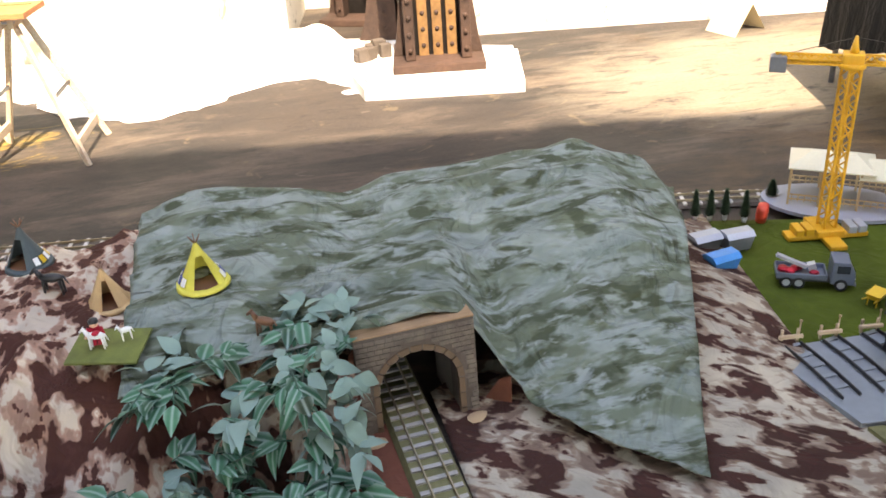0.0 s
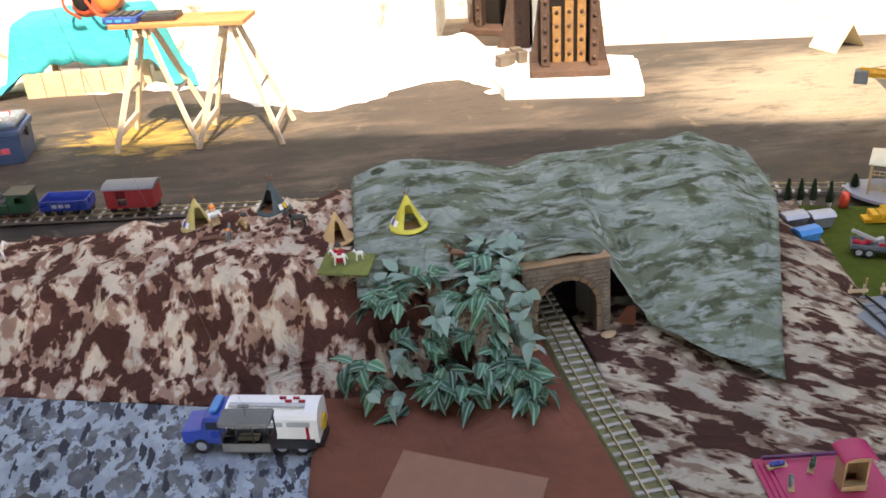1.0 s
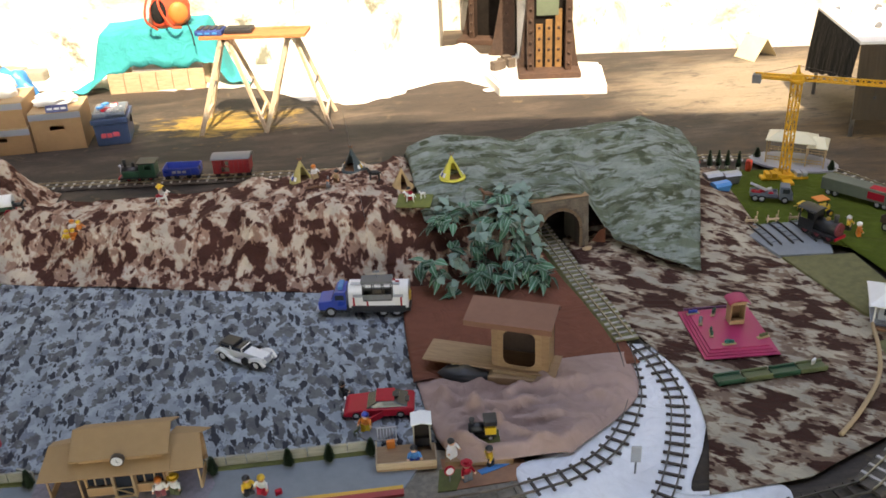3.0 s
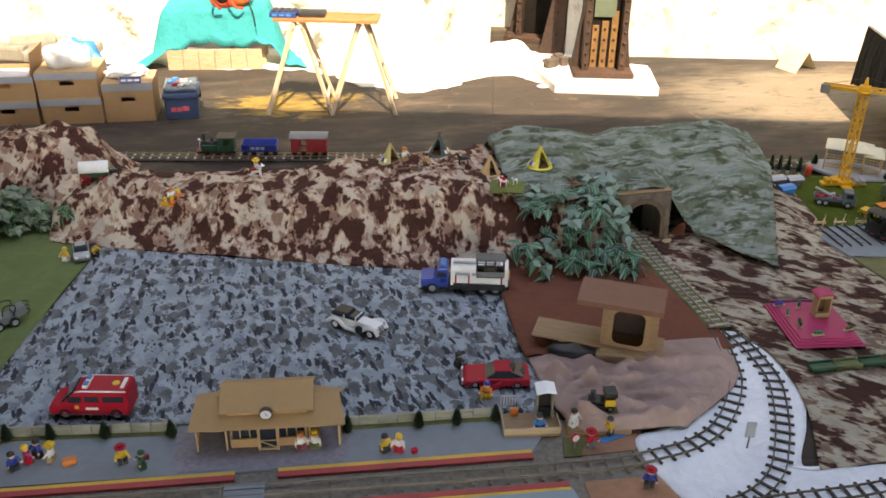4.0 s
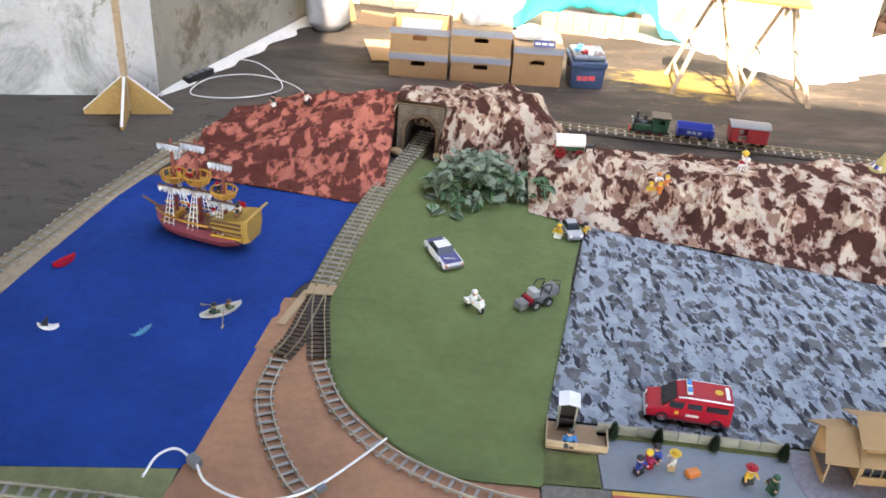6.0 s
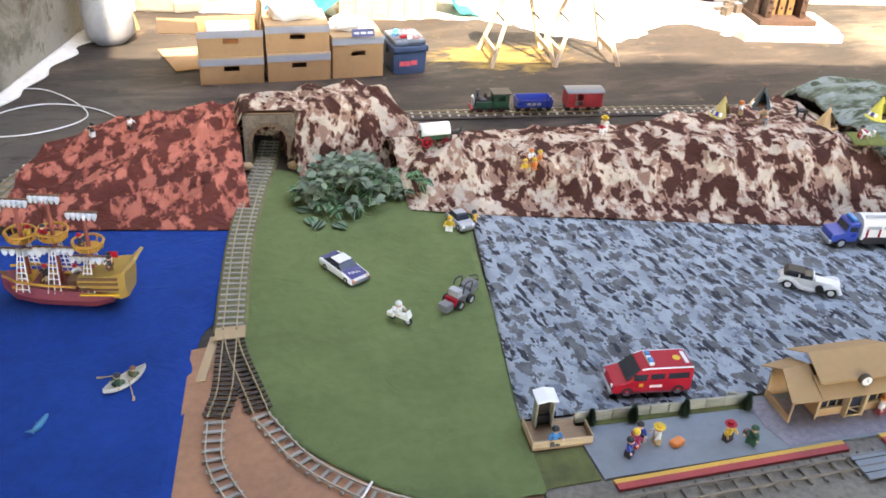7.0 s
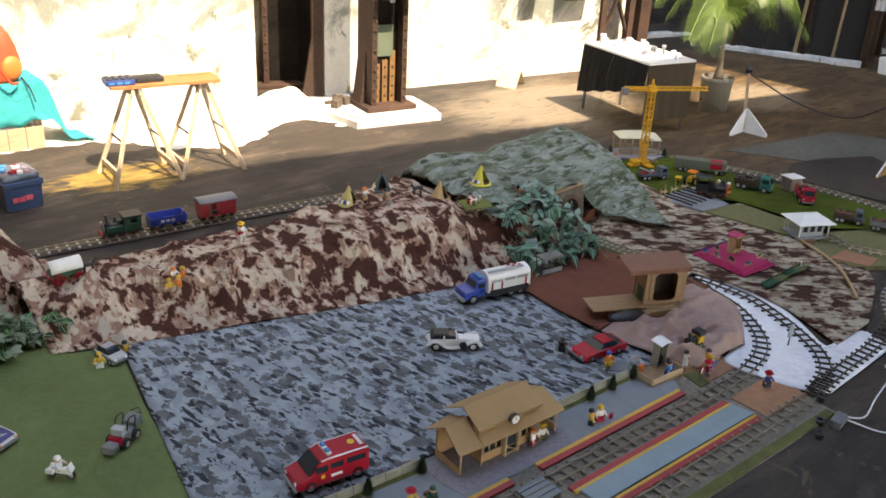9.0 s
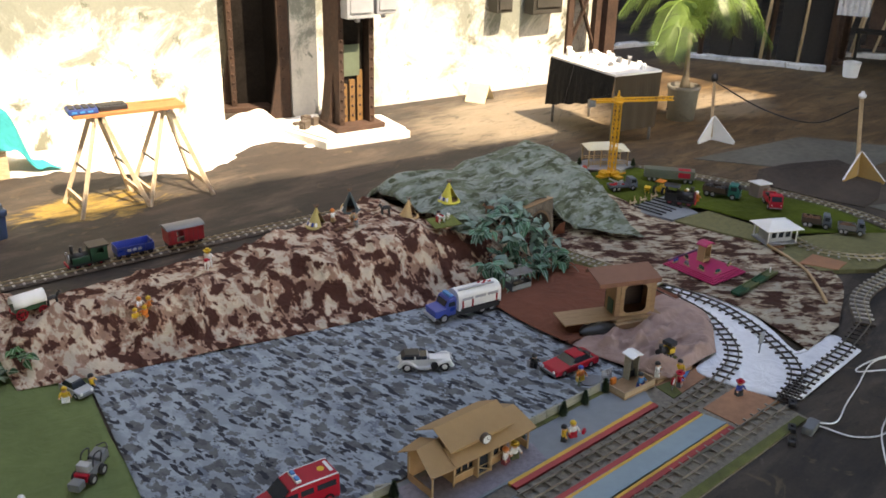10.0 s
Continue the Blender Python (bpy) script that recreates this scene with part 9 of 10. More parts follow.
def tipi(x, y, rz, r, h, skin, band, label, sides=16):
    z = ground(x, y)
    root = thing("tipi", pose(x, y, z - 0.004, 0, 0, rz), label, "toy tipi", "toy tipis")
    bm = bmesh.new()
    rod(bm, (0, 0, 0), (0, 0, 0.008), r * 1.18, r * 1.1, 20)
    part("base", bm, skin, root)
    n = sides
    gap = max(1, n // 8)
    levels = [(0.008, 1.0), (0.30 * h, 0.74), (0.72 * h, 0.30), (h, 0.05)]
    bm = bmesh.new()
    rows = []
    for off in (0.0, -0.003):
        rows.append([[bm.verts.new(((r * k + off) * math.cos(a), (r * k + off) * math.sin(a), zz)) for a in (-math.pi / 2 + 2 * math.pi * (i + 0.5) / n for i in range(n))] for zz, k in levels])
    for shell in (0, 1):
        for j in range(len(levels) - 1):
            for i in range(n):
                k = (i + 1) % n
                centre = min((i + 0.5 + 0.5) % n, n - (i + 1) % n)
                if j < 2 and min((i + 1) % n, n - (i + 1) % n) < gap:
                    continue
                q = rows[shell]
                bm.faces.new((q[j][i], q[j][k], q[j + 1][k], q[j + 1][i]))
    bmesh.ops.recalc_face_normals(bm, faces=bm.faces[:])
    part("cover", bm, skin, root)
    if band:
        bm = bmesh.new()
        for i in range(n):
            a = -math.pi / 2 + 2 * math.pi * (i + 1) / n
            if min((i + 1) % n, n - (i + 1) % n) <= gap:
                continue
            q = r * 0.90
            box(bm, 2 * q * math.sin(math.pi / n) * 0.7, 0.002, 0.020, q * math.cos(a), q * math.sin(a), 0.014, rz=math.degrees(a) + 90, rx=-30, mi=i % 2)
        part("painted_band", bm, [M_WHITE_P, band], root, "painted picture band")
    bm = bmesh.new()
    for k in range(5):
        a = 2 * math.pi * k / 5 + 0.3
        rod(bm, (-0.004 * math.cos(a), -0.004 * math.sin(a), h * 0.9), (0.014 * math.cos(a), 0.014 * math.sin(a), h * 1.14), 0.0015, n=5)
    part("poles", bm, M_BROWN_P, root)
    bm = bmesh.new()
    rod(bm, (0, 0, 0.009), (0, 0, 0.010), r * 0.9, n=14)
    part("inner_floor", bm, M_BROWN_P, root, "dark brown inside")
    return root


M_TIPI_Y = plain("yellow tipi skin", (0.62, 0.56, 0.08), 0.6, 0, 0.2, 20, 0.1)
M_TIPI_O = plain("old gold tipi skin", (0.46, 0.38, 0.14), 0.6, 0, 0.25, 20, 0.1)
M_TIPI_D = plain("slate tipi skin", (0.05, 0.075, 0.08), 0.6, 0, 0.25, 20, 0.1)
M_TIPI_B = plain("beige tipi skin", (0.56, 0.37, 0.17), 0.7, 0, 0.2, 20, 0.1)
tipi(0.508, 1.835, 30, 0.052, 0.105, M_TIPI_O, M_BLUE_P, "old gold toy tipi with a painted band on the ridge")
tipi(0.757, 1.885, -28, 0.052, 0.11, M_TIPI_D, M_YELLOW_P, "dark slate toy tipi with a painted band")
tipi(0.978, 1.655, 12, 0.050, 0.10, M_TIPI_B, None, "beige wooden toy tipi with flat sides", 8)
tipi(1.208, 1.59, 14, 0.054, 0.108, M_TIPI_Y, M_BLUE_P, "bright yellow toy tipi on the green cloth")
animal(0.855, 1.699, ground(0.88, 1.74), 170, 0.08, 0.07, M_BLACK_P, "black toy horse grazing between the tipis")
animal(0.635, 1.665, ground(0.655, 1.70), 80, 0.05, 0.055, M_GREY_P, "grey toy horse on the ridge", saddle=M_ORANGE_P)
animal(1.342, 1.407, ground(1.37, 1.45), 150, 0.07, 0.06, M_BROWN_P, "brown toy horse on the green slope")
figure(0.573, 1.782, ground(0.595, 1.82), 40, M_ORANGE_P, M_WHITE_P, M_TAN_P, "toy figure in white with orange hair by the tipis")
figure(0.677, 1.741, ground(0.70, 1.78), -40, M_BLACK_P, M_TAN_P, M_BROWN_P, "toy figure in tan clothes by the tipis", scale=0.9)
for x, y in ((0.56, 1.70), (0.62, 1.68), (0.84, 1.80)):
    bm = bmesh.new()
    for k in range(4):
        rod(bm, (-0.03, 0.006 * k, 0.004), (0.03, 0.006 * k + 0.004, 0.004), 0.003, n=6)
    solo("log_pile", bm, M_BROWN_P, pose(x, y, ground(x, y), 0, 0, rnd.uniform(-30, 30)), "few brown toy logs lying on the ridge", "log pile", "toy logs")
rz_ = ground(1.04, 1.47)
bm = bmesh.new()
box(bm, 0.155, 0.11, 0.006, 0, 0, 0, 0.001)
solo("meadow_plate", bm, plain("olive flock plate", (0.13, 0.15, 0.03), 0.95, 0, 0.4, 80, 0.6, 0.002), pose(1.015, 1.411, rz_ + 0.006, 7, 0, -14), "small green meadow plate on the ridge edge", "plate")
animal(0.996, 1.406, rz_ + 0.012, 170, 0.055, 0.05, M_WHITE_P, "white spotted toy horse on the meadow plate", saddle=M_RED_P)
animal(1.054, 1.419, rz_ + 0.014, 200, 0.035, 0.04, M_WHITE_P, "small white toy foal on the meadow plate")
figure(0.992, 1.428, rz_ + 0.012, 0, M_BLACK_P, M_RED_P, M_RED_P, "toy figure in red behind the white horse", scale=0.8)
# rider, wagon and campfire group
hx, hy = -0.146, 1.775
animal(hx, hy, ground(hx, hy), 35, 0.075, 0.065, M_WHITE_P, "white toy horse carrying a rider on the ridge", saddle=M_RED_P)
figure(hx, hy, ground(hx, hy) + 0.045, 125, M_YELLOW_P, M_WHITE_P, M_RED_P, "toy rider in white with a yellow hat", sit=True, hat=M_YELLOW_P)
for x, y, a, t in ((-0.57, 1.65, 0, M_YELLOW_P), (-0.54, 1.665, 20, M_WHITE_P), (-0.505, 1.645, 60, M_ORANGE_P), (-0.535, 1.63, 180, M_ORANGE_P)):
    figure(x, y, ground(x, y) - 0.004, a, M_ORANGE_P if t is M_WHITE_P else M_YELLOW_P, t, M_ORANGE_P, "toy figure in orange and yellow at the camp fire", sit=True, scale=0.85)
wgx, wgy = -0.93, 1.90
wz = ground(wgx, wgy)
wg = thing("covered_wagon", pose(wgx, wgy, wz, 0, 0, 4) @ Matrix.Scale(1.2, 4), "toy covered wagon with white hood and red wheels", "toy wagon")
bm = bmesh.new()
box(bm, 0.11, 0.05, 0.022, 0, 0, 0.026, 0.002)
part("body", bm, M_GREEN_P, wg)
bm = bmesh.new()
loft(bm, [[(xx, 0.029 * math.cos(q), 0.046 + 0.040 * math.sin(q)) for q in (math.pi * k / 10 for k in range(11))] for xx in (-0.058, -0.02, 0.02, 0.058)], close=False, caps=False)
hood = part("hood", bm, M_WHITE_P, wg, "white canvas hood", smooth=True)
mod = hood.modifiers.new("thickness", "SOLIDIFY")
mod.thickness = 0.0025
for xx, rr in ((-0.036, 0.021), (0.04, 0.017)):
    for s in (-1, 1):
        bm = bmesh.new()
        n = 16
        loft(bm, [[(xx + q * math.cos(a), s * 0.031 + k, rr + q * math.sin(a)) for q, k in ((rr * 0.84, -0.002), (rr, -0.002), (rr, 0.002), (rr * 0.84, 0.002))] for a in (2 * math.pi * i / n for i in range(n + 1))], caps=False)
        for i in range(4):
            a = math.pi * i / 4
            bar(bm, (xx - rr * 0.9 * math.cos(a), s * 0.031, rr - rr * 0.9 * math.sin(a)), (xx + rr * 0.9 * math.cos(a), s * 0.031, rr + rr * 0.9 * math.sin(a)), 0.002, 0.002)
        part("spoked_wheel", bm, M_RED_P, wg, "red spoked wheel")
animal(-0.835, 1.881, ground(-0.835, 1.90), 4, 0.075, 0.065, M_BLACK_P, "black toy horse drawing the covered wagon")
for x, y in ((-0.42, 2.0), (-0.30, 1.98), (0.12, 1.98)):
    bm = bmesh.new()
    ball(bm, 0, 0, 0.01, 0.02, 0.014, 0.014)
    for v in bm.verts:
        v.co += 0.004 * Vector((nz(v.co.x, v.co.y, x, 80), nz(v.co.y, v.co.z, y, 80), 0))
    solo("toy_boulder", bm, M_BROWN_P, pose(x, y, ground(x, y) - 0.003), "small dark brown toy boulder on the ridge", "toy boulder", "toy boulders")
figure(-2.269, 2.399, hill_red(-2.20, 2.42, 0, 0), 60, M_BLACK_P, M_WHITE_P, M_BLACK_P, "toy figure in white and black on the red hillside", scale=0.9)
figure(-2.435, 2.360, hill_red(-2.36, 2.38, 0, 0), -60, M_BLACK_P, M_BLACK_P, M_WHITE_P, "toy figure in black on the red hillside", scale=0.9)

# ---- hanging cable car ----
gd = thing("cable_car", pose(0.806, 0.667, 0.252, 0, 0, -8), "open dark toy cable car hanging from a thin line", "toy cable car")
bm = bmesh.new()
loft(bm, [[(x, -w, 0.074), (x, w, 0.074), (x, w * 0.9, 0.082), (x, -w * 0.9, 0.082)] for x, w in ((-0.058, 0.026), (-0.052, 0.030), (0.052, 0.030), (0.058, 0.026))])
part("roof", bm, plain("dull grey lid", (0.11, 0.115, 0.12), 0.5, 0.1, 0.25, 30, 0.05), gd, "dull grey roof")
bm = bmesh.new()
box(bm, 0.108, 0.056, 0.006, 0, 0, 0.0, 0.002)
part("cabin_floor", bm, M_BLACK_P, gd)
for b in (-1, 1):
    bm = bmesh.new()
    box(bm, 0.108, 0.003, 0.022, 0, b * 0.027, 0.005, 0.001)
    part("side_panel", bm, M_GREY_P, gd)
    for x in (-0.052, -0.018, 0.018, 0.052):
        bm = bmesh.new()
        rod(bm, (x, b * 0.027, 0.026), (x, b * 0.027, 0.075), 0.002, n=6)
        part("post", bm, M_BLACK_P, gd)
    bm = bmesh.new()
    bar(bm, (-0.052, b * 0.027, 0.050), (0.052, b * 0.027, 0.050), 0.0025, 0.0025)
    part("grab_rail", bm, M_BLACK_P, gd)
for a in (-1, 1):
    bm = bmesh.new()
    box(bm, 0.003, 0.05, 0.030, a * 0.053, 0, 0.005, 0.001)
    part("end_panel", bm, M_BLACK_P, gd)
bm = bmesh.new()
box(bm, 0.05, 0.03, 0.018, 0, 0, 0.006, 0.003)
part("bench", bm, M_BLACK_P, gd)
bm = bmesh.new()
rod(bm, (0, 0, 0.08), (0, 0, 0.11), 0.0015, n=6)
rod(bm, (-0.012, 0, 0.11), (0.012, 0, 0.11), 0.004, n=8)
part("hanger", bm, M_GREY_P, gd)
bm = bmesh.new()
rod(bm, (0, 0, 0.11), (-0.25, -1.80, 5.752), 0.0004, n=4)
part("line", bm, M_GREY_P, gd, "thin nylon line")

# ---- building site beyond the hills ----
GZ = 0.029


def toy_truck(name, m, L, W, H, cab_mat, bed_mat, bed_h, label, cargo=None, axles=(-0.36, -0.2, 0.33)):
    root = thing(name, m, label, "toy truck")
    r = H * 0.2
    bm = bmesh.new()
    box(bm, L * 0.96, W * 0.6, H * 0.12, 0, 0, r * 0.9, 0.002)
    part("chassis", bm, M_BLACK_P, root)
    bm = bmesh.new()
    prism(bm, [(0.20 * L, r), (0.5 * L, r), (0.5 * L, H * 0.62), (0.42 * L, H * 0.98), (0.20 * L, H)], W * 0.92, 0.003)
    part("cab", bm, cab_mat, root)
    panel(root, "side_window", 0.26 * L, 0.42 * L, H * 0.62, H * 0.88, -W * 0.465, M_GLASS_DARK)
    panel(root, "side_window", 0.26 * L, 0.42 * L, H * 0.62, H * 0.88, W * 0.465, M_GLASS_DARK)
    bm = bmesh.new()
    loft(bm, [[(0.497 * L, y, H * 0.64), (0.503 * L, y, H * 0.64), (0.43 * L, y, H * 0.94), (0.424 * L, y, H * 0.94)] for y in (-W * 0.38, W * 0.38)])
    part("windscreen", bm, M_GLASS_DARK, root)
    bm = bmesh.new()
    box(bm, 0.64 * L, W, 0.004, -0.17 * L, 0, H * 0.34)
    for s in (-1, 1):
        box(bm, 0.64 * L, 0.004, bed_h, -0.17 * L, s * (W / 2 - 0.002), H * 0.34, 0.001)
    for x in (-0.486, 0.146):
        box(bm, 0.004, W - 0.009, bed_h, x * L, 0, H * 0.34, 0.001)
    part("bed", bm, bed_mat, root)
    if cargo:
        for k in range(9):
            bm = bmesh.new()
            ball(bm, L * rnd.uniform(-0.42, 0.08), W * rnd.uniform(-0.3, 0.3), H * 0.34 + bed_h * 0.7, W * 0.2, W * 0.17, bed_h * 0.45, n=7)
            part("load_lump", bm, cargo, root)
    for x in axles:
        for s in (-1, 1):
            wheel(root, x * L, s * (W / 2 - 0.006), r, 0.014)
    lamp_pair(root, "headlight", 0.5 * L, W * 0.34, H * 0.4, 0.004, M_WHITE_P, "clear headlight")
    bm = bmesh.new()
    box(bm, 0.006, W * 0.9, 0.008, 0.505 * L, 0, r * 0.9, 0.001)
    part("bumper", bm, M_GREY_P, root)
    return root


def dumpster(x, y, rz, body, lid, label):
    root = thing("dumpster", pose(x, y, GZ, 0, 0, rz), label, "dumpster", "dumpsters")
    bm = bmesh.new()
    loft(bm, [[(sx * w, sy * d, z) for sx, sy in ((-1, -1), (1, -1), (1, 1), (-1, 1))] for z, w, d in ((0.006, 0.034, 0.024), (0.05, 0.042, 0.031))])
    part("bin", bm, body, root)
    bm = bmesh.new()
    rings = [[(xx, 0.033 * math.cos(a), 0.050 + 0.014 * math.sin(a)) for a in (math.pi * k / 3 for k in range(4))] for xx in (-0.044, 0.044)]
    loft(bm, rings, smooth=False)
    part("lid", bm, lid, root)
    for sx in (-1, 1):
        for sy in (-1, 1):
            bm = bmesh.new()
            rod(bm, (sx * 0.028, sy * 0.019 - 0.003, 0.004), (sx * 0.028, sy * 0.019 + 0.003, 0.004), 0.004, n=8)
            part("castor", bm, M_BLACK_P, root)
    return root


dumpster(2.580, 1.735, 12, M_SKY_P, M_SKY_P, "light blue plastic toy dumpster on the grass mat")
dumpster(2.585, 1.855, 8, M_GREY_P, M_SILVER_P, "grey plastic toy dumpster beside the cone trees")
dumpster(2.680, 1.845, 4, M_GREY_P, M_SILVER_P, "grey plastic toy dumpster beside the cone trees")
for x, y in ((2.645, 2.045), (2.69, 2.035), (2.735, 2.025), (2.785, 1.995)):
    cone_tree(x, y, GZ + 0.014, 0.088, 0.014)
    bm = bmesh.new()
    rod(bm, (0, 0, 0), (0, 0, 0.016), 0.007, 0.009, 12)
    solo("flower_pot", bm, M_WHITE_P, pose(x, y, GZ), "white plastic pot of a model tree", "flower pot", "flower pots")
M_CORAL_P = plain("coral red plastic", (0.62, 0.06, 0.03), 0.4, 0, 0.12, 30, 0.03)
for x, y, lean in ((2.835, 1.985, 8), (2.57, 2.04, 0)):
    root = thing("barrel", pose(x, y, GZ, lean, 0, 0), "red plastic toy barrel on the grass mat", "barrel", "barrels")
    bm = bmesh.new()
    loft(bm, [[(r * math.cos(a), r * math.sin(a), z) for a in (2 * math.pi * k / 14 for k in range(14))] for z, r in ((0, 0.016), (0.02, 0.018), (0.04, 0.018), (0.06, 0.016))], smooth=True)
    part("drum", bm, M_CORAL_P, root)
    for z in (0.02, 0.04):
        bm = bmesh.new()
        rod(bm, (0, 0, z - 0.0015), (0, 0, z + 0.0015), 0.0187, n=14)
        part("hoop", bm, M_CORAL_P, root)

# recovery truck
M_SLATE_P = plain("slate blue plastic", (0.10, 0.125, 0.17), 0.4, 0.1, 0.2, 30, 0.04)
tt = toy_truck("tow_truck", pose(2.785, 1.610, GZ, 0, 0, -24), 0.20, 0.07, 0.085, M_SLATE_P, M_SLATE_P, 0.016, "slate grey toy tow truck with a red load bed", M_RED_P)
bm = bmesh.new()
bar(bm, (-0.02, 0, 0.05), (-0.10, 0, 0.082), 0.012, 0.010)
bar(bm, (0.0, 0, 0.035), (-0.01, 0, 0.062), 0.02, 0.02)
part("boom", bm, M_SILVER_P, tt)

# tower crane
M_CRANE = plain("crane yellow plastic", (0.70, 0.36, 0.015), 0.4, 0, 0.15, 40, 0.03)


def lattice(bm, a, b, w, n, tri=False):
    """An open latticed boom from a to b."""
    a, b = Vector(a), Vector(b)
    d = (b - a).normalized()
    s = d.cross(Vector((0, 0, 1)))
    s = s.normalized() if s.length > 0.1 else Vector((1, 0, 0))
    u = s.cross(d)
    if tri:
        corners = [s * w - u * w * 0.6, -s * w - u * w * 0.6, u * w]
    else:
        corners = [s * w + u * w, s * w - u * w, -s * w - u * w, -s * w + u * w]
    for c in corners:
        bar(bm, a + c, b + c, 0.006, 0.006)
    for i in range(n):
        p, q = a.lerp(b, i / n), a.lerp(b, (i + 1) / n)
        for k in range(len(corners)):
            c0, c1 = corners[k], corners[(k + 1) % len(corners)]
            bar(bm, p + (c0 if i % 2 else c1), q + (c1 if i % 2 else c0), 0.004, 0.004)


cr = thing("tower_crane", pose(2.965, 1.845, GZ), "yellow plastic toy tower crane with latticed mast and jib", "toy crane")
bm = bmesh.new()
box(bm, 0.24, 0.05, 0.014, 0, 0, 0, 0.003, rz=-8)
box(bm, 0.05, 0.20, 0.014, 0, 0, 0.0005, 0.003, rz=-8)
box(bm, 0.08, 0.08, 0.02, 0, 0, 0.013, 0.003, rz=-8)
part("base", bm, M_CRANE, cr)
for k, (x, y) in enumerate(((-0.085, 0.012), (-0.055, 0.008), (0.07, -0.01), (0.10, -0.014))):
    bm = bmesh.new()
    box(bm, 0.024, 0.055, 0.022, x, y, 0.0145, 0.003, rz=-8)
    part("ballast_block", bm, M_CRANE if k < 2 else M_SILVER_P, cr, "" if k < 2 else "grey ballast block")
bm = bmesh.new()
lattice(bm, (0, 0, 0.03), (0, 0, 0.52), 0.018, 16)
part("mast", bm, M_CRANE, cr)
jd = Vector((0.86, -0.50, 0))
bm = bmesh.new()
rod(bm, (0, 0, 0.515), (0, 0, 0.528), 0.036, n=16)
box(bm, 0.055, 0.045, 0.03, 0, 0, 0.525, 0.004, rz=-30)
part("slewing_ring", bm, M_CRANE, cr)
bm = bmesh.new()
lattice(bm, jd * 0.02 + Vector((0, 0, 0.535)), jd * 0.40 + Vector((0, 0, 0.535)), 0.014, 15, True)
part("jib", bm, M_CRANE, cr)
bm = bmesh.new()
lattice(bm, jd * -0.02 + Vector((0, 0, 0.532)), jd * -0.20 + Vector((0, 0, 0.532)), 0.014, 7, True)
bar(bm, jd * -0.02 + Vector((0, 0, 0.534)), jd * -0.20 + Vector((0, 0, 0.534)), 0.036, 0.004)
part("counter_jib", bm, M_CRANE, cr)
bm = bmesh.new()
box(bm, 0.045, 0.04, 0.045, *(jd * -0.19 + Vector((0, 0, 0.495))), 0.004, rz=-30)
part("counterweight", bm, M_GREY_P, cr, "grey counterweight")
bm = bmesh.new()
rod(bm, (0, 0, 0.54), (0, 0, 0.60), 0.016, 0.004, 8)
part("cap", bm, M_CRANE, cr)
bm = bmesh.new()
for end in (jd * 0.32, jd * -0.17):
    bar(bm, (0, 0, 0.596), end + Vector((0, 0, 0.545)), 0.0018, 0.0018)
bar(bm, jd * 0.36 + Vector((0, 0, 0.53)), jd * 0.36 + Vector((0, 0, 0.47)), 0.0015, 0.0015)
part("stay_cable", bm, M_BLACK_P, cr, "thin dark cable")
bm = bmesh.new()
ball(bm, *(jd * 0.36 + Vector((0, 0, 0.464))), 0.008)
part("hook", bm, M_BLACK_P, cr)

# low-loader trailer
tl = thing("trailer", pose(3.19, 1.525, GZ, 0, 0, -53), "long olive green box trailer with a red mark", "toy trailer")
bm = bmesh.new()
box(bm, 0.34, 0.085, 0.062, 0, 0, 0.026, 0.004)
part("body", bm, plain("grey olive plastic", (0.12, 0.14, 0.105), 0.5, 0, 0.25, 30, 0.05), tl)
bm = bmesh.new()
box(bm, 0.08, 0.05, 0.0025, 0.10, -0.01, 0.088, 0.001)
box(bm, 0.08, 0.0025, 0.035, 0.10, -0.0435, 0.04)
part("marking", bm, M_RED_P, tl, "red rectangular marking")
for x in (-0.13, -0.095, 0.11, 0.145):
    for s in (-1, 1):
        wheel(tl, x, s * 0.034, 0.016, 0.014)

# gazebo on a curved pale base
gz = thing("gazebo", pose(3.115, 2.035, GZ, 0, 0, -32), "open gazebo with cream hipped roofs on posts", "toy gazebo")
bm = bmesh.new()
rings = [[(1.12 * 0.20 * math.cos(a), 1.12 * 0.115 * math.sin(a) - 0.02, z) for a in (2 * math.pi * k / 28 for k in range(28))] for z in (0, 0.012)]
loft(bm, rings)
part("base", bm, M_TAPE, gz, "pale grey curved base")
M_CREAM = plain("cream plastic roof", (0.62, 0.58, 0.42), 0.5, 0, 0.1, 30, 0.05)
for x0, x1, w, z in ((-0.15, 0.10, 0.085, 0.135), (0.055, 0.16, 0.085, 0.118)):
    bm = bmesh.new()
    xm = (x0 + x1) / 2
    hx = (x1 - x0) / 2
    loft(bm, [[(xm - hx, -w, z), (xm + hx, -w, z), (xm + hx, w, z), (xm - hx, w, z)], [(xm - hx, -w, z + 0.004), (xm + hx, -w, z + 0.004), (xm + hx, w, z + 0.004), (xm - hx, w, z + 0.004)],
              [(xm - hx * 0.55, -w * 0.15, z + 0.035), (xm + hx * 0.55, -w * 0.15, z + 0.035), (xm + hx * 0.55, w * 0.15, z + 0.035), (xm - hx * 0.55, w * 0.15, z + 0.035)]])
    part("roof", bm, M_CREAM, gz)
for x in (-0.14, -0.05, 0.06, 0.15):
    for y in (-0.075, 0.075):
        bm = bmesh.new()
        box(bm, 0.007, 0.007, 0.125 if x < 0.1 else 0.108, x, y, 0.011)
        part("post", bm, M_TAN_P, gz)
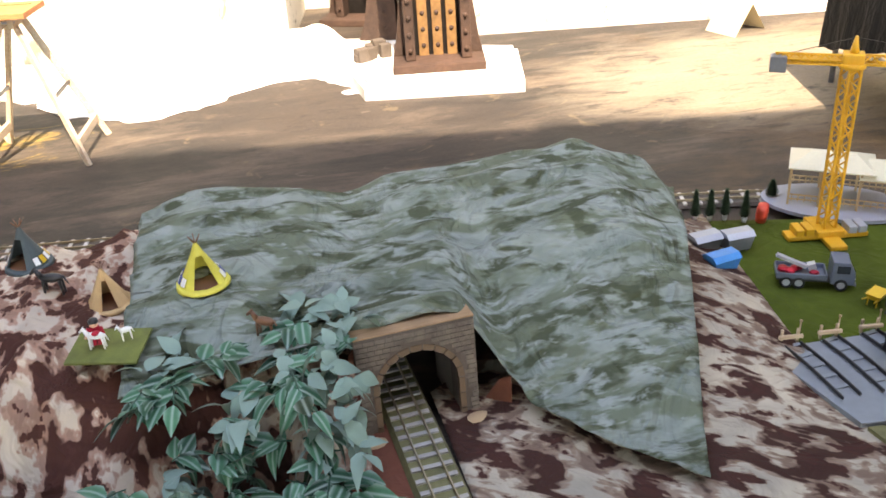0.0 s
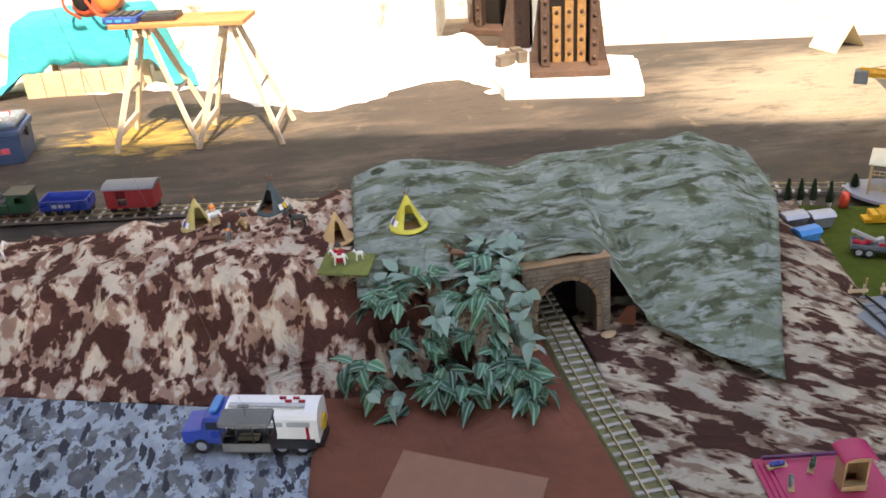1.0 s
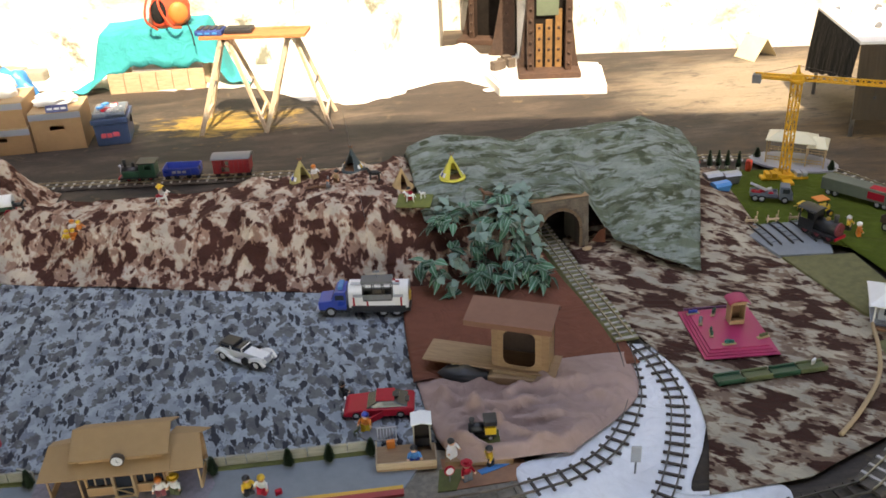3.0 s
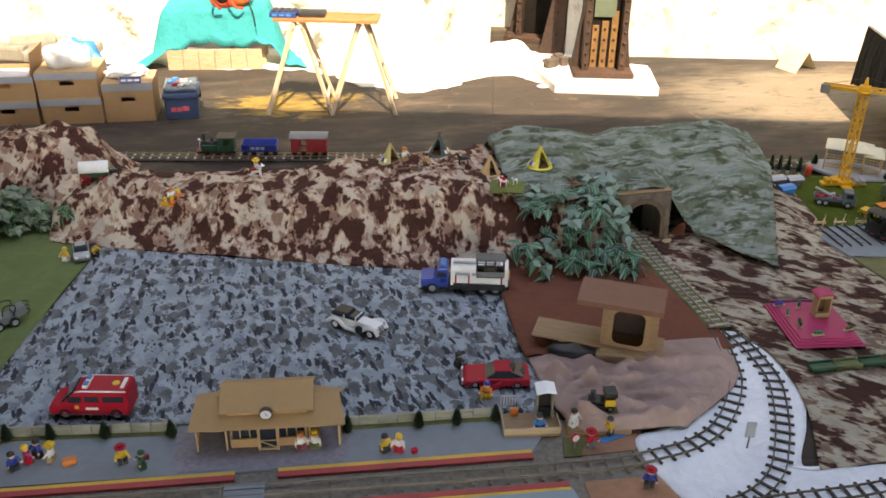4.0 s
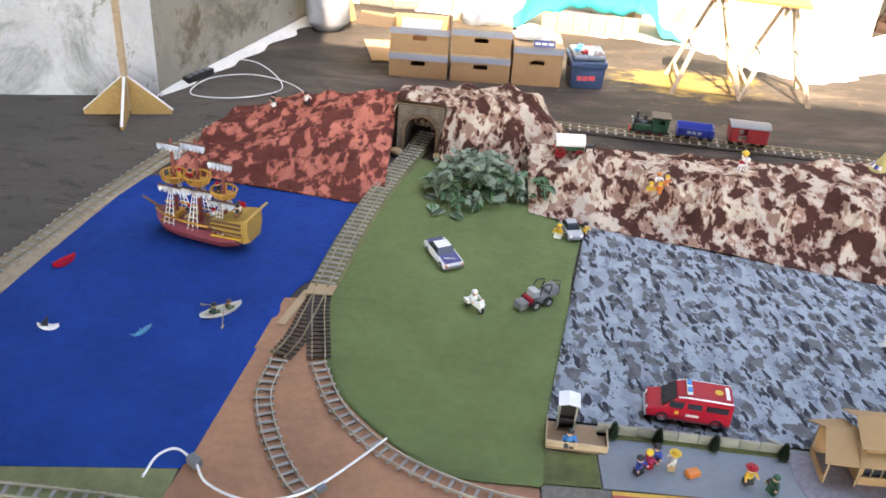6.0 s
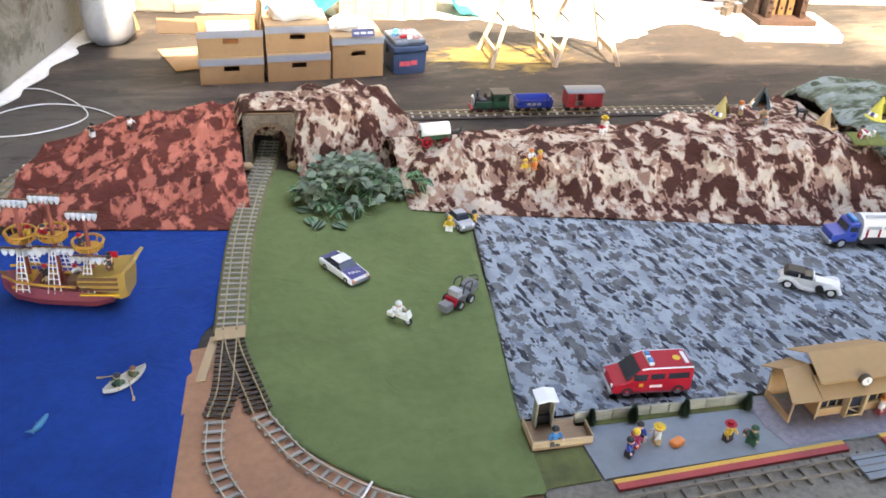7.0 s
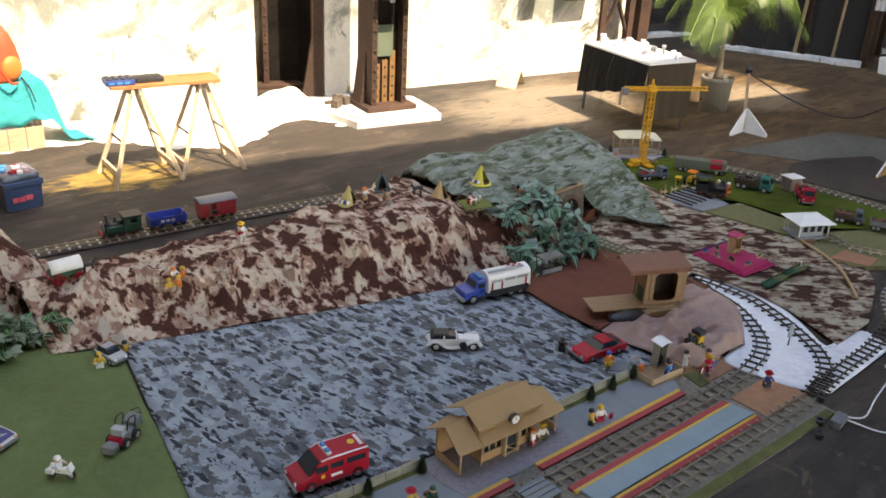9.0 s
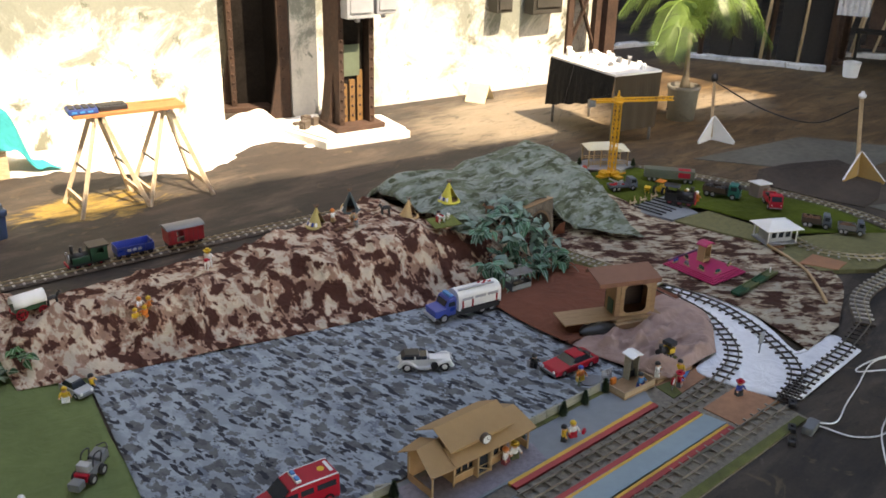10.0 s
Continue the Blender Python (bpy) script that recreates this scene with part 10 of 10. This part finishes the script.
for y in (-0.075, 0.075):
    bm = bmesh.new()
    for z in (0.03, 0.045):
        box(bm, 0.285, 0.003, 0.004, 0.005, y, z)
    for k in range(15):
        box(bm, 0.003, 0.0028, 0.022, -0.13 + 0.019 * k, y, 0.025)
    part("railing", bm, M_TAN_P, gz)
for x, y in ((0.19, -0.085), (-0.19, -0.02)):
    q = pose(3.115, 2.035, GZ, 0, 0, -32) @ Vector((x, y, 0.012))
    cone_tree(q.x, q.y, q.z, 0.05, 0.018)

# timber buffer stops at the sidings
for x, y in ((2.575, 1.362), (2.675, 1.356), (2.782, 1.352)):
    root = thing("buffer_stop", pose(x, y, 0.036, 0, 0, -6), "small wooden buffer stop at a siding's end", "buffer stop", "buffer stops")
    for s in (-1, 1):
        bm = bmesh.new()
        box(bm, 0.006, 0.006, 0.04, s * 0.02, 0, 0)
        part("post", bm, M_PINE, root)
    bm = bmesh.new()
    box(bm, 0.06, 0.007, 0.009, 0, -0.0066, 0.018)
    part("beam", bm, M_PINE, root)
    bm = bmesh.new()
    rod(bm, (0.03, 0.012, -0.006), (0.03, 0.012, 0.052), 0.002, n=6)
    ball(bm, 0.03, 0.012, 0.054, 0.004, n=6)
    part("lamp_post", bm, M_TAN_P, root)

# old engine on the siding
en = thing("toy_engine", pose(2.815, 1.175, 0.042, 0, 0, -62), "black old toy engine with a red smokebox front", "toy engine")
bm = bmesh.new()
box(bm, 0.19, 0.072, 0.012, 0, 0, 0.026, 0.002)
part("frame", bm, M_BLACK_P, en)
bm = bmesh.new()
rod(bm, (-0.02, 0, 0.064), (0.088, 0, 0.064), 0.030, n=20)
part("boiler", bm, M_BLACK_P, en)
bm = bmesh.new()
rod(bm, (0.086, 0, 0.064), (0.095, 0, 0.064), 0.0335, 0.030, 20)
ball(bm, 0.095, 0, 0.064, 0.004, 0.010, 0.010)
part("smokebox_door", bm, M_MAROON_P, en, "round crimson smokebox door")
for s in (-1, 1):
    bm = bmesh.new()
    box(bm, 0.075, 0.004, 0.04, -0.055, s * 0.034, 0.038)
    part("cab_side", bm, M_BLACK_P, en)
    for x in (-0.09, -0.02):
        bm = bmesh.new()
        box(bm, 0.005, 0.005, 0.046, x, s * 0.0325, 0.0775)
        part("cab_post", bm, M_BLACK_P, en)
bm = bmesh.new()
box(bm, 0.005, 0.060, 0.085, -0.0175, 0, 0.038)
part("cab_front", bm, M_BLACK_P, en)
bm = bmesh.new()
rings = [[(xx, 0.042 * math.cos(a), 0.122 + 0.010 * math.sin(a)) for a in (math.pi * k / 8 for k in range(9))] for xx in (-0.104, -0.006)]
loft(bm, rings)
part("cab_roof", bm, M_BLACK_P, en)
bm = bmesh.new()
rod(bm, (0.068, 0, 0.09), (0.068, 0, 0.128), 0.009, 0.012, 12)
part("chimney", bm, M_BLACK_P, en)
bm = bmesh.new()
ball(bm, 0.03, 0, 0.095, 0.011, 0.011, 0.012)
part("dome", bm, M_GOLD_P, en, "brass dome")
for x in (-0.06, 0.0, 0.06):
    for s in (-1, 1):
        wheel(en, x, s * 0.024, 0.021, 0.006, M_MAROON_P)
bm = bmesh.new()
box(bm, 0.008, 0.078, 0.014, 0.098, 0, 0.020, 0.002)
part("buffer_beam", bm, M_RED_P, en, "red buffer beam")

# orange-roofed tractor and other machines
tq = thing("toy_tractor", pose(2.935, 1.405, GZ, 0, 0, 10), "yellow toy tractor with an orange roof", "toy tractor")
bm = bmesh.new()
box(bm, 0.085, 0.034, 0.03, 0, 0, 0.02, 0.004)
part("body", bm, M_YELLOW_P, tq)
bm = bmesh.new()
box(bm, 0.065, 0.055, 0.006, -0.008, 0, 0.083, 0.002)
part("roof", bm, M_ORANGE_P, tq, "orange roof")
for x in (-0.034, 0.018):
    for s in (-1, 1):
        bm = bmesh.new()
        box(bm, 0.004, 0.004, 0.036, x, s * 0.02, 0.048)
        part("roof_post", bm, M_BLACK_P, tq)
for x, r in ((-0.025, 0.026), (0.033, 0.016)):
    for s in (-1, 1):
        wheel(tq, x, s * 0.030, r, 0.015, M_YELLOW_P)
bar_k = thing("barrow", pose(2.885, 1.475, GZ, 0, 0, 30), "yellow plastic toy wheelbarrow on the grass mat", "wheelbarrow")
bm = bmesh.new()
loft(bm, [[(sx * w, sy * d, z) for sx, sy in ((-1, -1), (1, -1), (1, 1), (-1, 1))] for z, w, d in ((0.014, 0.016, 0.012), (0.034, 0.028, 0.020))])
part("tray", bm, M_YELLOW_P, bar_k)
for s in (-1, 1):
    bm = bmesh.new()
    bar(bm, (0.03, s * 0.006, 0.01), (-0.05, s * 0.016, 0.028), 0.003, 0.003)
    bar(bm, (-0.02, s * 0.012, 0.02), (-0.024, s * 0.012, 0.0), 0.003, 0.003)
    part("shaft", bm, M_YELLOW_P, bar_k)
wheel(bar_k, 0.032, 0.0, 0.009, 0.006)
figure(2.985, 1.235, GZ, 40, M_WHITE_P, M_YELLOW_P, M_BLACK_P, "toy workman in a yellow vest and white helmet")
figure(2.995, 1.165, GZ, 70, M_WHITE_P, M_ORANGE_P, M_ORANGE_P, "toy workman in orange overalls and white helmet")
M_BROWN_DARK = plain("dark brown plastic", (0.06, 0.035, 0.025), 0.55, 0, 0.25, 30, 0.05)
toy_truck("toy_truck", pose(3.20, 1.115, GZ, 0, 0, -70), 0.24, 0.085, 0.10, M_TEAL_P, M_BROWN_DARK, 0.034, "teal cabbed toy truck with a dark loaded bed", M_BLACK_P)
toy_truck("toy_truck", pose(3.29, 0.800, 0.034, 0, 0, 222), 0.21, 0.085, 0.10, M_RED_P, M_RED_P, 0.030, "red toy truck with a dark load", M_BLACK_P)
toy_truck("toy_truck", pose(3.18, 0.445, 0.034, 0, 0, -62), 0.17, 0.08, 0.085, M_SLATE_P, M_BROWN_DARK, 0.030, "dark slate toy truck with a brown load", M_BROWN_P)
toy_truck("toy_truck", pose(3.235, 0.255, 0.034, 0, 0, -60), 0.15, 0.075, 0.085, M_SLATE_P, M_GREY_P, 0.028, "slate toy truck with a brown load", M_BROWN_P)

# small shed with a white roof
sh = thing("toy_shed", pose(3.41, 0.965, 0.034, 0, 0, -12), "small pinkish grey shed with a flat white roof", "toy shed")
bm = bmesh.new()
box(bm, 0.10, 0.08, 0.085, 0, 0, 0)
part("wall", bm, plain("pinkish grey card", (0.24, 0.19, 0.17), 0.8, 0, 0.3, 60, 0.2), sh)
bm = bmesh.new()
box(bm, 0.125, 0.10, 0.006, 0, 0, 0.0855, 0.001, ry=3)
part("roof", bm, M_WHITE_P, sh, "flat white roof")
bm = bmesh.new()
box(bm, 0.03, 0.003, 0.055, 0.01, -0.041, 0.002)
part("door", bm, M_BROWN_P, sh)

# white hip-roofed hut
hu = thing("toy_house", pose(2.780, 0.490, 0.034, 0, 0, -27), "small toy house with a white hipped roof and porch", "toy house")
bm = bmesh.new()
box(bm, 0.20, 0.16, 0.010, 0, 0, 0, 0.001)
part("base", bm, M_TAPE, hu)
for nm, sx, sy, x, y in (("wall", 0.15, 0.006, 0, -0.05), ("wall", 0.15, 0.006, 0, 0.05), ("wall", 0.006, 0.094, -0.072, 0), ("wall", 0.006, 0.094, 0.072, 0)):
    bm = bmesh.new()
    box(bm, sx, sy, 0.075, x, y, 0.0105)
    part(nm, bm, M_SILVER_P, hu)
for x in (-0.045, 0.0, 0.045):
    panel(hu, "window", x - 0.013, x + 0.013, 0.035, 0.07, -0.0545, M_GLASS_DARK)
bm = bmesh.new()
loft(bm, [[(sx * w, sy * d, z) for sx, sy in ((-1, -1), (1, -1), (1, 1), (-1, 1))] for z, w, d in ((0.088, 0.118, 0.098), (0.093, 0.118, 0.098), (0.128, 0.045, 0.012))])
part("roof", bm, M_WHITE_P, hu, "white hipped roof")
for x in (-0.092, 0.092):
    for y in (-0.072, 0.072):
        bm = bmesh.new()
        box(bm, 0.006, 0.006, 0.08, x, y, 0.0095)
        part("post", bm, M_WHITE_P, hu)
bm = bmesh.new()
box(bm, 0.075, 0.015, 0.012, -0.05, -0.112, 0.0, 0.001)
part("step", bm, M_BROWN_P, hu)

# ---- leafy bushes ----
def leaf_material(name, lo, hi, rib):
    m, t, s = nodes_of(name)
    o = t.nodes.new("ShaderNodeObjectInfo")
    col = ramp(t, o.outputs["Random"], [(0.0, lo), (0.55, hi), (1.0, tuple(min(1, v * 1.35 + 0.01) for v in hi))])
    c = coords(t)
    col = mix(t, 0.5, col, ramp(t, noise_node(t, c, 60.0, 4), [(0.3, (0.45, 0.45, 0.45)), (0.7, (1, 1, 1))]), "MULTIPLY")
    x = t.nodes.new("ShaderNodeSeparateXYZ")
    t.links.new(c, x.inputs[0])
    a = t.nodes.new("ShaderNodeMath")
    a.operation = "ABSOLUTE"
    t.links.new(x.outputs[0], a.inputs[0])
    col = mix(t, ramp(t, a.outputs[0], [(0.0, (0.5, 0.5, 0.5)), (0.0014, (0, 0, 0)), (0.010, (0, 0, 0)), (0.0155, (0.42, 0.42, 0.42))]), col, rib)
    t.links.new(col, s.inputs["Base Color"])
    s.inputs["Roughness"].default_value = 0.38
    s.inputs["Specular IOR Level"].default_value = 0.16
    bump(t, s, noise_node(t, c, 180.0, 3), 0.2, 0.001)
    return m


def leaf_mesh(L, W, droop, material):
    """A pointed leaf along +y, folded on its midrib and drooping."""
    bm = bmesh.new()
    rows = []
    for u, w in ((0.0, 0.03), (0.12, 0.55), (0.32, 1.0), (0.55, 0.88), (0.8, 0.45), (1.0, 0.02)):
        z = -droop * L * u * u
        e = W / 2 * w
        rows.append([bm.verts.new((sx * e, L * u, z + (0.22 * e if sx else 0.0))) for sx in (-1, 0, 1)])
    for a, b in zip(rows, rows[1:]):
        for k in (0, 1):
            bm.faces.new((a[k], a[k + 1], b[k + 1], b[k]))
    return link_mesh("leaf", bm, material, True)


def bush(name, label, spots, meshes, stem_mat, seed, more=()):
    """Sprigs of leaves: spots are (x, y, z, reach) for each sprig."""
    r = random.Random(seed)
    root = thing(name, Matrix(), label, "bush")
    for x, y, z, reach in spots:
        top = Vector((x, y, z))
        a = r.uniform(0, 2 * math.pi)
        out = Vector((math.cos(a) * 0.7, math.sin(a) * 0.7 - 0.45, 0.35)) * reach
        pts = [top + out * (k / 4) + Vector((0, 0, -0.35 * reach * (k / 4) ** 2)) for k in range(5)]
        bm = bmesh.new()
        tube(bm, pts, 0.0018, 5)
        part("stem", bm, stem_mat, root)
        for k in range(1, 5):
            p = pts[k]
            for s in ((-1, 1) if k < 4 else (0,)):
                ob = new("leaf", r.choice(meshes))
                ob.parent = root
                yaw = math.degrees(math.atan2(out.y, out.x)) - 90 + s * r.uniform(35, 75) + r.uniform(-15, 15)
                ob.matrix_basis = pose(p.x, p.y, p.z, r.uniform(-40, 35), r.uniform(-35, 35), yaw) @ Matrix.Scale(r.uniform(0.75, 1.25), 4)
    # the leaves past those that can be picked apart
    bm = bmesh.new()
    for x, y, z, reach in more:
        a = r.uniform(0, 2 * math.pi)
        for k in range(7):
            me = r.choice(meshes)
            q = Vector((x, y, z)) + Vector((math.cos(a), math.sin(a) - 0.4, 0.3)) * reach * (k / 7)
            m = pose(q.x, q.y, q.z, r.uniform(-50, 40), r.uniform(-40, 40), r.uniform(0, 360)) @ Matrix.Scale(r.uniform(0.7, 1.15), 4)
            vs = [bm.verts.new(m @ v.co) for v in me.vertices]
            for p in me.polygons:
                bm.faces.new([vs[i] for i in p.vertices]).smooth = True
    if more:
        ob = part("inner_leaves", bm, meshes[0].materials[0], root)
        tagged(ob, "", kind="stuff")
    return root


M_IVY = leaf_material("silk ivy", (0.007, 0.036, 0.017), (0.050, 0.155, 0.085), (0.42, 0.53, 0.48))
M_LAUREL = leaf_material("silk variegated leaf", (0.007, 0.038, 0.010), (0.028, 0.115, 0.028), (0.46, 0.55, 0.42))
IVY = [leaf_mesh(L, W, d, M_IVY) for L, W, d in ((0.060, 0.036, 0.15), (0.052, 0.032, 0.5), (0.064, 0.034, 0.8))]
LAUREL = [leaf_mesh(0.044, 0.031, d, M_LAUREL) for d in (0.1, 0.35, 0.6)]
r5 = random.Random(5)
spots = []
# clumps round a bare middle, from the meadow's edge down to the brown cloth
for cx, cy, w, d, n in ((1.20, 1.34, 0.06, 0.05, 6), (1.13, 1.22, 0.05, 0.05, 6), (1.10, 1.13, 0.05, 0.04, 8), (1.20, 1.08, 0.07, 0.05, 9), (1.31, 1.06, 0.06, 0.04, 6), (1.42, 1.20, 0.05, 0.06, 10), (1.47, 1.09, 0.05, 0.06, 11), (1.42, 1.43, 0.06, 0.05, 7), (1.50, 1.30, 0.03, 0.04, 3), (1.26, 1.18, 0.08, 0.06, 7)):
    for k in range(n):
        x, y = cx + r5.gauss(0, w * 0.6), cy + r5.gauss(0, d * 0.6)
        spots.append((x, y, max(0.035, ground(x, y), 0.25 * smooth01((y - 0.93) / 0.36)) + r5.uniform(0.0, 0.02), r5.uniform(0.06, 0.10)))
for x, y, z, q in list(spots):
    if r5.random() < 0.6:
        spots.append((x + r5.uniform(-0.03, 0.03), y + r5.uniform(-0.03, 0.03), z + r5.uniform(-0.01, 0.012), q * 0.8))
r5.shuffle(spots)
bush("ivy_bush", "pale bluish green silk ivy draped down the slope beside the tunnel", spots[:42], IVY, M_GREEN_P, 11, spots[42:70])
spots = []
for k in range(190):
    a, q = r5.uniform(0, 2 * math.pi), math.sqrt(r5.uniform(0, 1))
    x, y = -1.345 + 0.215 * q * math.cos(a), 1.77 + 0.14 * q * math.sin(a)
    spots.append((x, y, max(0.03, ground(x, y) if x > -1.1 else 0.0, hill_west(x, y, 0, 0)) + (0.15 if k % 3 else 0.08) * (1 - q * q) + 0.015, r5.uniform(0.045, 0.08)))
bush("laurel_bush", "dark green silk plant with pale-edged leaves before the hill", spots[:42], LAUREL, M_GREEN_P, 12, spots[42:])
spots = [(-1.035 + r5.uniform(-0.03, 0.03), 1.74 + r5.uniform(-0.05, 0.05), 0.10 + r5.uniform(0, 0.03), 0.06) for k in range(4)]
bush("laurel_sprig", "small dark green silk sprig lying on the camouflage cloth", spots, LAUREL, M_GREEN_P, 13)
BIG = leaf_mesh(0.085, 0.062, 0.06, M_LAUREL)
for x, y, rz in ((-1.53, 1.645, 60), (-1.55, 1.60, 190), (-1.50, 1.56, 150), (-1.455, 1.535, 215)):
    ob = new("fallen_leaf", BIG)
    ob.matrix_basis = pose(x, y, 0.022, 3, 0, rz)
    tagged(ob, "large pale-edged silk leaf lying on the green cloth", "leaf", "fallen leaves")
